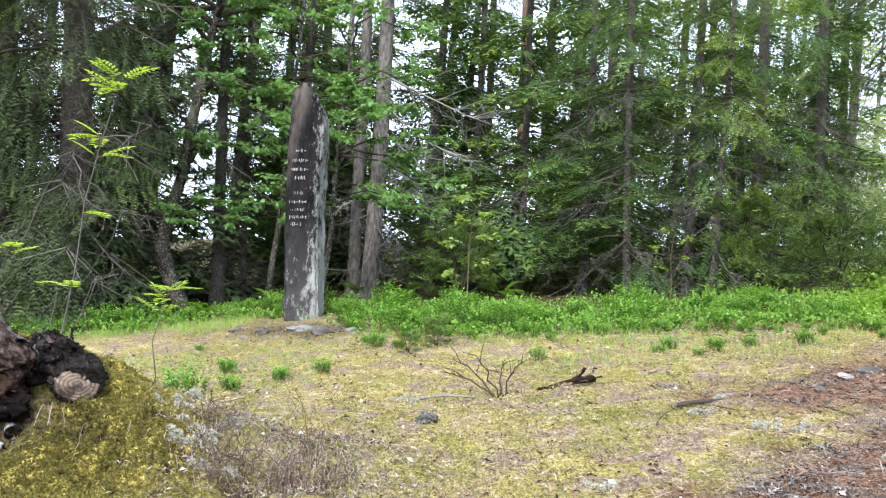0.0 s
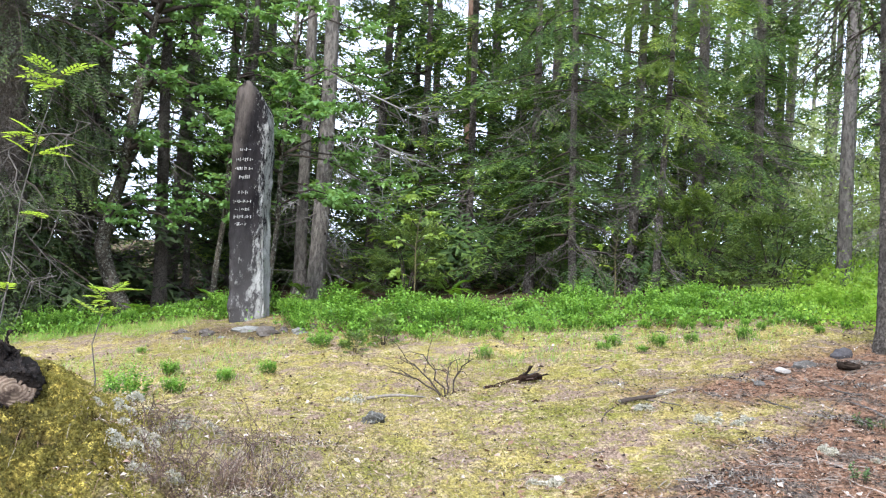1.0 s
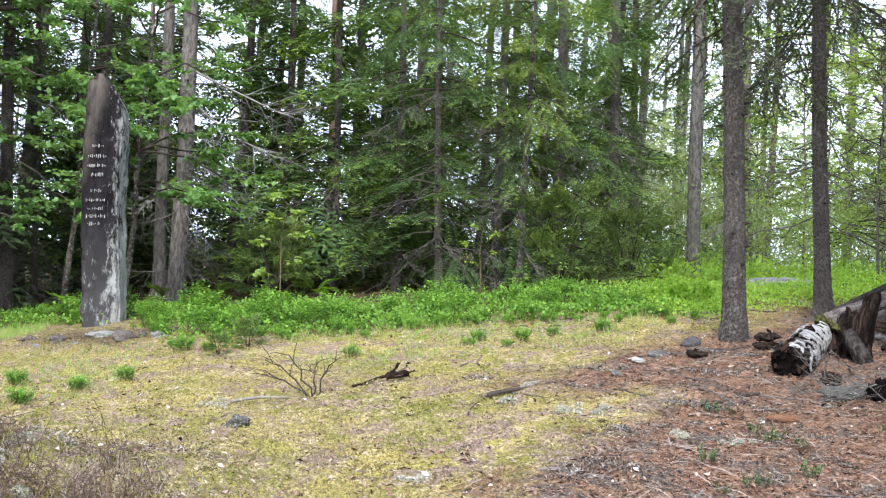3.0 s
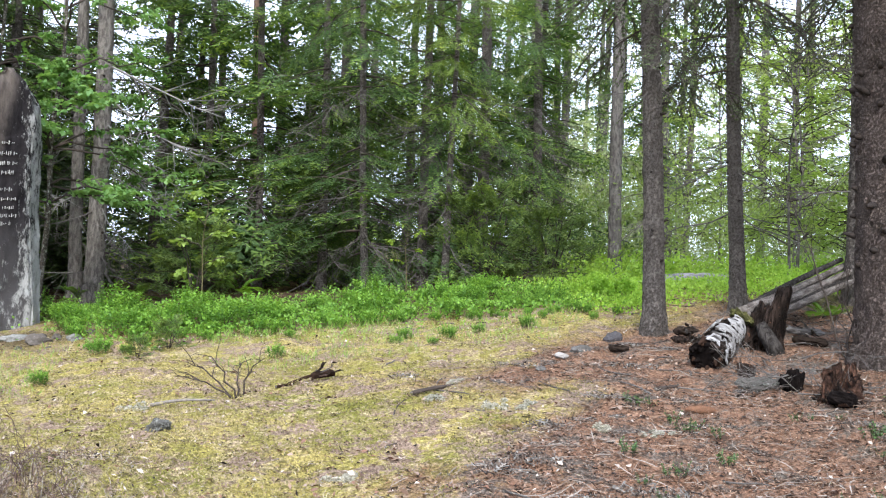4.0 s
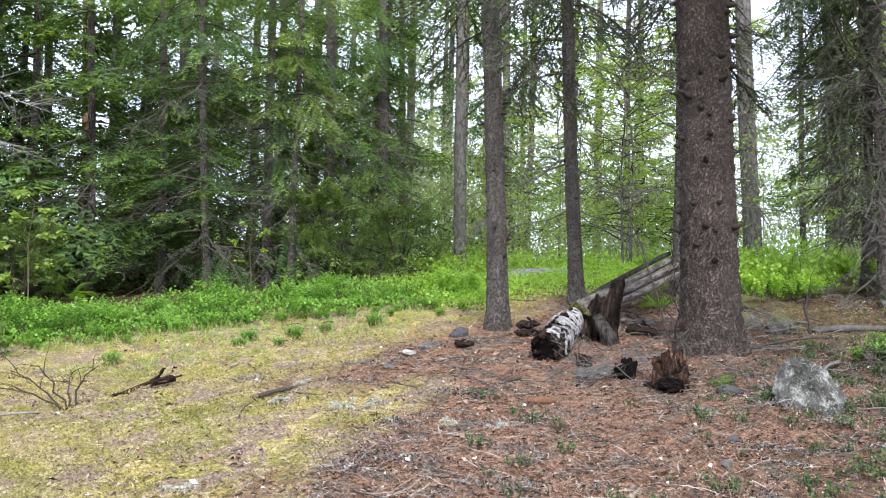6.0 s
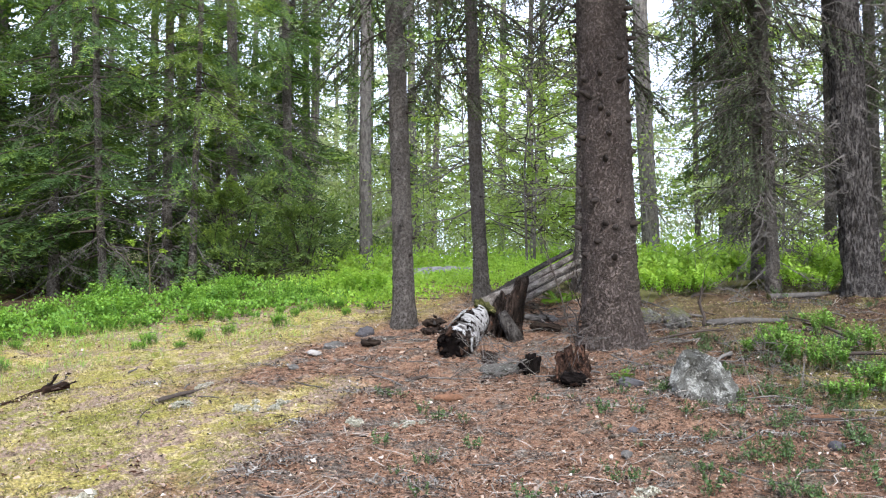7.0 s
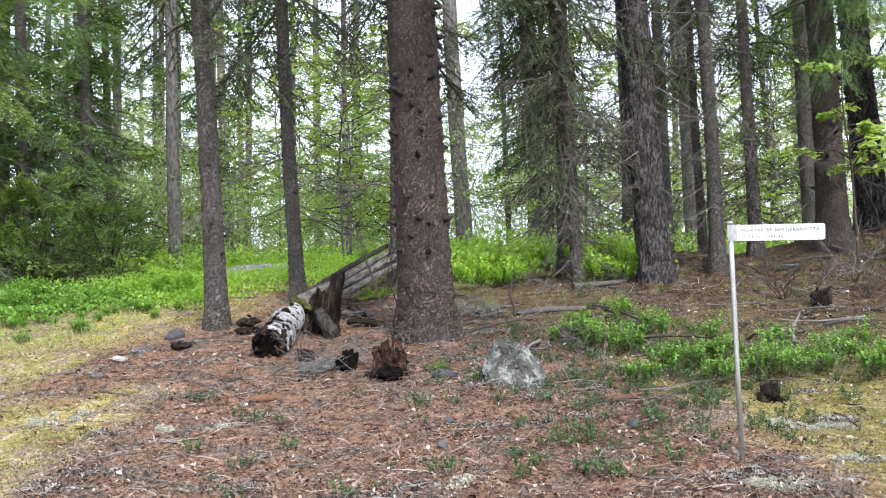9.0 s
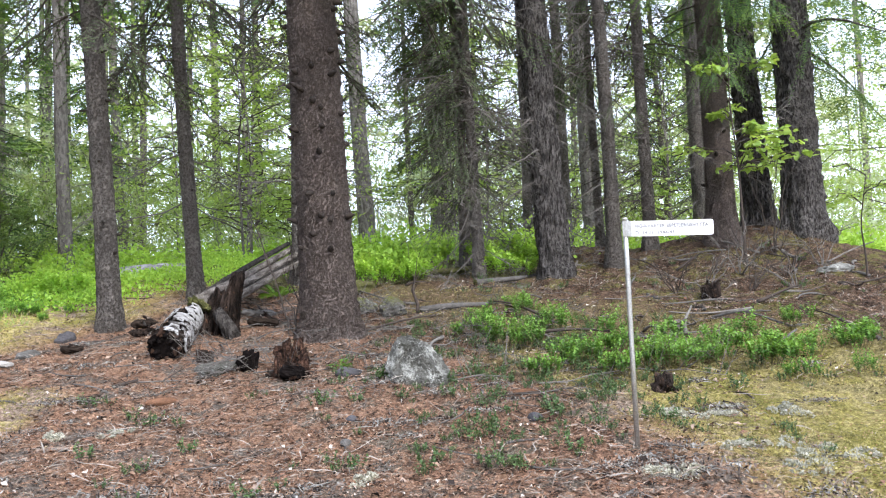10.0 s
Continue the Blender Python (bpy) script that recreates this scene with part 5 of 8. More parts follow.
def bush_at(ob, x, y, s):
    return pose(x, y, float(gz(x, y)) - 0.01, 0, 0, rb.uniform(0, 360)) @ Matrix.Scale(s, 4)


count = 0
while count < 200:
    x = rb.uniform(-6.2, 9.0)
    y = float(front(x)) + 2.0 * rb.uniform(0, 1) ** 1.4
    if math.hypot((x - 6.1) / 1.5, (y - 9.4) / 1.15) < 1:
        continue
    if math.hypot(x + 1.43, y - 9.9) < 0.55 or (x < -2.2 and y > float(front(x)) + 1.6):
        continue
    if min([9] + [abs(x - px) + abs(y - py) for px, py in placed]) < 0.17:
        continue
    placed.append((x, y))
    edge = sstep(y - float(front(x)), 0.0, 0.5)
    tall = 0.80 + 0.34 * float(lattice(np.array(x * 1.9), np.array(y * 1.9), 27))
    s = rb.uniform(0.8, 1.1) * (0.72 + 0.28 * float(edge)) * (0.75 if x < -2 else 1.0) * tall
    ob = bil[count % 4]
    m = bush_at(ob, x, y, s)
    if count < 4:
        ob.matrix_basis = m
    else:
        copy_thing(bright[count % 2] if x > 4.3 else ob, m)
    count += 1
# scattered on the right, among moss
hubs = [(radians(57.5), 6.2), (radians(60), 6.0), (radians(63.5), 6.2), (radians(66.5), 5.7), (radians(69), 6.2), (radians(71.5), 5.7), (radians(76.5), 6.4), (radians(56), 6.9)]
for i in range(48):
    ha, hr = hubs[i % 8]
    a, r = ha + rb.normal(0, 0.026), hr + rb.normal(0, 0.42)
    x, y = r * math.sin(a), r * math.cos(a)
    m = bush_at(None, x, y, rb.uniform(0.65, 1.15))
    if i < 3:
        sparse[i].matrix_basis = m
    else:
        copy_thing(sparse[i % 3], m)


def field(name, label, spots, seed, scale, mat=M_bilberry_sunlit, leaf=0.058):
    """Bilberry farther off, leaf by leaf in one sheet of growth."""
    rng = np.random.default_rng(seed)
    lv = []
    for x, y in spots:
        k = 27
        P = np.stack([x + rng.normal(0, 0.22, k), y + rng.normal(0, 0.22, k), np.zeros(k)], 1)
        P[:, 2] = gz(P[:, 0], P[:, 1]) + 0.36 * rng.uniform(0.1, 1, k) * scale * (1 + 0.45 * lattice(P[:, 0] * 2.2, P[:, 1] * 2.2, 46))
        D = rng.normal(0, 0.7, (k, 3)) + np.array([0, 0, 0.5])
        s = rng.uniform(0.8, 1.3, k)
        lv.append((*leaves(P, D, rng.normal(0, 0.6, (k, 3)) + np.array([0, 0, 1.0]), leaf * s, leaf * 0.7 * s), np.repeat(rng.uniform(0, 0.8, k), 4)))
    root = thing(name, 0, 0, label, "undergrowth", z=0.0)
    root["kind"] = "stuff"
    part("foliage", merge(lv), mat, root, smooth=False)


xs = rb.uniform(-6.2, 8.6, 1300)
ys = front(xs) + 0.18 + 2.1 * rb.uniform(0, 1, 1300) ** 1.2
infill = [(a, b) for a, b in zip(xs, ys) if math.hypot((a - 6.1) / 1.4, (b - 9.5) / 1.0) > 1 and math.hypot(a + 1.43, b - 9.9) > 0.6 and not (a < -2.2 and b > float(front(a)) + 1.6)]
field("bilberry_thicket", "dense low bright green bilberry growth under the spruces", [q for q in infill if q[0] <= 4.3], 62, 0.36, M_bilberry, 0.034)
low = [(x, y) for x, y in zip(rb.uniform(4.3, 7.4, 330), rb.uniform(7.8, 9.6, 330)) if y > front(x) - 0.5 and math.hypot((x - 6.3) / 1.1, (y - 9.75) / 0.5) > 1]
field("bilberry_low_patch", "thin low bilberry and grass before a pale outcrop", low, 64, 0.42, M_bilberry_sunlit, 0.034)
field("bilberry_sunlit_patch", "low yellow-green bilberry growth on the sunlit slope", [q for q in infill if q[0] > 4.3], 63, 0.40, M_bilberry_sunlit, 0.036)
for i in range(54):  # bright bushes on the open slope behind the thick spruce, sunlight in their leaf colour
    a, r = radians(rb.uniform(42, 58)), rb.uniform(9.0, 12.6)
    m = bush_at(None, r * math.sin(a), r * math.cos(a), rb.uniform(0.8, 1.15))
    if i < 2:
        bright[i].matrix_basis = m
    else:
        copy_thing(bright[i % 2], m)
az = np.radians(rb.uniform(26, 80, 1500))
rr = rb.uniform(9.6, 18, 1500)
keep = [(r * math.sin(a), r * math.cos(a)) for a, r in zip(az, rr) if math.hypot((r * math.sin(a) - 6.3) / 1.7, (r * math.cos(a) - 9.7) / 1.2) > 1 and ((a < radians(50) and r * math.cos(a) > front(r * math.sin(a)) + 1) or r > 12.2 or (radians(45) < a < radians(58) and r > 9.2))]
field("bilberry_field", "sunlit bright green bilberry field under open trees", keep, 61, 1.0)

# ---- stones, logs and stumps ----
M_stone = plain("lichened_grey_stone", (0.135, 0.128, 0.118), (0.065, 0.060, 0.055), 11, 0.95, 1.0, 55, c3=(0.32, 0.315, 0.285), spots=(0.56, 0.68), spot_scale=22)
M_stone_pale = plain("pale_stone", (0.245, 0.243, 0.22), (0.125, 0.122, 0.112), 11, 0.95, 0.9, 60, c3=(0.35, 0.345, 0.315), spots=(0.54, 0.66), spot_scale=20)
M_footing = plain("brown_grey_stone", (0.135, 0.118, 0.100), (0.060, 0.050, 0.042), 12, 0.95, 1.0, 50, c3=(0.25, 0.235, 0.21), spots=(0.57, 0.68), spot_scale=20)
M_slab = plain("dull_grey_wood", (0.135, 0.125, 0.115), (0.075, 0.068, 0.062), 10, 0.95, 0.8, 50)
M_slab_dark = bark("dull_split_wood", (0.105, 0.096, 0.088), (0.060, 0.053, 0.048), (0.018, 0.015, 0.013), 70, (1, 1, 0.15), (0.16, 0.15, 0.13), 1.2, (0.6, 0.7), 0.8)
M_stone_dark = plain("dark_flat_stone", (0.085, 0.08, 0.085), (0.05, 0.048, 0.05), 9, 0.85, 0.5, 70)
M_white = plain("pale_weathered_rock", (0.40, 0.375, 0.345), (0.25, 0.235, 0.215), 9, 0.9, 0.9, 50, c3=(0.38, 0.37, 0.35), spots=(0.54, 0.64))
M_rot = plain("rotten_red_wood", (0.055, 0.031, 0.021), (0.014, 0.010, 0.008), 13, 0.95, 1.0, 40, c3=(0.16, 0.088, 0.052), spots=(0.62, 0.72), spec=0.05)
def rock_mat(name, c1, c2, pale, dark, mossy=None):
    """Weathered rock: mottled body, crusts of pale lichen with broken edges, dark patches."""
    m, n, l, b = nodes_of(name)
    co = n.new("ShaderNodeTexCoord").outputs["Object"]
    body, crust = noise_node(n, l, 5.5, 6, 0.65, co), noise_node(n, l, 7.5, 9, 0.74, co)
    dots, stain = noise_node(n, l, 42, 5, 0.7, co), noise_node(n, l, 4.2, 7, 0.7, co)
    col = mix_col(n, l, ramp(n, l, body.outputs[0], 0.38, 0.62), c1, c2)
    col = mix_col(n, l, ramp(n, l, crust.outputs[0], 0.49, 0.56), col, [k * 0.62 for k in pale])
    col = mix_col(n, l, ramp(n, l, crust.outputs[0], 0.57, 0.62), col, pale)
    col = mix_col(n, l, ramp(n, l, stain.outputs[0], 0.51, 0.57), col, dark)
    col = mix_col(n, l, ramp(n, l, dots.outputs[0], 0.60, 0.66), col, [k * 0.85 for k in pale])
    if mossy:
        up = n.new("ShaderNodeSeparateXYZ")
        l.new(n.new("ShaderNodeNewGeometry").outputs["Normal"], up.inputs[0])
        lay = n.new("ShaderNodeMath")
        lay.operation = "MULTIPLY"
        l.new(ramp(n, l, up.outputs[2], 0.25, 0.75), lay.inputs[0])
        l.new(ramp(n, l, body.outputs[1], 0.38, 0.52), lay.inputs[1])
        col = mix_col(n, l, lay.outputs[0], col, mossy)
    fine = noise_node(n, l, 120, 4, 0.75, co)
    col = mix_col(n, l, 0.6, col, mix_col(n, l, ramp(n, l, fine.outputs[0], 0.32, 0.68), (0.4, 0.4, 0.4), (1.5, 1.5, 1.48)), "MULTIPLY")
    l.new(col, b.inputs["Base Color"])
    b.inputs["Roughness"].default_value, b.inputs["Specular IOR Level"].default_value = 0.95, 0.15
    bump(n, l, b, mix_col(n, l, 0.5, crust.outputs[0], fine.outputs[0]), 1.0, 0.03)
    return m


M_boulder = rock_mat("lichened_boulder", (0.125, 0.122, 0.108), (0.060, 0.058, 0.051), (0.42, 0.42, 0.385), (0.034, 0.033, 0.024))
M_moss_rock = rock_mat("moss_topped_rock", (0.105, 0.100, 0.092), (0.045, 0.042, 0.038), (0.30, 0.30, 0.28), (0.024, 0.022, 0.019), (0.105, 0.108, 0.030))
M_red_fibre = bark("rotten_red_fibre", (0.125, 0.064, 0.041), (0.058, 0.032, 0.023), (0.014, 0.009, 0.007), 70, (1, 1, 0.13), (0.25, 0.17, 0.12), 1.4, (0.60, 0.68), 0.9)
M_dark_fibre = bark("dark_rotten_fibre", (0.072, 0.050, 0.040), (0.034, 0.025, 0.021), (0.006, 0.005, 0.004), 70, (1, 1, 0.13), (0.16, 0.09, 0.055), 1.4, (0.58, 0.66), 0.9)
M_stump = plain("dark_brown_rotten_wood", (0.048, 0.035, 0.027), (0.013, 0.010, 0.008), 15, 0.95, 1.0, 45, c3=(0.15, 0.112, 0.082), spots=(0.60, 0.70), spec=0.05)
M_torn = bark("torn_pinkish_wood", (0.150, 0.105, 0.085), (0.070, 0.046, 0.038), (0.010, 0.007, 0.006), 60, (1, 0.12, 1), (0.26, 0.20, 0.17), 1.5, (0.58, 0.68), 0.9)
M_char = plain("blackened_wood", (0.004, 0.0033, 0.003), (0.013, 0.010, 0.009), 13, 0.95, 1.0, 55, c3=(0.07, 0.06, 0.052), spots=(0.64, 0.72), spot_scale=28, spec=0.03)
M_birch = plain("white_birch_bark", (0.44, 0.43, 0.42), (0.22, 0.21, 0.20), 12, 0.8, 0.9, 60, c3=(0.040, 0.034, 0.030), spots=(0.52, 0.58), spot_scale=6.5)
M_wood_old = plain("weathered_grey_wood", (0.30, 0.27, 0.235), (0.17, 0.15, 0.13), 8, 0.85, 0.5, 60, c3=(0.10, 0.085, 0.07), spots=(0.58, 0.64))
M_pole = bark("peeling_pole_bark", (0.33, 0.30, 0.27), (0.12, 0.10, 0.09), (0.04, 0.033, 0.028), 60, (1, 0.2, 1), (0.08, 0.06, 0.05), 0.9, (0.52, 0.60))
M_moss_clump = plain("green_brown_moss", (0.110, 0.108, 0.034), (0.050, 0.052, 0.020), 14, 1.0, 1.0, 90, c3=(0.165, 0.150, 0.055))
M_cone = plain("cone_scales", (0.25, 0.130, 0.075), (0.165, 0.085, 0.050), 40, 0.8, 0.4, 120)
M_steel = plain("galvanised_steel", (0.50, 0.49, 0.46), (0.42, 0.41, 0.39), 14, 0.42, 0.05, 120, metal=0.85)
M_plate = plain("white_sign_enamel", (0.80, 0.80, 0.80), (0.76, 0.76, 0.765), 5, 0.4, 0.0, 90)
M_grey_text = plain("grey_lettering", (0.20, 0.20, 0.215), (0.26, 0.26, 0.275), 20, 0.7, 0.0)


def rings_mat():
    m, n, l, b = nodes_of("sawn_end_grain")
    co = n.new("ShaderNodeTexCoord").outputs["Object"]
    w = n.new("ShaderNodeTexWave")
    w.wave_type, w.rings_direction = "RINGS", "Y"
    w.inputs["Scale"].default_value, w.inputs["Distortion"].default_value = 16, 5.0
    w.inputs["Detail"].default_value = 3
    l.new(co, w.inputs["Vector"])
    f = noise_node(n, l, 30, 6, 0.75, co)
    big = noise_node(n, l, 7, 5, 0.7, co)
    col = mix_col(n, l, w.outputs[1], (0.170, 0.125, 0.092), (0.340, 0.280, 0.225))
    col = mix_col(n, l, ramp(n, l, big.outputs[0], 0.48, 0.60), col, (0.040, 0.025, 0.018))
    col = mix_col(n, l, 0.85, col, mix_col(n, l, ramp(n, l, f.outputs[0], 0.3, 0.7), (0.35, 0.3, 0.28), (1.6, 1.5, 1.4)), "MULTIPLY")
    l.new(col, b.inputs["Base Color"])
    b.inputs["Roughness"].default_value = 0.9
    bump(n, l, b, f.outputs[0], 1.0, 0.02)
    return m


M_rings = rings_mat()


def stone(x, y, rx, ry, rz, seed, mat, label, rot=0.0, sink=0.0, amp=0.2, planes=6, cuts=4, name="stone", cat="stone"):
    bm = lump(rx, ry, rz, seed, amp, 1.7, cuts, 0.4, planes)
    me = bpy.data.meshes.new(name)
    bm.to_mesh(me)
    bm.free()
    for p in me.polygons:
        p.use_smooth = planes == 0
    me.materials.append(mat)
    ob = new(name, me)
    ob.location = (x, y, float(gz(x, y)) - sink)
    ob.rotation_euler = (0, 0, radians(rot))
    return tagged(ob, label, cat)


boulder = stone(4.13, 3.46, 0.215, 0.19, 0.235, 3, M_boulder, "angular grey boulder crusted with white lichen beside a spruce", 20, 0.09, 0.16, 9, 5, "boulder", "boulder")
for v in boulder.data.vertices:  # a peak over one shoulder, the other side sloping off
    u = v.co.x * 0.64 - v.co.y * 0.77
    v.co.z *= 1.30 - 1.9 * max(0.0, u + 0.10)
    v.co.x *= 1 + 0.45 * max(0.0, 0.3 - v.co.z)
    v.co.y *= 1 + 0.45 * max(0.0, 0.3 - v.co.z)
    q = v.co * 9
    v.co += v.normal * (0.022 * noise.fractal(q, 0.9, 2.1, 5) - 0.02 * max(0.0, 0.12 - abs(noise.noise(v.co * 5.2))) * 8)
stone(5.60, 5.36, 0.21, 0.15, 0.12, 8, M_moss_rock, "low dark rock topped with green moss behind a thick spruce", 70, 0.04, 0.22, 5, 5, "rock", "rock")
stone(5.68, 5.04, 0.16, 0.11, 0.115, 9, M_moss_rock, "dark grey stone with a pale face beside a mossy rock", 30, 0.03, 0.25, 5)
stone(3.66, 4.76, 0.17, 0.10, 0.085, 12, M_boulder, "pale lichen-covered stone sunk in the needle litter", -38, 0.03, 0.2, 7)
stone(3.97, 3.88, 0.105, 0.07, 0.045, 14, M_stone_dark, "flat dark stone lying in the litter", 10, 0.01, 0.1, 6)

stone(0.02, 5.40, 0.075, 0.055, 0.05, 21, M_boulder, "small white stone on yellow moss", 15, 0.02, 0.5, 3)
stone(3.10, 6.18, 0.09, 0.06, 0.05, 23, M_stone, "flattish grey stone in the litter", 0, 0.02)
stone(2.86, 6.02, 0.075, 0.05, 0.035, 24, M_white, "small white stone in the litter", 40, 0.01)
stone(3.62, 6.62, 0.09, 0.07, 0.07, 25, M_stone_dark, "dark lump of stone beside a spruce", 0, 0.02)

for i, (x, y, rx, ry, rz, rot) in enumerate(((-1.33, 9.22, 0.20, 0.12, 0.05, 5), (-1.12, 8.98, 0.13, 0.09, 0.07, 25), (-1.75, 9.1, 0.09, 0.07, 0.06, 60), (-0.80, 9.0, 0.08, 0.06, 0.06, 10), (-2.05, 9.3, 0.10, 0.07, 0.05, 10),
                                          (-0.98, 9.2, 0.07, 0.05, 0.05, 100), (-1.55, 8.92, 0.06, 0.05, 0.04, 30), (-1.25, 8.82, 0.05, 0.04, 0.035, 80), (-0.68, 9.25, 0.06, 0.05, 0.045, 45), (-1.9, 8.95, 0.05, 0.04, 0.03, 15), (-1.0, 8.78, 0.045, 0.04, 0.03, 60))):
    stone(x, y, rx, ry, rz, 231 + i, M_footing if i % 3 else M_stone_pale, "rough brown-grey stone in soil at the foot of the standing stone", rot, 0.025, 0.4, 4, 3)
outcrop = stone(6.3, 9.75, 1.0, 0.42, 0.19, 37, M_white, "long low pale rock outcrop among bilberries", -22, 0.10, 0.16, 5, 5, "rock_outcrop", "rock")
outcrop.rotation_euler = (radians(4), radians(-3), radians(-22))
for i, (x, y, r) in enumerate(((3.3, 3.2, 0.028), (3.05, 3.0, 0.030), (3.85, 2.45, 0.04), (2.55, 5.7, 0.035))):
    stone(x, y, r * 1.3, r, r * 0.8, 50 + i, M_stone if i % 2 else M_stone_dark, "small stone in the litter", i * 40, 0.005, 0.2, 4, 2)
stone(4.72, 2.14, 0.072, 0.06, 0.08, 61, M_dark_fibre, "crumbling dark lump of rotten wood in moss", 0, 0.02, 0.5, 0, 5, "wood_lump", "stump")



def log(name, p0, p1, r0, r1, shell, end, label, seed, rough=0.06, sides=22, rings=16, crook=0.02, cat="log"):
    """A log with uneven bark and a separate sawn or broken end at p0."""
    rng = np.random.default_rng(seed)
    p0, p1 = np.array(p0, float), np.array(p1, float)
    root = new(name)
    root.location = p0
    d = p1 - p0
    root.rotation_mode = "QUATERNION"
    root.rotation_quaternion = Vector(d).to_track_quat("Y", "Z")
    ln = float(np.linalg.norm(d))
    t = np.linspace(0, 1, rings)
    path = np.stack([crook * np.sin(t * 4 + seed), t * ln, crook * np.cos(t * 3 + seed) - crook * math.cos(seed)], 1)
    path[:, 0] -= path[0, 0]
    part("bark_shell", tube(path, r0 + (r1 - r0) * t, sides, rough, seed), shell, root)
    bm = bmesh.new()
    n = 26
    rngs = []
    for k, s in enumerate((0.0, 0.35, 0.65, 0.9, 0.955)):
        row = []
        for i in range(n if s else 1):
            a = 2 * math.pi * i / n
            w = 1 + 0.05 * math.sin(3 * a + seed) + rng.normal(0, 0.012)
            row.append(bm.verts.new((math.cos(a) * r0 * s * w, -0.012 + rng.normal(0, 0.003) + 0.006 * s, math.sin(a) * r0 * s * w)))
        rngs.append(row)
    for i in range(n):
        bm.faces.new((rngs[0][0], rngs[1][i], rngs[1][(i + 1) % n]))
        for k in range(1, 4):
            bm.faces.new((rngs[k][i], rngs[k + 1][i], rngs[k + 1][(i + 1) % n], rngs[k][(i + 1) % n]))
    bmesh.ops.recalc_face_normals(bm, faces=bm.faces)
    part("cut_end", bm, end, root, "weathered sawn end")
    return tagged(root, label, cat)


def on(x, y, h):
    return (x, y, float(gz(x, y)) + h)


M_char_bark = bark("dark_flaking_bark", (0.040, 0.032, 0.028), (0.014, 0.011, 0.010), (0.004, 0.0033, 0.003), 40, (1, 0.3, 1), (0.16, 0.145, 0.13), 1.2, (0.58, 0.66))
rk = np.random.default_rng(66)


def ragged(name, at, size, mat, label, seed, heading, pitch=0.0, strips=0, strip_mats=(), fibre=(21, 4, 21), amp=0.55):
    """A torn, half-rotten piece of log along its own y, with loose strips of bark."""
    root = new(name)
    root.location = at
    root.rotation_euler = (radians(pitch), 0, radians(heading))
    bm = bmesh.new()
    bmesh.ops.create_icosphere(bm, subdivisions=5, radius=1.0)
    off = Vector((seed * 1.7, seed * 0.9, seed * 2.3))
    for v in bm.verts:
        c = v.co.copy()
        body = max(0.25, 1 - abs(c.y) ** 6)
        q = Vector((c.x * size[0] * fibre[0], c.y * size[1] * fibre[1], c.z * size[2] * fibre[2]))
        k = 1 + amp * noise.fractal(q + off, 0.8, 2.1, 4) - amp * 0.6 * abs(noise.noise(q * 3.1 + off))
        rim = math.hypot(c.x, c.z) + 1e-6
        w = (1 - abs(c.y) ** 8) ** 0.5 / rim if abs(c.y) < 0.999 else 0
        w = min(w, 6.0)
        v.co = Vector((c.x * w * size[0] * k, c.y * size[1] * (1 + 0.25 * noise.noise(q * 2 + off)), c.z * w * size[2] * k))
    part("core", bm, mat, root)
    for i in range(strips):
        a, t0 = rk.uniform(-0.5, 3.6), rk.uniform(-0.95, 0.3) * size[1]
        w, l0 = rk.uniform(0.12, 0.45), rk.uniform(0.3, 0.9) * size[1]
        bm = bmesh.new()
        rows = []
        lift = rk.uniform(0.0, 0.07)
        for j in range(7):
            row = []
            for k in range(4):
                rr = 1.0 + 0.10 * rk.uniform(0, 1)
                al = a + (k - 1.5) * w / 3 * (1 - 0.5 * (j / 6) ** 2) + 0.06 * rk.normal()
                curl = lift * (j / 6) ** 2
                row.append(bm.verts.new((math.cos(al) * (size[0] * rr + curl), t0 + l0 * j / 6 + rk.normal(0, 0.008), math.sin(al) * (size[2] * rr + curl))))
            rows.append(row)
        for j in range(6):
            for k in range(3):
                bm.faces.new((rows[j][k], rows[j][k + 1], rows[j + 1][k + 1], rows[j + 1][k]))
        inner = [[bm.verts.new(Vector((v.co.x * 0.95, v.co.y, v.co.z * 0.95))) for v in row] for row in rows]
        for j in range(6):
            for k in range(3):
                bm.faces.new((inner[j][k], inner[j + 1][k], inner[j + 1][k + 1], inner[j][k + 1]))
            bm.faces.new((rows[j][0], rows[j + 1][0], inner[j + 1][0], inner[j][0]))
            bm.faces.new((rows[j][3], inner[j][3], inner[j + 1][3], rows[j + 1][3]))
        for k in range(3):
            bm.faces.new((rows[0][k], inner[0][k], inner[0][k + 1], rows[0][k + 1]))
            bm.faces.new((rows[6][k], rows[6][k + 1], inner[6][k + 1], inner[6][k]))
        bmesh.ops.recalc_face_normals(bm, faces=bm.faces)
        part("bark_strip", bm, strip_mats[i % len(strip_mats)], root)
    return tagged(root, label, "log")


M_burnt = bark("burnt_hollow_wood", (0.060, 0.046, 0.038), (0.018, 0.014, 0.012), (0.004, 0.003, 0.003), 60, (1, 0.14, 1), (0.20, 0.165, 0.14), 1.5, (0.60, 0.68), 0.9)
cut = log("cut_log", (-1.615, 4.09, 0.862), (-1.80, 4.42, 0.90), 0.108, 0.115, M_char_bark, M_rings, "dark-barked cut log with pale sawn end on mossy mound", 5, 0.10, 30, 14)
cut.scale = (1, 1, 0.76)
for i in range(26):
    a = i * 0.2417 + rk.normal(0, 0.05)
    p = np.array([math.cos(a) * 0.108, 0.05, math.sin(a) * 0.108])
    part("bark_flake", tube([p, p * [1.01, 0, 1.01] + [0, 0.0, 0], p * [1.0, 0, 1.0] + [0, -0.012 - 0.018 * rk.uniform(), 0]], [0.014, 0.013, 0.006], 5, 0.3, i), M_char_bark, cut)
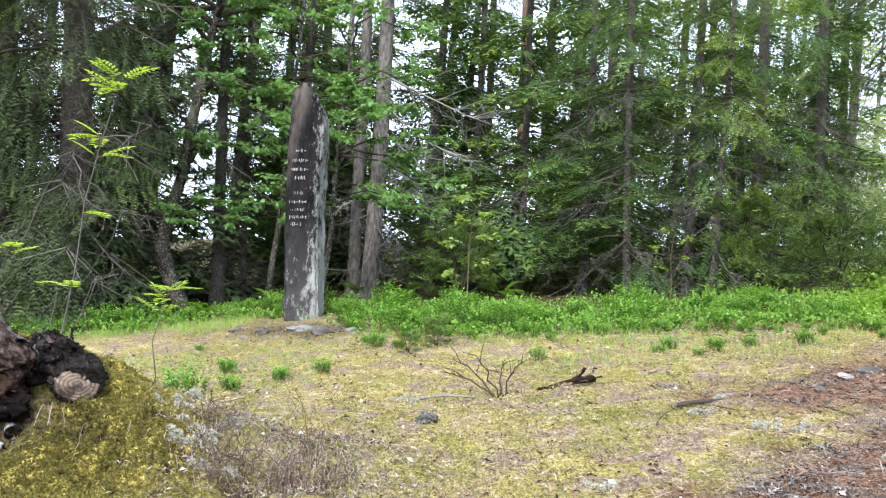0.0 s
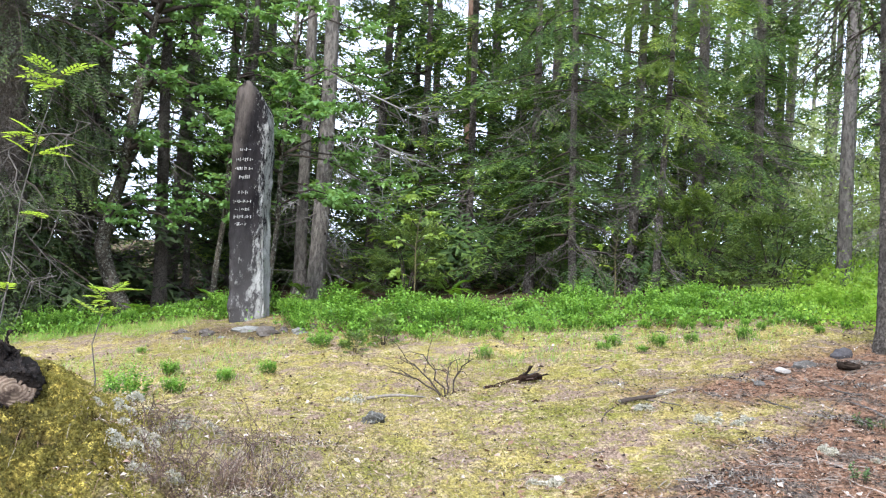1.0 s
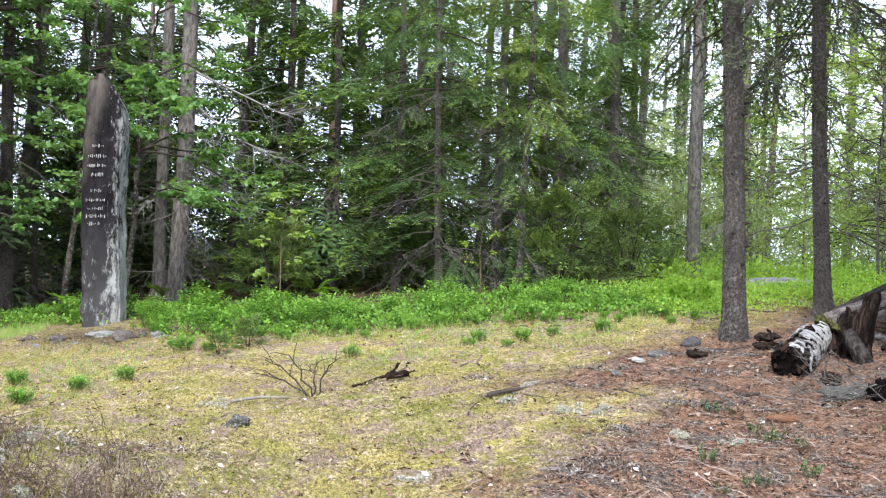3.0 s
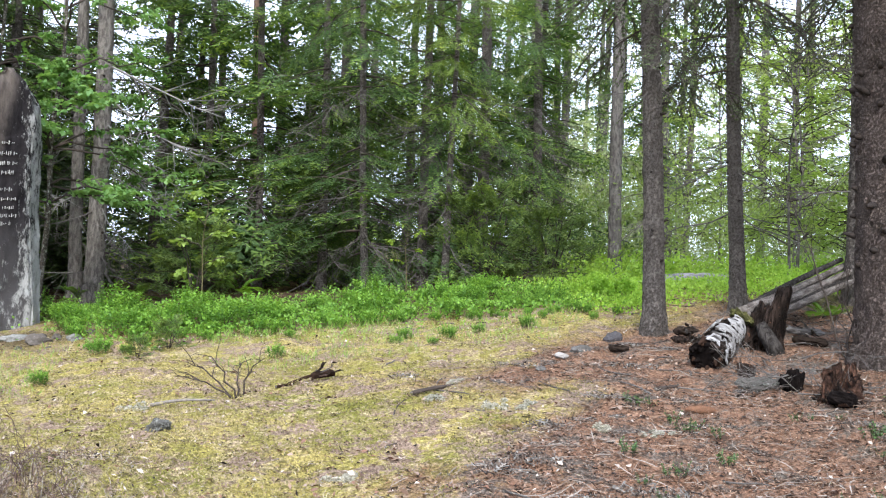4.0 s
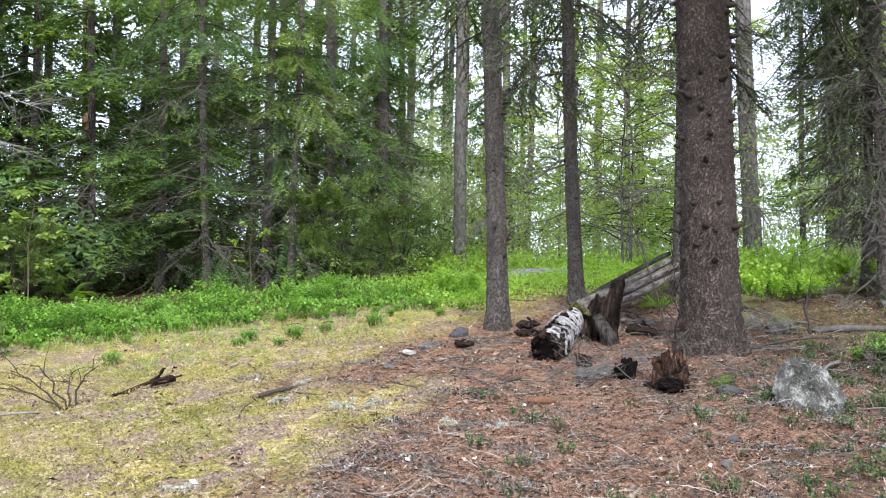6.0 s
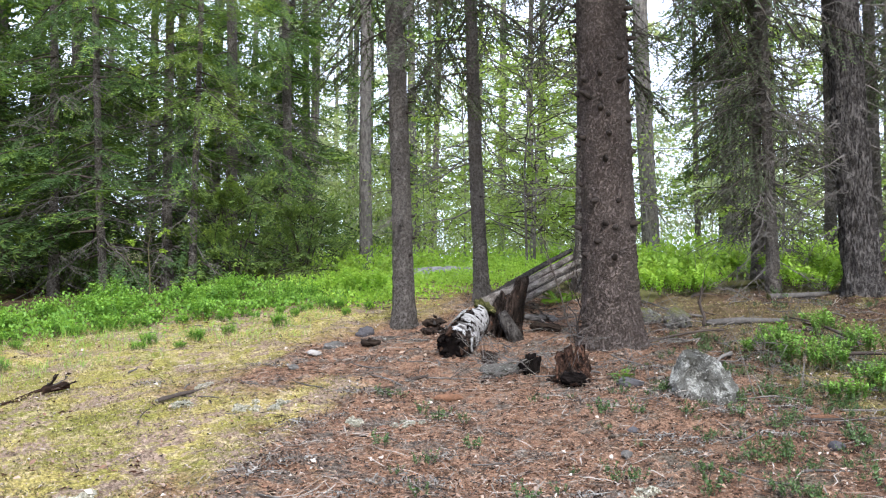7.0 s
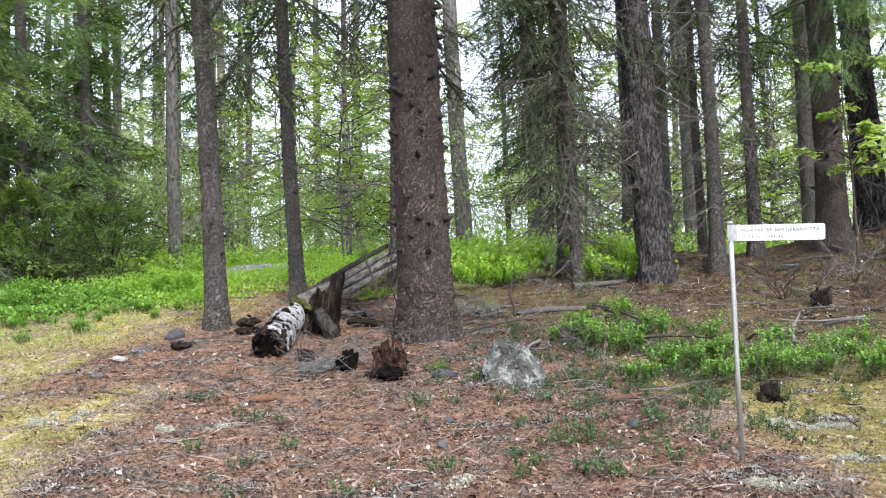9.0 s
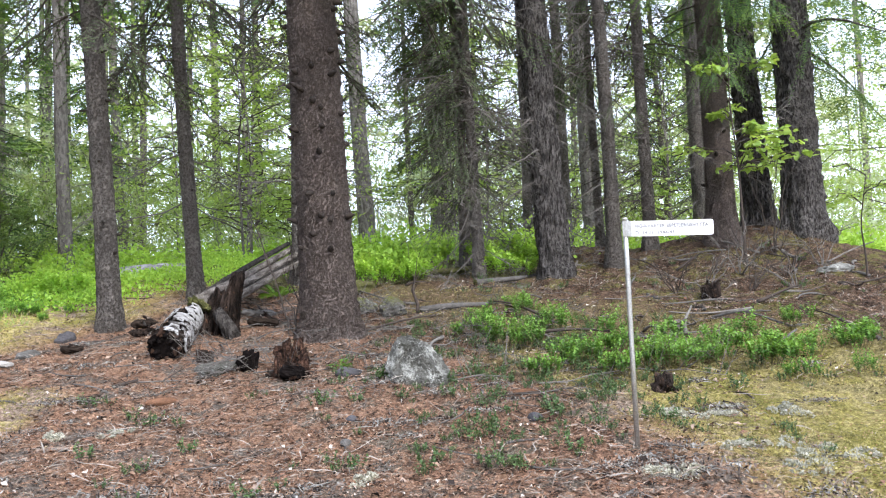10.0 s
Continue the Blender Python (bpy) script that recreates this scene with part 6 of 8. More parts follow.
ragged("charred_log", (-1.86, 4.42, 0.90), (0.155, 0.30, 0.125), M_burnt, "hollow charred black log with ragged top on a mossy mound", 7, 28, 4, 22, (M_burnt, M_char_bark, M_torn))
ragged("torn_log", (-2.10, 4.22, 0.98), (0.115, 0.34, 0.10), M_torn, "torn pinkish-brown rotten log above a mossy mound", 11, 48, 6, 34, (M_torn, M_char_bark, M_rot, M_slab))
ragged("torn_root", (-2.06, 4.10, 0.78), (0.10, 0.24, 0.10), M_rot, "twisted dark red-brown root wood under a torn log", 13, 62, -8, 26, (M_char_bark, M_torn, M_torn))
ragged("torn_root", (-1.98, 4.02, 0.74), (0.07, 0.22, 0.07), M_char, "dark root wood in the hollow under a log", 17, 70, -5, 8, (M_char_bark, M_torn))
ragged("torn_root", (-1.93, 4.14, 0.76), (0.06, 0.12, 0.06), M_char, "small dark knob of root wood on the mound", 15, 20, 10, 5, (M_char_bark, M_wood_old))
birch = log("birch_log", (3.57, 5.23, float(gz(3.57, 5.23)) + 0.078), (4.08, 5.64, float(gz(4.08, 5.64)) + 0.15), 0.122, 0.100, M_dark_fibre, M_char, "short rotten birch log, white bark peeling from its dark core", 7, 0.16, 26, 20, 0.02)
for s, (lo, hi, t0, t1) in enumerate(((-30, 95, 0.03, 0.60), (-42, 70, 0.52, 0.97), (98, 150, 0.35, 0.8))):
    bm = bmesh.new()
    rows = []
    na, nt = 16, 20
    for j in range(nt + 1):
        t = t0 + (t1 - t0) * j / nt
        a0, a1 = lo + 14 * noise.noise(Vector((t * 9, s, 0))), hi + 18 * noise.noise(Vector((t * 7, s + 5, 0)))
        row = []
        for k in range(na + 1):
            a = radians(a0 + (a1 - a0) * k / na)
            rr = (0.127 + (0.105 - 0.127) * t) * (1.03 + 0.06 * noise.noise(Vector((a * 2, t * 6, s)))) + 0.012 * max(0.0, 1 - k / 2.5)
            row.append(bm.verts.new((math.cos(a) * rr, t * 0.66 + 0.006 * noise.noise(Vector((a * 6, t * 20, 1))), math.sin(a) * rr)))
        rows.append(row)
    for j in range(nt):
        for k in range(na):
            if noise.noise(Vector((j * 0.42 + 3 * s, k * 0.35, 2.0))) < 0.22:
                bm.faces.new((rows[j][k], rows[j + 1][k], rows[j + 1][k + 1], rows[j][k + 1]))
    bmesh.ops.delete(bm, geom=[v for v in bm.verts if not v.link_faces], context="VERTS")
    bmesh.ops.solidify(bm, geom=bm.faces[:], thickness=0.004)
    part("bark_sheet", bm, M_birch, birch, "peeling white birch bark")
for i in range(22):
    a, k = rk.uniform(0, 6.283), rk.uniform(0.45, 1.05)
    p = np.array([math.cos(a) * 0.116 * k, 0.04, math.sin(a) * 0.116 * k])
    part("splinter", tube([p, p + [0, -0.05, 0], p * [1.05, 0, 1.05] + [0, -0.02 - 0.05 * rk.uniform(), 0] + rk.normal(0, 0.006, 3)], [0.020, 0.017, 0.004], 5, 0.3, i), M_rot if i % 3 == 0 else M_char, birch)
slab = thing("wood_slab", 4.19, 5.36, "grey weathered slab of wood leaning on a rotten stump", "wood")
bd = part("board", tube([(0.045, -0.03, -0.05), (0.02, 0.0, 0.08), (-0.02, 0.05, 0.18), (-0.05, 0.08, 0.25)], [0.085, 0.078, 0.062, 0.040], 5, 0.22, 4), M_slab_dark, slab, smooth=False)
bd.scale = (1, 0.55, 0.85)
for i, (a, b, r) in enumerate((((4.50, 6.10, 1.50), (6.62, 7.20, 2.075), 0.042), ((4.52, 6.03, 1.455), (6.66, 7.10, 2.00), 0.040), ((4.60, 5.98, 1.42), (6.72, 7.00, 1.93), 0.034), ((4.56, 6.20, 1.50), (6.50, 7.30, 2.06), 0.032), ((4.62, 6.12, 1.44), (6.62, 7.16, 1.95), 0.034))):
    log("leaning_pole", a, b, r, r * 0.75, M_pole if i < 3 else M_slab_dark, M_wood_old, "weathered pole leaning with others against a spruce", 20 + i, 0.05, 12, 14, 0.02, "pole")
log("fallen_branch", on(5.85, 4.85, 0.03), on(6.45, 4.45, 0.03), 0.030, 0.018, M_slab, M_slab, "dead branch lying in the litter", 31, 0.08, 10, 10, 0.03, "branch")
log("fallen_branch", on(7.0, 5.1, 0.04), on(8.0, 4.9, 0.05), 0.03, 0.02, M_slab, M_moss_clump, "mossy dead branch on the needle mound", 32, 0.08, 10, 10, 0.03, "branch")
log("fallen_branch", on(7.1, 5.9, 0.05), on(8.6, 5.3, 0.05), 0.035, 0.02, M_moss_clump, M_wood_old, "mossy dead branch on the needle mound", 33, 0.08, 10, 10, 0.03, "branch")
log("broken_stick", on(0.78, 6.22, 0.015), on(1.10, 6.42, 0.02), 0.009, 0.012, M_rot, M_wood_old, "dark broken stick on yellow moss", 34, 0.15, 8, 8, 0.02, "stick")
ragged("rotten_chunk", on(1.13, 6.40, 0.045), (0.036, 0.11, 0.030), M_rot, "short ragged chunk of brown rotten branch on moss", 35, -62, 8, 8, (M_stump, M_torn, M_slab))
log("broken_stick", on(-0.05, 6.0, 0.01), on(0.35, 6.05, 0.01), 0.012, 0.006, M_wood_old, M_wood_old, "thin weathered stick on yellow moss", 36, 0.1, 8, 8, 0.02, "stick")
log("broken_stick", on(1.55, 5.45, 0.012), on(1.90, 5.55, 0.012), 0.015, 0.01, M_darktwig, M_wood_old, "dark broken stick on yellow moss", 37, 0.15, 8, 8, 0.02, "stick")
log("broken_stick", on(3.02, 4.95, 0.012), on(3.40, 5.08, 0.014), 0.013, 0.01, M_darktwig, M_wood_old, "dark stick in the needle litter", 38, 0.15, 8, 8, 0.02, "stick")
rs = np.random.default_rng(12)
for i in range(90):
    r, az = rs.uniform(3.5, 9.8), radians(rs.uniform(14, 74))
    x, y, a, ln = r * math.sin(az), r * math.cos(az), rs.uniform(0, 6.283), rs.uniform(0.10, 0.38)
    x1, y1 = x + math.cos(a) * ln, y + math.sin(a) * ln
    log("fallen_stick", on(x, y, 0.008), on(x1, y1, 0.010), rs.uniform(0.004, 0.009), 0.003, M_slab if i % 3 else M_darktwig, M_wood_old, "thin dry stick in the litter", 200 + i, 0.12, 6, 7, 0.012, "stick")


for i in range(70):
    r, az = rs.uniform(6.2, 10.6), radians(rs.uniform(45, 79))
    x, y, a, ln = r * math.sin(az), r * math.cos(az), rs.uniform(0, 6.283), rs.uniform(0.2, 0.75)
    x1, y1 = x + math.cos(a) * ln, y + math.sin(a) * ln
    log("dead_branch", on(x, y, 0.015), on(x1, y1, 0.02 + 0.08 * rs.uniform()), rs.uniform(0.007, 0.018), 0.005, (M_slab, M_darktwig, M_drytwig)[i % 3], M_slab, "dead branch on the needle mound", 400 + i, 0.14, 6, 9, 0.03, "branch")


for i in range(120):
    if i > 63:
        r, az = rs.uniform(5.6, 8.2), radians(rs.uniform(32, 54))
    elif i < 40:
        r, az = rs.uniform(6.6, 10.4), radians(rs.uniform(49, 79))
    else:
        r, az = rs.normal(5.9, 0.6), radians(rs.normal(56, 5))
    x, y = r * math.sin(az), r * math.cos(az)
    k = rs.uniform(0.35, 0.8)
    ob = tagged(new("fallen_twig", DEAD[i % 8]), "dry forked twig fallen on the forest floor", "twig", "fallen twigs", "stuff")
    ob.matrix_basis = Matrix.LocRotScale((x, y, float(gz(x, y)) + 0.03), Euler((rs.uniform(0, 6.28), radians(rs.uniform(-3, 8)), rs.uniform(0, 6.283))), (k, k, k))


# rotten stumps: a hollow shell of upright fibre with a torn rim, crumbling round its foot
def stump(name, x, y, r, h, mat, inner, label, seed, jag=0.5, lean=(0, 0), peak=0.0, moss=None, crumbs=10, rough=0.30):
    rng = np.random.default_rng(seed)
    root = thing(name, x, y, label, "stump")
    na, nz = 72, 16
    a = np.linspace(0, 2 * np.pi, na, endpoint=False)
    ca, sa = np.cos(a), np.sin(a)
    rim = 1 - jag * (0.5 - 0.5 * np.cos(a - peak)) * 0.8
    rim = h * np.clip(rim + jag * 0.38 * lattice(ca * 4 + 9, sa * 4, seed) + jag * 0.22 * lattice(ca * 13 + 5, sa * 13, seed + 1), 0.12, 1.15)
    V, Fc = [], []
    for side, thick in ((0, 1.0), (1, 0.66)):
        for j in range(nz):
            t = j / (nz - 1)
            z = -0.05 + (rim + 0.05) * t
            fib = rough * (0.6 * lattice(ca * 5 + 3, sa * 5 + 0.5 * t, seed + 2) + 0.45 * lattice(ca * 14, sa * 14 + 0.8 * t, seed + 3) + 0.25 * lattice(ca * 9 + 4 * t, sa * 9 + 7 * t, seed + 4))
            rr = r * (1.18 - 0.28 * min(1, 2.2 * t) + 0.05 * t) * thick * (1 + fib)
            V.append(np.stack([ca * rr + lean[0] * z, sa * rr + lean[1] * z, z - (0.012 * side)], 1))
    k = np.arange(na)
    kn = (k + 1) % na
    for side in (0, 1):
        for j in range(nz - 1):
            o = (side * nz + j) * na
            q = np.stack([o + k, o + kn, o + na + kn, o + na + k], 1)
            Fc.append(q if side == 0 else q[:, ::-1])
    o, p = (nz - 1) * na, (2 * nz - 1) * na
    Fc.append(np.stack([o + k, o + kn, p + kn, p + k], 1))
    part("shell", (np.concatenate(V), np.concatenate(Fc)), mat, root)
    bm = lump(r * 0.80, r * 0.78, h * 0.30, seed + 9, 0.5, 2.6, 4, 0.3)
    part("core", bm, inner, root, "crumbled rotten heart")
    for i in range(crumbs):  # slivers and crumbs at the foot
        b, q = rng.uniform(0, 6.283), rng.uniform(0.95, 1.5)
        c = np.array([math.cos(b) * r * q, math.sin(b) * r * q, rng.uniform(0.0, 0.02)])
        d = np.array([math.cos(b + rng.normal(0, 1.2)), math.sin(b + rng.normal(0, 1.2)), rng.uniform(-0.1, 0.9)]) * r * rng.uniform(0.25, 0.7)
        w = r * rng.uniform(0.07, 0.17)
        part("splinter", tube([c - d * 0.4, c, c + d * 0.6], [w * 0.5, w, w * 0.2], 5, 0.3, seed + i), mat if i % 3 else inner, root)
    if moss:
        bm = lump(r * 0.75, r * 0.6, h * 0.14, seed + 50, 0.5, 3.0, 5, 0.3)
        for v in bm.verts:
            v.co += Vector((moss[1], moss[2], moss[3] - 0.6 * v.co.x))
        part("moss_cap", bm, moss[0], root, "cushion of green moss")
    return root


stump("rotten_stump", 4.25, 5.58, 0.130, 0.39, M_dark_fibre, M_red_fibre, "tall broken dark stump with red-brown heart and mossy shoulder", 71, 0.80, (0.20, -0.10), -0.4, (M_moss_clump, -0.09, 0.03, 0.15), 14, 0.5)
stump("small_stump", 3.765, 4.615, 0.070, 0.115, M_char, M_stump, "small charred stump beside a pale stone", 374, 0.5, (0.15, 0.0), 0.6, None, 6, 0.3)
stump("small_stump", 3.74, 5.02, 0.058, 0.075, M_dark_fibre, M_stump, "small dark broken stub in the needle litter", 375, 0.35, (0, 0), 2.0, None, 4, 0.22)
stump("rotten_stump", 3.81, 4.25, 0.092, 0.195, M_red_fibre, M_dark_fibre, "crumbling red-brown rotten stump in needle litter", 73, 0.85, (0.45, 0.35), 0.9, None, 26, 0.55)
ragged("rotten_chunk", on(3.73, 4.13, 0.045), (0.050, 0.075, 0.048), M_char, "dark lump of rotten wood broken off a red-brown stump", 76, 40, 10, 6, (M_dark_fibre, M_red_fibre))
stump("small_stump", 7.55, 2.95, 0.08, 0.16, M_dark_fibre, M_char, "dark broken stump at the foot of the mound", 75, 0.5)
for i, (x, y, hd, ln) in enumerate(((3.92, 5.98, 70, 0.26), (4.05, 6.20, 110, 0.30), (4.42, 5.70, 150, 0.22), (3.86, 5.72, 20, 0.16), (4.62, 5.45, 35, 0.24), (5.35, 5.42, 60, 0.22), (5.25, 5.05, 130, 0.2), (3.35, 6.05, 80, 0.16), (4.9, 5.85, 75, 0.3))):
    ragged("rotten_chunk", on(x, y, 0.03), (0.034 + 0.006 * (i % 3), ln / 2, 0.032), (M_dark_fibre, M_stump, M_slab)[i % 3], "piece of dark rotten wood lying in the litter", 140 + i, hd, 4, 5, (M_slab, M_dark_fibre))
stone(4.78, 6.15, 0.22, 0.13, 0.12, 81, M_moss_clump, "cushion of green moss on a buried log", 30, 0.03, 0.5, 0, 5, "moss_cushion", "moss")


stone(6.35, 6.2, 0.30, 0.16, 0.10, 84, M_moss_clump, "cushion of yellow-green moss in bilberries", -20, 0.02, 0.25, 0, 4, "moss_cushion", "moss")

# birch bark curl on the mound
bm = bmesh.new()
rowz = []
for j in range(7):
    rowz.append([bm.verts.new((0.055 * (1 - 0.02 * i) * math.cos(i * 0.33), -0.05 + 0.018 * j, 0.055 * (1 - 0.02 * i) * math.sin(i * 0.33))) for i in range(24)])
for j in range(6):
    for i in range(23):
        bm.faces.new((rowz[j][i], rowz[j][i + 1], rowz[j + 1][i + 1], rowz[j + 1][i]))
bmesh.ops.solidify(bm, geom=bm.faces[:], thickness=0.004)
me = bpy.data.meshes.new("bark_curl")
bm.to_mesh(me)
bm.free()
me.materials.append(M_birch)
curl = tagged(new("bark_curl", me), "rolled curl of white birch bark on moss", "bark")
curl.scale = (0.75, 0.75, 0.75)
curl.location, curl.rotation_euler = (-1.83, 3.96, float(gz(-1.83, 3.96)) + 0.045), (0.2, 0, radians(25))
for i, (x, y, a) in enumerate(((-1.78, 3.92, 40), (-1.9, 4.02, 10))):
    c = copy_thing(curl, pose(x - 0.09, y, float(gz(x - 0.09, y)) + 0.03, 20, 10, a + 60) @ Matrix.Scale(0.6, 4))


# spruce cones: spiral of overlapping scales
def cone(x, y, ln, r, rot, label):
    root = thing("spruce_cone", x, y, label, "cone", "fallen spruce cones")
    root.location.z += r * 0.8
    root.rotation_euler = (0, 0, radians(rot))
    core = part("core", tube([(t * ln - ln / 2, 0, 0) for t in np.linspace(0, 1, 9)], [r * 0.75 * math.sin(math.pi * (0.08 + 0.86 * t)) ** 0.5 for t in np.linspace(0, 1, 9)], 10, 0.05, 3), M_cone, root)
    k = 120
    t = (np.arange(k) + 0.5) / k
    a = np.arange(k) * 2.39996
    rad = r * np.sin(np.pi * (0.06 + 0.88 * t)) ** 0.5
    out = np.stack([np.zeros(k), np.cos(a), np.sin(a)], 1)
    P = np.stack([t * ln - ln / 2, rad * 0.7 * np.cos(a), rad * 0.7 * np.sin(a)], 1)
    D = out * 0.55 + np.array([1.0, 0, 0])
    part("scale_coat", leaves(P, D, out, np.full(k, r * 1.0), np.full(k, r * 0.75), 0.1), M_cone, root, smooth=False)["kind"] = "stuff"


cone(2.98, 4.42, 0.155, 0.024, -24, "reddish-brown fallen spruce cone in needle litter")
cone(4.20, 2.74, 0.125, 0.022, -62, "pale brown fallen spruce cone beside lingonberry")


# ---- sign on its post ----
def sign():
    x, y = 3.70, 1.81
    base = float(gz(x, y))
    root = thing("sign_post", x, y, "white plate with small grey writing on a slim steel post", "sign")
    part("post", tube([(0, 0, -0.2), (0, 0, 0.4), (0.003, 0, 0.8), (0.005, 0, 1.72 - base)], [0.0115] * 4, 16, 0.0, 0), M_steel, root, "slim galvanised tube")
    d = Vector((3.865, 1.445, 1.660)) - Vector((3.705, 1.80, 1.675))
    ln = 0.385
    ang = math.atan2(d.y, d.x)
    tilt = math.asin(d.z / d.length)
    h, t = 0.069, 0.0025
    bm = bmesh.new()
    rad = 0.010
    pts = []
    for cx, cz, a0 in ((ln - rad, h / 2 - rad, 0), (rad, h / 2 - rad, 90), (rad, -h / 2 + rad, 180), (ln - rad, -h / 2 + rad, 270)):
        pts += [(cx + rad * math.cos(radians(a0 + k * 18)), -t, cz + rad * math.sin(radians(a0 + k * 18))) for k in range(6)]
    f = bm.faces.new([bm.verts.new(p) for p in pts])
    ex = bmesh.ops.extrude_face_region(bm, geom=[f])
    for v in ex["geom"]:
        if isinstance(v, bmesh.types.BMVert):
            v.co.y += 2 * t
    bmesh.ops.recalc_face_normals(bm, faces=bm.faces)
    pl = part("plate", bm, M_plate, root, smooth=False)
    pl.location = (0.005, 0, 1.676 - base)
    pl.rotation_euler = (0, -tilt, ang)
    for text, zc in (("HQ-KVARTER ESPETJERNSHYTTA", 0.009), ("D. 14.23  1944/45", -0.021)):
        cu = bpy.data.curves.new("lettering", "FONT")
        cu.body, cu.size, cu.extrude = text, 0.0215, 0.0004
        cu.space_character, cu.offset = 1.12, 0.00045
        tmp = new("lettering", cu)
        bpy.context.view_layer.update()
        me = bpy.data.meshes.new_from_object(tmp.evaluated_get(bpy.context.evaluated_depsgraph_get()))
        bpy.data.objects.remove(tmp)
        me.materials.append(M_grey_text)
        ob = new("lettering", me)
        ob.parent = pl
        ob.rotation_euler = (radians(90), 0, 0)
        w = max(v.co.x for v in me.vertices)
        k = 0.318 / w if zc > 0 else 0.318 / w * 0.54
        ob.scale = (k, 1, 1)
        ob.location = (0.045, -t - 0.0012, zc - 0.004)
        tagged(ob, "line of small grey capital letters")
    # clamp that holds the plate
    bm = bmesh.new()
    for cx in (-0.014, 0.014):
        bmesh.ops.create_cube(bm, size=1.0, matrix=Matrix.LocRotScale((cx, 0, 1.676 - base), Euler((0, 0, ang)), (0.006, 0.034, 0.07)))
    bmesh.ops.create_cube(bm, size=1.0, matrix=Matrix.LocRotScale((0, -0.015, 1.676 - base), Euler((0, 0, ang)), (0.032, 0.005, 0.07)))
    part("clamp", bm, M_steel, root, "grey steel clamp", smooth=False)
    part("cap", tube([(0.005, 0, 1.715 - base), (0.005, 0, 1.728 - base)], [0.0135, 0.012], 14), M_steel, root)


sign()


# ---- dry twig bush ----
def dry_bush(x, y, seed, arms, label, name="dry_bush", mat=None, thick=0.011):
    rng = np.random.default_rng(seed)
    root = thing(name, x, y, label, "bush")
    for ex, ey, ez in arms:
        b = bend((0, 0, -0.03), (ex, ey, ez), 0.05, 7, 0.015, rng)
        g = [tube(b, np.linspace(thick, thick * 0.3, 7), 6, 0.1, seed)]
        for _ in range(5):
            s = rng.uniform(0.35, 0.95)
            q = np.array([np.interp(s, np.linspace(0, 1, 7), b[:, k]) for k in range(3)])
            e = q + np.array([ex, ey, ez]) * rng.uniform(0.15, 0.4) + rng.normal(0, 0.07, 3)
            g.append(tube(bend(q, e, 0.01, 4, 0.008, rng), np.linspace(thick * 0.4, 0.0015, 4), 4, cap=False))
        part("branch", merge(g), mat or M_darktwig, root)
    return root


M_heather = plain("dry_heather_stems", (0.16, 0.105, 0.085), (0.085, 0.060, 0.052), 25, 0.9, 0.3)
dry_bush(0.50, 6.10, 91, [(-0.34, 0.05, 0.23), (-0.20, 0.0, 0.27), (0.02, 0.08, 0.22), (0.17, -0.02, 0.27), (-0.42, -0.04, 0.14)], "dry dark leafless twig bush on yellow moss", thick=0.0075)
for hx, hy, hs in ((-0.80, 4.05, 95), (-0.55, 4.2, 96), (-0.98, 4.2, 97), (-0.62, 3.95, 98), (-0.42, 4.05, 105), (-0.9, 3.9, 108)):
    dry_bush(hx, hy, hs, [(0.10 * math.cos(q), 0.10 * math.sin(q), 0.10 + 0.03 * (q % 2)) for q in range(7)], "low dry reddish-grey heather on the mound", "dry_heather", M_heather, 0.0024)
dry_bush(4.55, 4.98, 92, [(-0.30, 0.25, 1.10), (0.05, 0.1, 0.75), (-0.12, 0.0, 0.55)], "thin dark bare sapling stems beside a thick spruce", "bare_sapling", thick=0.007)
dry_bush(5.74, 4.82, 93, [(0.015, 0.0, 0.33)], "dark upright dead stick in the litter", "upright_stick", thick=0.016)
dry_bush(9.2, 2.9, 94, [(-0.3, 0.1, 0.7), (0.2, -0.1, 0.8), (0.35, 0.1, 0.6), (-0.1, -0.1, 0.9)], "bare dark twigs on the needle mound", thick=0.008)


for i, (x, y, h) in enumerate(((8.0, 2.75, 0.35), (8.3, 2.95, 0.45), (8.55, 2.6, 0.42), (7.85, 3.1, 0.30), (8.7, 3.0, 0.5), (8.15, 2.4, 0.3), (7.6, 3.3, 0.3), (9.0, 2.4, 0.4))):
    g = np.random.default_rng(1200 + i)
    dry_bush(x, y, 1100 + i, [(g.normal(0, 0.28), g.normal(0, 0.28), h * g.uniform(0.5, 1.1)) for _ in range(6)], "bare brown twigs tangled on the needle mound", "dry_bush", M_drytwig if i % 2 else M_darktwig, 0.006)
stone(8.87, 2.24, 0.20, 0.09, 0.07, 88, M_stone_pale, "pale weathered stone on the needle mound", -30, 0.02, 0.3, 5)


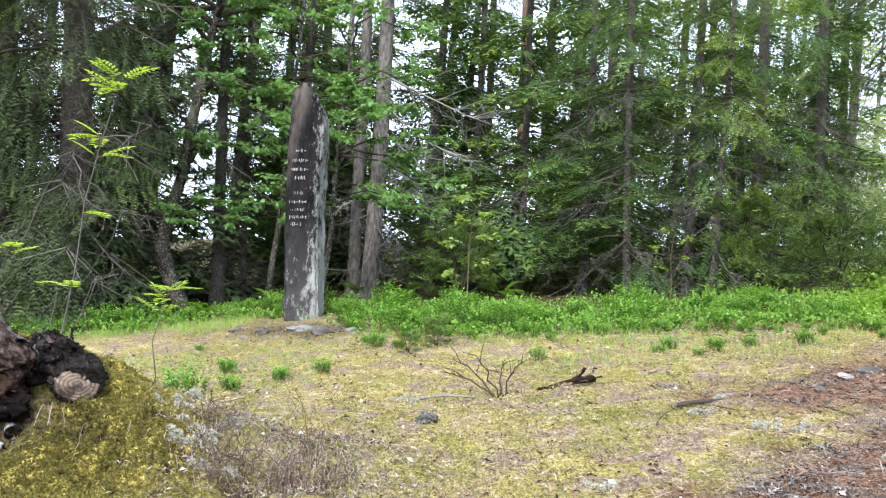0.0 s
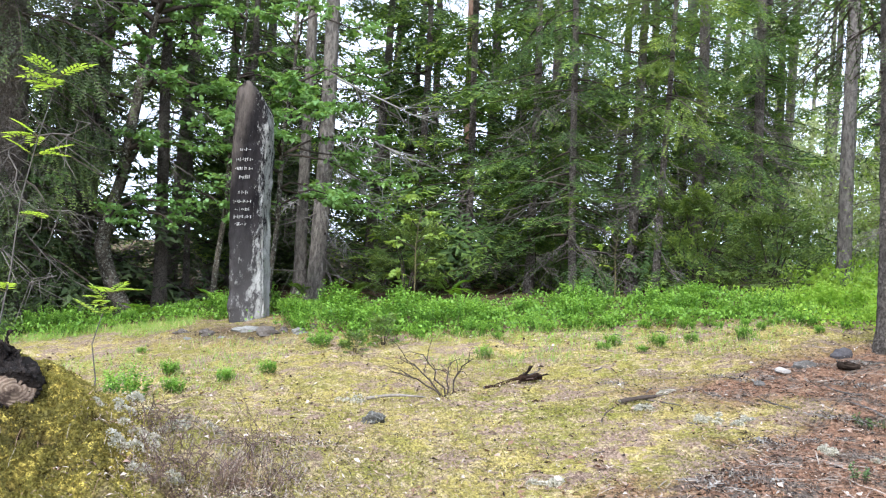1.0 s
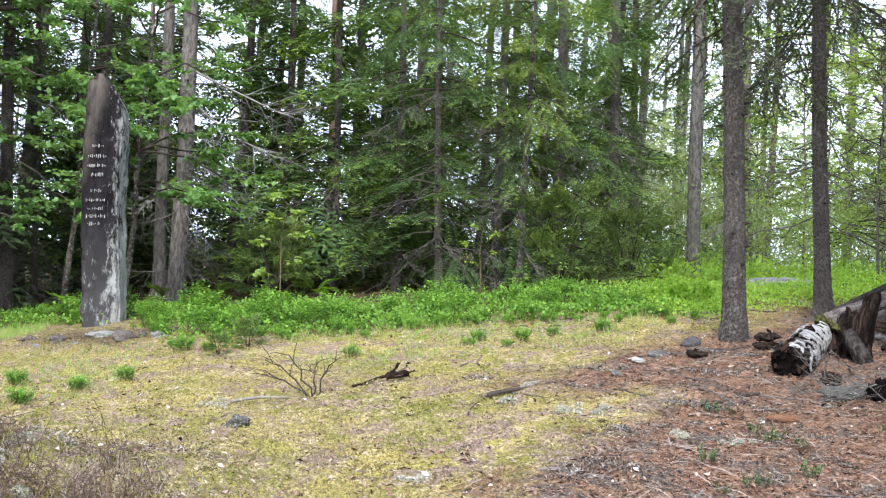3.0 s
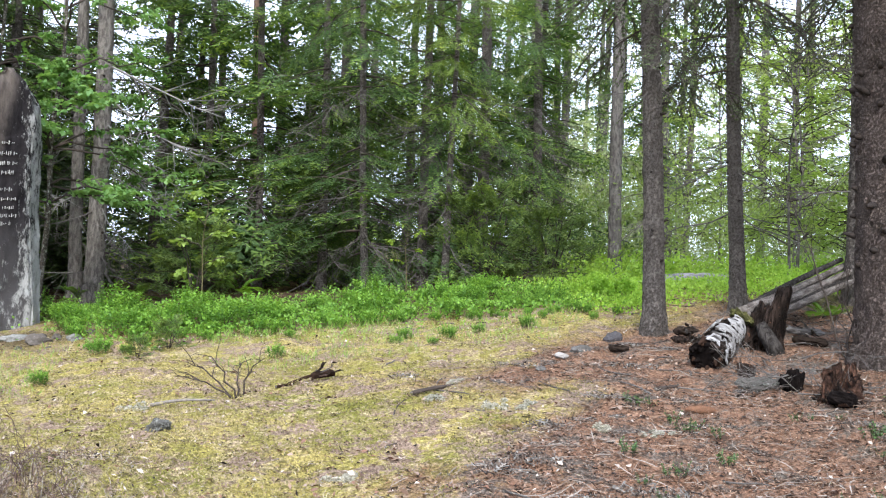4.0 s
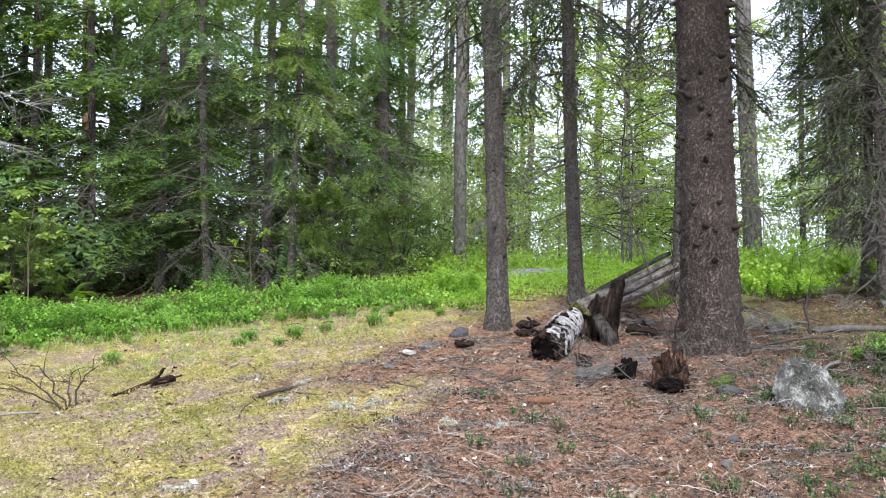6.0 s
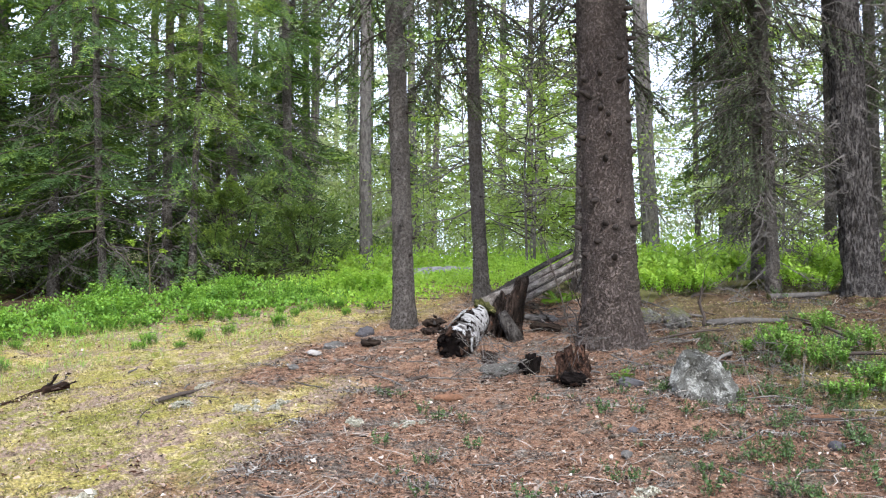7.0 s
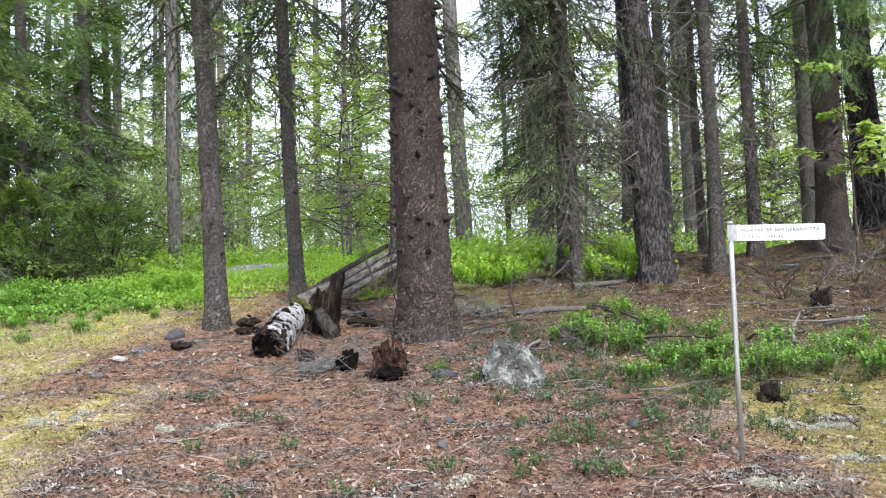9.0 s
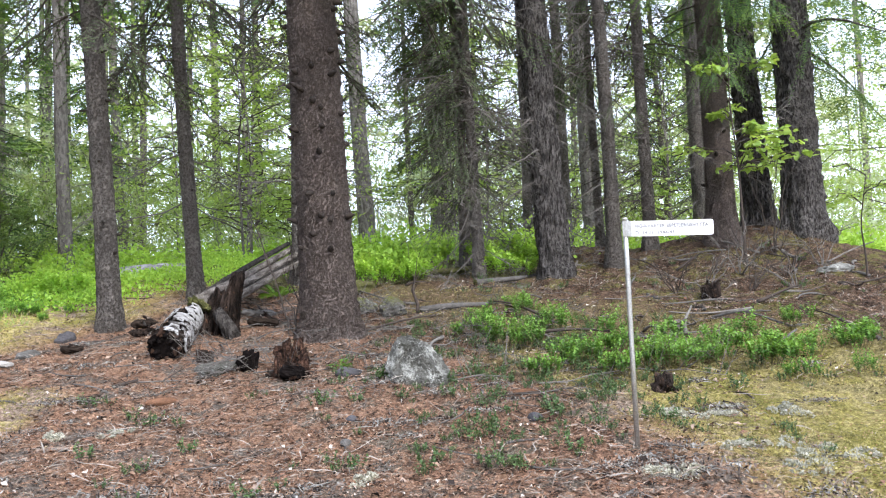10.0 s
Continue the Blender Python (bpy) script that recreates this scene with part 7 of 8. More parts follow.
# ---- rowans and ferns ----
def compound(p0, az, pitch, ln, pairs, L, W, sag=0.2):
    """One feathered leaf: leaflets in pairs along a stalk."""
    d = np.array([math.cos(az) * math.cos(pitch), math.sin(az) * math.cos(pitch), math.sin(pitch)])
    sd = np.array([-math.sin(az), math.cos(az), 0])
    t = np.linspace(0.22, 0.97, pairs)
    c = np.asarray(p0) + d * ln * t[:, None] - np.array([0, 0, sag * ln]) * (t ** 2)[:, None]
    P = np.concatenate([c, c, c[-1:]])
    D = np.concatenate([d * 0.55 + sd + 0 * c, d * 0.55 - sd + 0 * c, d[None] - np.array([[0, 0, sag]])])
    s = np.concatenate([1 - 0.35 * np.abs(t - 0.5)] * 2 + [np.ones(1)])
    g = leaves(P, D, np.tile([0, 0, 1.0], (len(P), 1)), L * s, W * s, 0.12)
    st = tube(bend(p0, np.asarray(p0) + d * ln - np.array([0, 0, sag * ln]), 0.04 * ln, 4), [0.0022, 0.002, 0.0016, 0.001], 3, cap=False)
    return g, st


def rowan(x, y, stem, nodes, seed, label):
    """nodes: (height share, number of leaves)."""
    rng = np.random.default_rng(seed)
    root = thing("rowan_sapling", x, y, label, "sapling", z=0.0)
    stem = np.asarray(stem, float)
    part("stem", tube(stem, np.linspace(0.0058, 0.002, len(stem)), 7, 0.05, seed), M_slab, root)
    for hs, n in nodes:
        q = np.array([np.interp(hs * (len(stem) - 1), np.arange(len(stem)), stem[:, k]) for k in range(3)])
        for i in range(n):
            az = rng.uniform(-3.4, 0.3) if i % 2 else rng.choice([math.pi, 0]) + rng.normal(0, 0.5)
            g, st = compound(q, az, radians(rng.uniform(5, 40)), rng.uniform(0.13, 0.19), 6, 0.056, 0.021, rng.uniform(0.1, 0.4))
            ob = part("leaf", g, M_rowan, root, "feathered yellow-green leaf", smooth=False)
            part("leaf_stalk", st, M_stem, ob)


rowan(-1.95, 4.65, [(0, 0, 0.72), (0.0, 0, 1.0), (0.04, 0, 1.4), (0.05, 0.0, 1.75), (0.10, 0.02, 2.1), (0.17, 0.02, 2.42)], [(0.34, 2), (0.56, 2), (0.74, 3), (0.80, 4), (0.96, 4), (1.0, 5)], 601, "slim rowan sapling with bright feathered leaves behind the mound")
rowan(-1.62, 5.2, [(0, 0, 0.55), (0.02, 0.0, 0.8), (-0.02, 0, 1.0), (0.05, 0, 1.30)], [(0.85, 2), (0.95, 3), (1.0, 5)], 602, "small rowan sapling behind the mound")
rowan(-2.42, 4.75, [(0, 0, 0.8), (0.0, 0, 1.1), (0.1, 0, 1.47)], [(0.95, 3), (1.0, 4)], 603, "small rowan sapling at the edge of the wood")


def fern(x, y, n, ln, seed, label):
    rng = np.random.default_rng(seed)
    root = thing("fern", x, y, label, "fern")
    for i in range(n):
        g, st = compound((0, 0, 0.02), rng.uniform(0, 6.283), radians(rng.uniform(25, 60)), ln * rng.uniform(0.7, 1.1), 11, ln * 0.28, ln * 0.075, 0.45)
        ob = part("frond", g, M_fern, root, smooth=False)
    return root


fern(4.05, 4.02, 4, 0.14, 610, "small bright fern beside a spruce root")
fern(5.55, 6.35, 7, 0.34, 611, "bright green fern behind leaning poles")
fern(4.62, 3.9, 4, 0.13, 612, "small bright fern beside a boulder")
for i, (x, y) in enumerate(((-1.1, 13.0), (-0.4, 12.4), (-2.1, 11.5), (0.9, 11.9), (-2.9, 11.0))):
    fern(x, y, 6, 0.45, 620 + i, "green fern in the shade of the wood")

# ---- fine growth and litter: uncountable, one sheet of each ----
def stuff(name, geo, mat, label, cat):
    me = fast_mesh(name, geo[0], geo[1])
    set_attr(me, "fresh", geo[2] if len(geo) > 2 else np.zeros(len(geo[0])))
    me.materials.append(mat)
    return tagged(new(name, me), label, cat, kind="stuff")


rq = np.random.default_rng(33)


def mound_at(x, y):
    return np.exp(-0.5 * (((x + 2.2) / 1.1) ** 2 + ((y - 4.1) / 0.6) ** 2))


def fan(n, az0, az1, r0, r1, power=1.0):
    az, r = np.radians(rq.uniform(az0, az1, n)), r0 + (r1 - r0) * rq.uniform(0, 1, n) ** power
    return r * np.sin(az), r * np.cos(az)


def flat_pieces(x, y, L, W, lift, tilt=0.25):
    n = len(x)
    P = np.stack([x, y, gz(x, y) + lift], 1)
    a = rq.uniform(0, 2 * np.pi, n)
    D = np.stack([np.cos(a), np.sin(a), rq.normal(0.05, tilt, n)], 1)
    Nn = np.array([0, 0, 1.0]) + rq.normal(0, tilt, (n, 3))
    return leaves(P, D, Nn, L, W, 0.25)


def upright(x, y, L, W, spread=0.5, lift=0.0):
    n = len(x)
    P = np.stack([x, y, gz(x, y) + lift], 1)
    D = np.stack([rq.normal(0, spread, n), rq.normal(0, spread, n), np.ones(n)], 1)
    Nn = rq.normal(0, 1, (n, 3))
    return leaves(P, D, Nn, L, W, 0.1)


def shoots(name, x, y, cell, high, mat, label, seed, size=(0.008, 0.018)):
    n = len(x)
    dome = cushions(x, y, cell, seed) * (0.55 + 0.45 * lattice(x * 3, y * 3, seed + 5))
    g = upright(x, y, rq.uniform(*size, n), rq.uniform(0.4, 0.65, n) * size[1], 0.9, np.maximum(dome, 0) * high)
    # shoots pale on cushion tops, dark in gaps: shading carried by the fresh attribute
    stuff(name, (*g, np.repeat(np.clip(dome * 1.15 - 0.15, 0, 1) * rq.uniform(0.35, 1.0, n), 4)), mat, label, "moss")


# moss shoots over the open ground
x, y = fan(110000, -30, 82, 3.1, 8.6, 1.15)
lm = litter_at(x, y)
k = (rq.uniform(0, 1, len(x)) > np.maximum(lm * 1.1, brush_at(x, y))) & (lattice(x * 2.3, y * 2.3, 51) + 0.5 * lattice(x * 7, y * 7, 52) > -0.40) & (y < front(x) + 0.4) & (mossy_at(x, y) < 0.4)
shoots("moss_carpet", x[k], y[k], 0.085, 0.020, M_moss, "carpet of yellow-green moss shoots", 71)
# greener moss on the mound
x, y = rq.normal(-1.75, 0.55, 90000), rq.normal(4.0, 0.36, 90000)
k = (y > 3.0) & (x > -3.3) & ((((x + 1.93) / 0.27) ** 2 + ((y - 3.99) / 0.15) ** 2 > 1) | (rq.uniform(0, 1, len(x)) < 0.12))
k &= rq.uniform(0, 1, len(x)) < mossy_at(x, y) * (0.25 + 0.75 * cushions(x, y, 0.085, 62))
shoots("mound_moss", x[k], y[k], 0.085, 0.004, M_moss_green, "thick green-yellow moss on the mound", 62, (0.007, 0.017))
# needles and bark bits
x, y = fan(150000, 4, 80, 3.1, 10.0, 1.1)
k = rq.uniform(0, 1, len(x)) < np.maximum(litter_at(x, y), 0.4 * sstep(x, 6.4, 7.2)) * 0.75 + 0.04
x, y = x[k], y[k]
n = len(x)
stuff("needle_litter", flat_pieces(x, y, 0.014 + 0.04 * rq.uniform(0, 1, n) ** 2, rq.uniform(0.0030, 0.0062, n), rq.uniform(0.002, 0.014, n), 0.15), M_litter, "red-brown needle and bark litter", "litter")
# flakes of bark, bits of wood and clods
x, y = fan(44000, -12, 82, 3.1, 10.6, 1.1)
lm = np.maximum(np.maximum(litter_at(x, y), brush_at(x, y)), 0.9 * sstep(x, 6.2, 7.2))
k = rq.uniform(0, 1, len(x)) < 0.08 + lm * (0.25 + 0.6 * sstep(lattice(x * 1.9, y * 1.9, 67) + 0.5 * lattice(x * 5.3, y * 5.3, 68), -0.2, 0.5))
x, y = x[k], y[k]
n = len(x)
u = rq.uniform(0, 1, n) ** 2.2
stuff("bark_litter", flat_pieces(x, y, 0.006 + 0.026 * u, 0.004 + 0.014 * u * rq.uniform(0.4, 1, n), rq.uniform(0.002, 0.010, n), 0.4), M_bits, "dark bark flakes and bits of wood in the litter", "litter")
# grey twiglets
x, y = fan(26000, -14, 80, 3.2, 9.6)
k = rq.uniform(0, 1, len(x)) < (0.12 + 0.88 * sstep(lattice(x * 2.1, y * 2.1, 63) + 0.4 * lattice(x * 6, y * 6, 64), 0.05, 0.5)) * np.maximum(litter_at(x, y), sstep(x, 6.4, 7.2))
x, y = x[k], y[k]
n = len(x)
stuff("twig_litter", flat_pieces(x, y, 0.02 + 0.16 * rq.uniform(0, 1, n) ** 2.5, rq.uniform(0.003, 0.0075, n), rq.uniform(0.006, 0.035, n), 0.25), M_twigs, "scattered grey twigs", "litter")
def lying(x, y, L, half):
    """Crooked thin twigs lying on the ground: four-sided, three joints each."""
    n = len(x)
    a = rq.uniform(0, 6.283, n)
    d = np.stack([np.cos(a), np.sin(a)], 1)
    sd = np.stack([-np.sin(a), np.cos(a)], 1)
    rows = []
    for t, k in ((-0.5, 0.5), (-0.15, 1.0), (0.2, 0.9), (0.5, 0.3)):
        c = np.stack([x, y], 1) + d * (L * t)[:, None] + sd * (L * rq.normal(0, 0.06, n))[:, None]
        z = gz(c[:, 0], c[:, 1]) + 0.006 + rq.uniform(0, 0.018, n)
        w = (half * k)[:, None]
        rows += [np.column_stack([c - sd * w, z]), np.column_stack([c, z + half * k]), np.column_stack([c + sd * w, z])]
    v = np.stack(rows, 1).reshape(-1, 3)
    k = np.arange(n)[:, None] * 12
    return v, np.vstack([np.hstack([k + i, k + i + 1, k + i + 4, k + i + 3]) for i in (0, 1, 3, 4, 6, 7)])


x, y = fan(5600, 6, 80, 3.2, 9.8, 0.8)
k = rq.uniform(0, 1, len(x)) < (0.25 + 0.75 * sstep(lattice(x * 1.6, y * 1.6, 73) + 0.4 * lattice(x * 5, y * 5, 74), -0.2, 0.4)) * np.maximum(np.maximum(litter_at(x, y), 0.8 * brush_at(x, y)), 0.8 * sstep(x, 6.4, 7.2))
x, y = x[k], y[k]
n = len(x)
stuff("fallen_twiglets", lying(x, y, 0.04 + 0.20 * rq.uniform(0, 1, n) ** 2, rq.uniform(0.0012, 0.0030, n)), M_twigs, "crooked dry grey twigs lying in the litter", "litter")
# dead leaves
x, y = fan(26000, -28, 80, 3.1, 9.6)
k = (lattice(x * 1.4, y * 1.4, 57) > -0.45) & (rq.uniform(0, 1, len(x)) > 1.3 * mound_at(x, y)) & (mossy_at(x, y) < 0.4)
x, y = x[k], y[k]
n = len(x)
stuff("leaf_litter", flat_pieces(x, y, 0.010 + 0.045 * rq.uniform(0, 1, n) ** 3, 0.007 + 0.026 * rq.uniform(0, 1, n) ** 3, rq.uniform(0.002, 0.014, n), 0.4), M_deadleaf, "scattered dry brown leaves", "litter")
# straw on the moss
x, y = fan(16000, -30, 60, 3.2, 9.4)
k = rq.uniform(0, 1, len(x)) > np.maximum(litter_at(x, y) * 0.9, 1.4 * mound_at(x, y))
x, y = x[k], y[k]
n = len(x)
stuff("straw_litter", flat_pieces(x, y, rq.uniform(0.03, 0.11, n), rq.uniform(0.002, 0.004, n), rq.uniform(0.003, 0.02, n), 0.2), M_straw, "dry straw lying on the moss", "litter")
# debris and dry growth on the mound's near flank
# debris tones; the near-black one paints shaded gaps between pieces
M_debris = island_mat("mound_debris", [(0.34, 0.29, 0.24), (0.24, 0.18, 0.14), (0.11, 0.078, 0.06), (0.38, 0.34, 0.28), (0.035, 0.026, 0.022), (0.29, 0.19, 0.14), (0.24, 0.215, 0.08), (0.33, 0.29, 0.12), (0.16, 0.12, 0.09)])
x, y = rq.normal(-0.62, 0.38, 11000), rq.normal(4.12, 0.34, 11000)
k = (lattice(x * 5, y * 5, 91) > -0.3) & (x > -1.35)
x, y = x[k], y[k]
n = len(x)
stuff("mound_debris", flat_pieces(x, y, 0.008 + 0.034 * rq.uniform(0, 1, n) ** 2, rq.uniform(0.003, 0.008, n), rq.uniform(0.002, 0.035, n), 0.6), M_debris, "dry heather stalks and leaf debris on the mound", "litter")
def thatch(n, cx, cy, sx, sy, ln, fall):
    """Dry stalks that rise and bend over, each a ribbon of three quads."""
    x, y = rq.normal(cx, sx, n), rq.normal(cy, sy, n)
    a = rq.normal(fall, 1.4, n)
    L = ln * rq.uniform(0.4, 1.2, n)
    d = np.stack([np.cos(a), np.sin(a), np.zeros(n)], 1)
    side = np.stack([-np.sin(a), np.cos(a), np.zeros(n)], 1) * rq.uniform(0.0005, 0.0011, n)[:, None]
    base = np.stack([x, y, gz(x, y) - 0.005], 1)
    rows = []
    up = rq.uniform(0.25, 0.8, n)
    for t in (0.0, 0.35, 0.7, 1.0):
        c = base + d * (L * t)[:, None]
        c[:, 2] = base[:, 2] + L * (up * t - (up + 0.15) * t * t) + t * (gz(c[:, 0], c[:, 1]) - base[:, 2]) * 0.7 + 0.004
        rows += [c - side, c + side]
    v = np.stack(rows, 1).reshape(-1, 3)
    k = np.arange(n)[:, None] * 8
    return v, np.vstack([np.hstack([k + i, k + i + 1, k + i + 3, k + i + 2]) for i in (0, 2, 4)])


M_thatch = island_mat("dry_stalks", [(0.27, 0.225, 0.18), (0.17, 0.125, 0.095), (0.34, 0.30, 0.24), (0.08, 0.055, 0.042), (0.22, 0.14, 0.105), (0.40, 0.36, 0.30)])
stuff("dry_thatch", merge([thatch(420, -0.50, 4.26, 0.14, 0.10, 0.13, -1.2), thatch(260, -0.72, 4.26, 0.14, 0.13, 0.10, -1.5), thatch(220, -0.98, 4.16, 0.16, 0.17, 0.09, -1.6), thatch(60, -1.70, 4.00, 0.14, 0.05, 0.10, -1.5), thatch(220, -0.25, 4.10, 0.2, 0.12, 0.10, -0.8), thatch(420, -3.0, 9.3, 0.9, 0.2, 0.25, -1.5)]), M_thatch, "pale dry grass stalks bent over the mound", "grass")
M_paleleaf = island_mat("pale_dead_leaves", [(0.40, 0.33, 0.27), (0.33, 0.25, 0.195), (0.46, 0.40, 0.35), (0.28, 0.19, 0.145)])
x, y = np.concatenate([rq.normal(-0.85, 0.3, 30), rq.uniform(-1.0, 4.5, 80)]), np.concatenate([rq.normal(4.1, 0.2, 30), rq.uniform(3.3, 6.4, 80)])
n = len(x)
stuff("pale_leaves", flat_pieces(x, y, rq.uniform(0.025, 0.05, n), rq.uniform(0.018, 0.03, n), rq.uniform(0.006, 0.02, n), 0.35), M_paleleaf, "pale curled dead leaves on moss and litter", "litter")
# grass: the bright strip beyond the mound, wisps elsewhere
x = np.concatenate([rq.uniform(-5.2, -1.9, 5200), rq.uniform(-4.6, -0.8, 2600), rq.uniform(0.4, 3.9, 2600)])
y = np.concatenate([front(x[:5200]) - rq.uniform(-0.1, 0.9, 5200), rq.uniform(6.3, 8.8, 2600), 8.3 - rq.uniform(0, 1.3, 2600) ** 1.5])
k = lattice(x * 1.7, y * 1.7, 59) > -0.15
x, y = x[k], y[k]
n = len(x)
stuff("grass", upright(x, y, rq.uniform(0.035, 0.125, n), rq.uniform(0.003, 0.006, n), 0.45), M_grass, "thin bright grass with dry blades", "grass")


# reindeer lichen cushions
def lichen(x, y, w, seed):
    """Pale lichen: a loose patch of small rounded tufts."""
    g = np.random.default_rng(seed)
    m = int(4 + (110 if x > 3.3 else 55) * w)
    n = m * 130
    cx, cy, cr = g.normal(0, w * 0.62, m), g.normal(0, w * 0.45, m), g.uniform(0.010, 0.030, m)
    q = g.integers(0, m, n)
    o = g.normal(0, 1, (n, 3))
    o /= np.linalg.norm(o, axis=1)[:, None]
    o[:, 2] = np.abs(o[:, 2])
    P = np.stack([cx[q], cy[q], np.zeros(n)], 1) + o * cr[q][:, None] * [1, 1, 0.8]
    P[:, 2] += gz(x + P[:, 0], y + P[:, 1]) - float(gz(x, y)) - 0.006
    geo = leaves(P, o + g.normal(0, 0.6, (n, 3)), g.normal(0, 1, (n, 3)), g.uniform(0.008, 0.018, n), g.uniform(0.005, 0.010, n), 0.2)
    me = fast_mesh("lichen_cushion", geo[0], geo[1])
    me.materials.append(M_lichen)
    ob = tagged(new("lichen_cushion", me), "pale grey-white reindeer lichen cushion on the ground", "lichen", "lichen cushions", "stuff")
    ob.location = (x, y, float(gz(x, y)))


for i, (x, y, w) in enumerate(((3.44, 1.62, 0.07), (3.52, 1.50, 0.09), (4.11, 1.22, 0.12), (4.22, 1.05, 0.12), (4.44, 1.72, 0.10), (4.36, 1.92, 0.10), (4.7, 1.45, 0.08), (4.0, 1.42, 0.07), (3.85, 1.1, 0.08),
                               (1.98, 4.98, 0.11), (2.12, 4.92, 0.08), (1.65, 5.3, 0.07), (2.53, 4.12, 0.07), (0.88, 4.12, 0.06), (-0.15, 6.02, 0.09), (2.3, 4.3, 0.05), (-1.20, 4.30, 0.09), (-1.02, 4.15, 0.06), (-0.9, 4.5, 0.07), (2.79, 2.63, 0.06), (1.9, 5.6, 0.06), (-0.55, 4.05, 0.04), (-0.85, 4.02, 0.04), (-1.15, 4.44, 0.05), (-1.08, 4.06, 0.06), (-0.92, 4.30, 0.05), (-0.98, 3.98, 0.05), (-0.78, 4.42, 0.05))):
    lichen(x, y, w, 700 + i)


# lingonberry sprigs
def lingon_model(seed):
    g = np.random.default_rng(seed)
    root = thing("lingonberry_plant", 0, -40, "low dark green lingonberry sprigs in the litter", "plant", "lingonberry plants", z=0)
    st, lv = [], []
    for _ in range(9):
        a, k = g.uniform(0, 6.283), g.uniform(0.02, 0.11)
        top = np.array([math.cos(a) * k, math.sin(a) * k, g.uniform(0.05, 0.12)])
        st.append(tube([top * [0.5, 0.5, 0] - [0, 0, 0.01], top], [0.002, 0.001], 3, cap=False))
        m = 14
        t = g.uniform(0.3, 1, m)[:, None]
        lv.append(leaves(top * [0.5, 0.5, 0] * (1 - t) + top * t, g.normal(0, 0.8, (m, 3)) + [0, 0, 0.3], g.normal(0, 0.4, (m, 3)) + [0, 0, 1.0], g.uniform(0.015, 0.026, m), g.uniform(0.009, 0.015, m)))
    part("stem_tuft", merge(st), M_darktwig, root)
    part("foliage", merge(lv), M_lingon, root, smooth=False)
    return root


lg = [lingon_model(800 + i) for i in range(3)]
spots = []
for i in range(400):
    u = rq.uniform(0, 1)
    if i < 160:
        az, r = radians(rq.normal(56, 6)), rq.uniform(3.7, 7.2)
    elif i > 299:
        az, r = radians(rq.normal(57, 4.5)), rq.normal(5.7, 0.6)
    elif i > 229:
        az, r = radians(rq.uniform(48, 79)), rq.uniform(5.4, 9.8)
    elif i < 200:
        az, r = radians(rq.uniform(60, 78)), rq.uniform(4.2, 6.4)
    else:
        az, r = radians(rq.uniform(28, 55)), rq.uniform(3.5, 5.6)
    m = pose(r * math.sin(az), r * math.cos(az), float(gz(r * math.sin(az), r * math.cos(az))), 0, 0, rq.uniform(0, 360)) @ Matrix.Scale(rq.uniform(0.45, 0.95), 4)
    if i < 3:
        lg[i].matrix_basis = m
    else:
        copy_thing(lg[i % 3], m)
# bilberry shoots standing singly on the moss
for x, y, s in ((-1.75, 6.45, 0.75), (-1.5, 6.6, 0.7), (-1.15, 6.75, 0.65), (-0.85, 7.0, 0.45), (-1.62, 7.1, 0.5), (1.9, 7.3, 0.45), (2.2, 7.2, 0.5), (2.4, 7.4, 0.5), (2.05, 7.55, 0.45), (2.75, 7.6, 0.5), (3.2, 7.5, 0.5), (3.5, 7.8, 0.5), (-0.55, 8.35, 0.5), (-0.3, 8.2, 0.45), (1.1, 8.0, 0.4), (3.9, 7.6, 0.45), (4.3, 7.8, 0.5), (0.9, 7.4, 0.35), (-2.2, 8.4, 0.5), (-0.62, 8.6, 0.6)):
    copy_thing(bil[int(abs(x * 10)) % 4], bush_at(None, x, y, s))
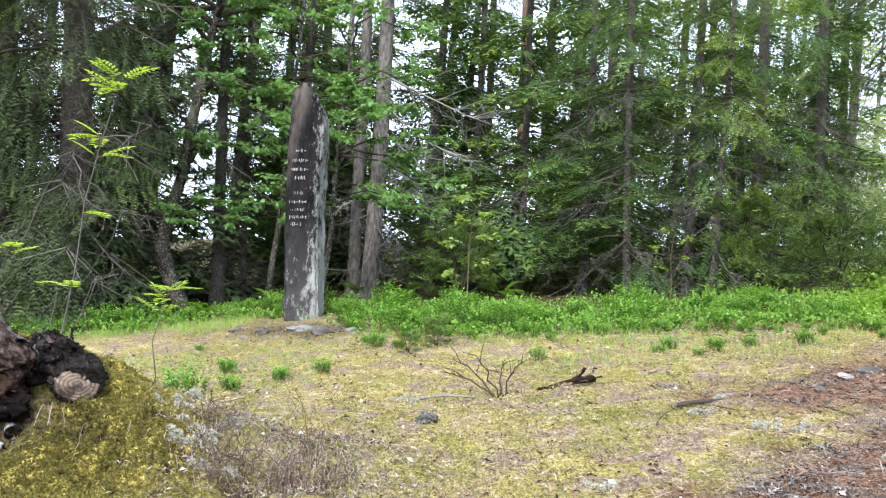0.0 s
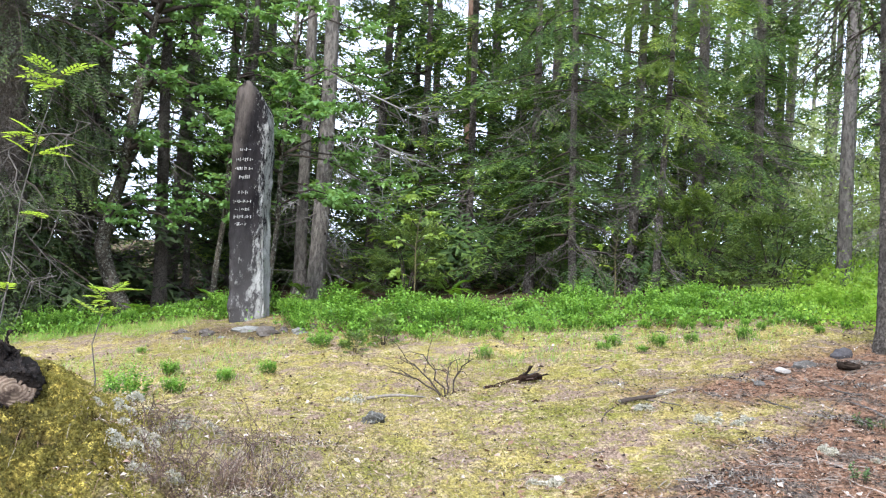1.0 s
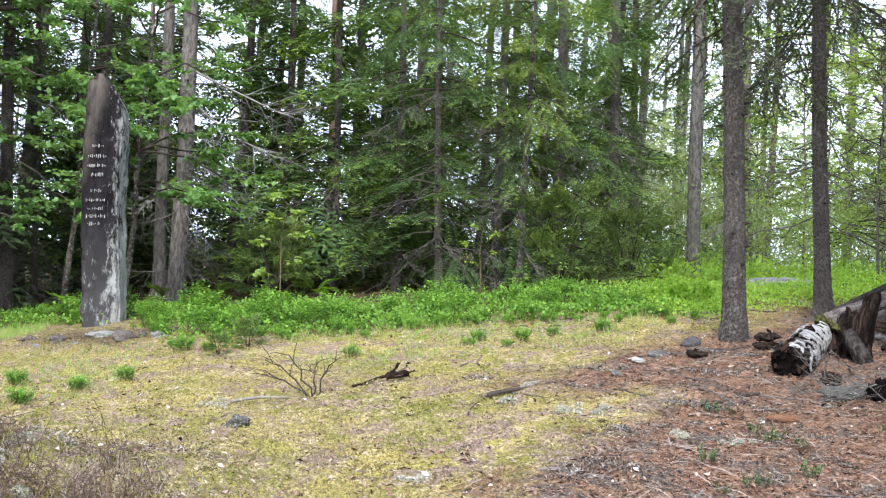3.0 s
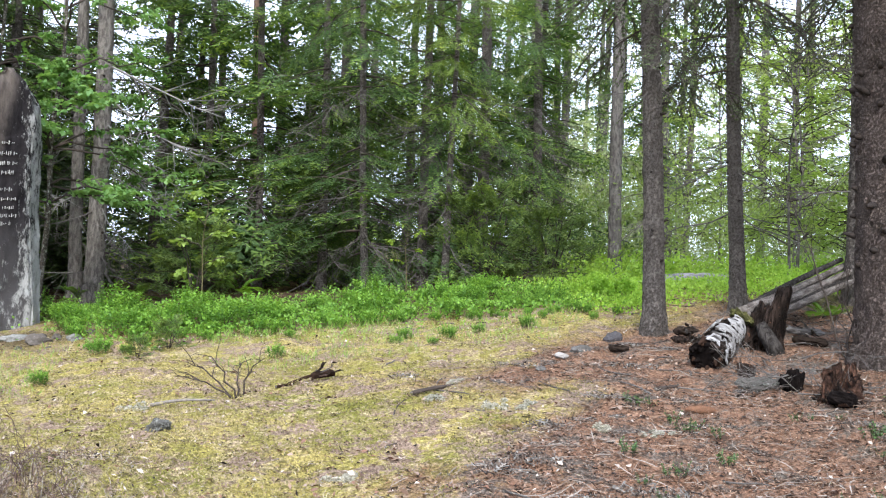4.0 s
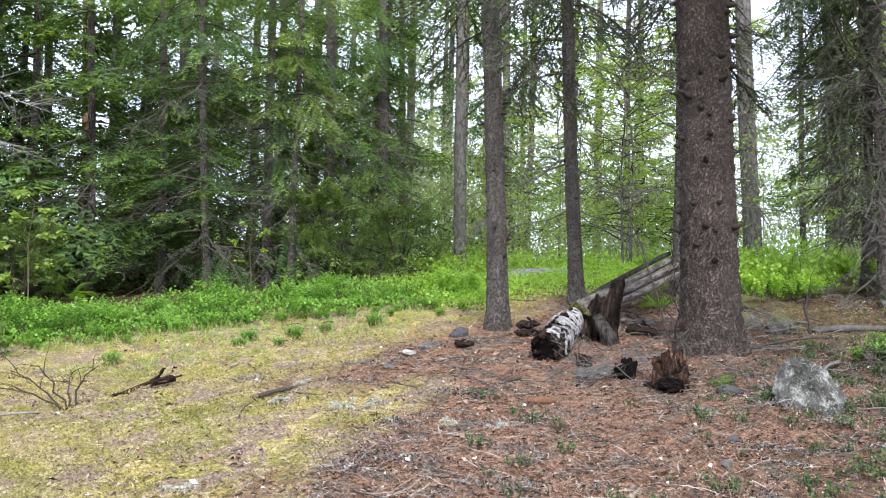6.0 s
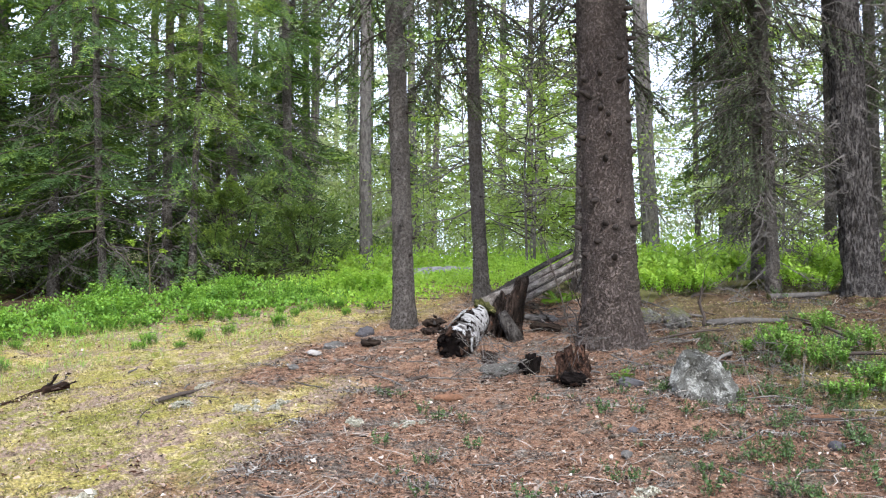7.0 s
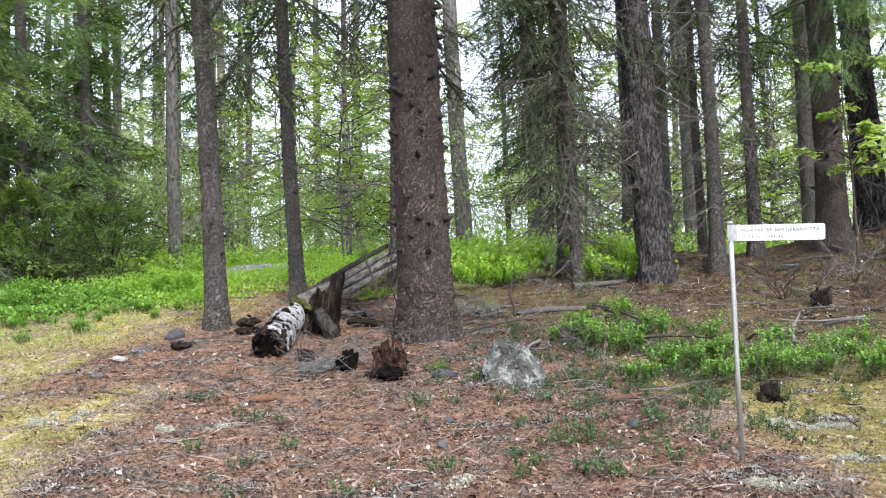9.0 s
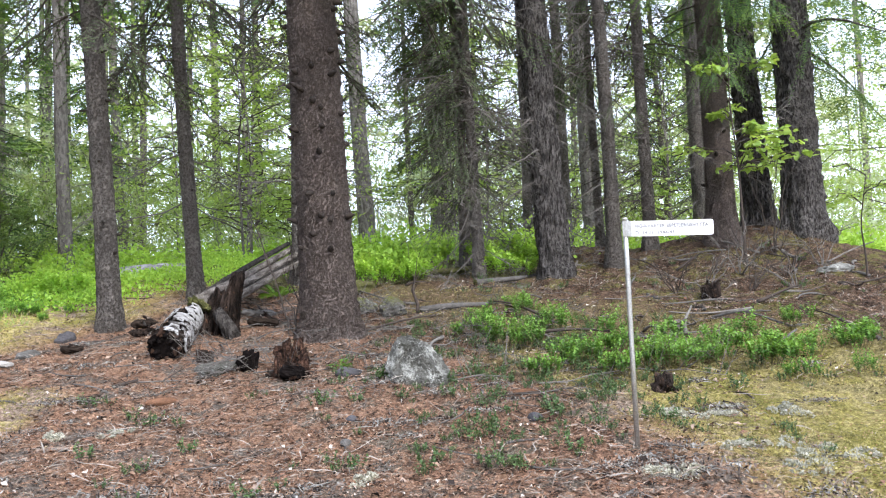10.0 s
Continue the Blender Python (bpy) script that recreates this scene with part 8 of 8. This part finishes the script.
# heathery dark tufts before the thicket
for x, y, s in ((0.05, 8.25, 0.22), (-0.2, 7.85, 0.15)):
    copy_thing(jun, pose(x, y, float(gz(x, y)) - 0.03, 0, 0, 50 * x) @ Matrix.Scale(s, 4))


# little heaps of grey twigs and lichen in the litter
def twig_heap(seed):
    g = np.random.default_rng(seed)
    geo = []
    for _ in range(30):
        c = g.normal(0, 0.065, 3) * [1.3, 0.9, 0] + [0, 0, g.uniform(0.002, 0.014)]
        a, ln = g.uniform(0, 6.28), 0.025 + 0.10 * g.uniform() ** 2
        d = np.array([math.cos(a), math.sin(a), g.normal(0, 0.12)]) * ln / 2
        geo.append(tube([c - d, c + g.normal(0, 0.006, 3), c + d], [0.0016, 0.0020, 0.0009], 3, cap=False))
    n = 150
    P = np.stack([g.normal(0, 0.07, n), g.normal(0, 0.055, n), g.uniform(0, 0.014, n)], 1)
    geo.append(leaves(P, g.normal(0, 1, (n, 3)) + [0, 0, 0.4], g.normal(0, 1, (n, 3)), g.uniform(0.008, 0.022, n), g.uniform(0.004, 0.011, n)))
    v, f = merge(geo)
    me = fast_mesh("twig_heap", v, f)
    me.materials.append(M_heap)
    ob = new("twig_heap", me)
    return tagged(ob, "little heap of dry grey twigs and lichen in the needle litter", "twigs", "twig heaps", "stuff")


M_heap = island_mat("grey_twigs_and_lichen", [(0.15, 0.14, 0.125), (0.23, 0.22, 0.20), (0.075, 0.062, 0.054), (0.18, 0.14, 0.115), (0.028, 0.022, 0.019), (0.31, 0.30, 0.275), (0.11, 0.08, 0.065)])
heaps = [twig_heap(930 + i) for i in range(4)]
k = 0
while k < 110:
    a, r = radians(rq.uniform(13, 76)), rq.uniform(3.35, 7.4)
    x, y = r * math.sin(a), r * math.cos(a)
    if float(litter_at(np.array(x), np.array(y))) < rq.uniform(0.05, 0.6) and a < radians(50):
        continue
    m = pose(x, y, float(gz(x, y)) + 0.002, 0, 0, rq.uniform(0, 360)) @ Matrix.Scale(rq.uniform(0.55, 1.25), 4)
    if k < 4:
        heaps[k].matrix_basis = m
    else:
        copy_thing(heaps[k % 4], m)
    k += 1
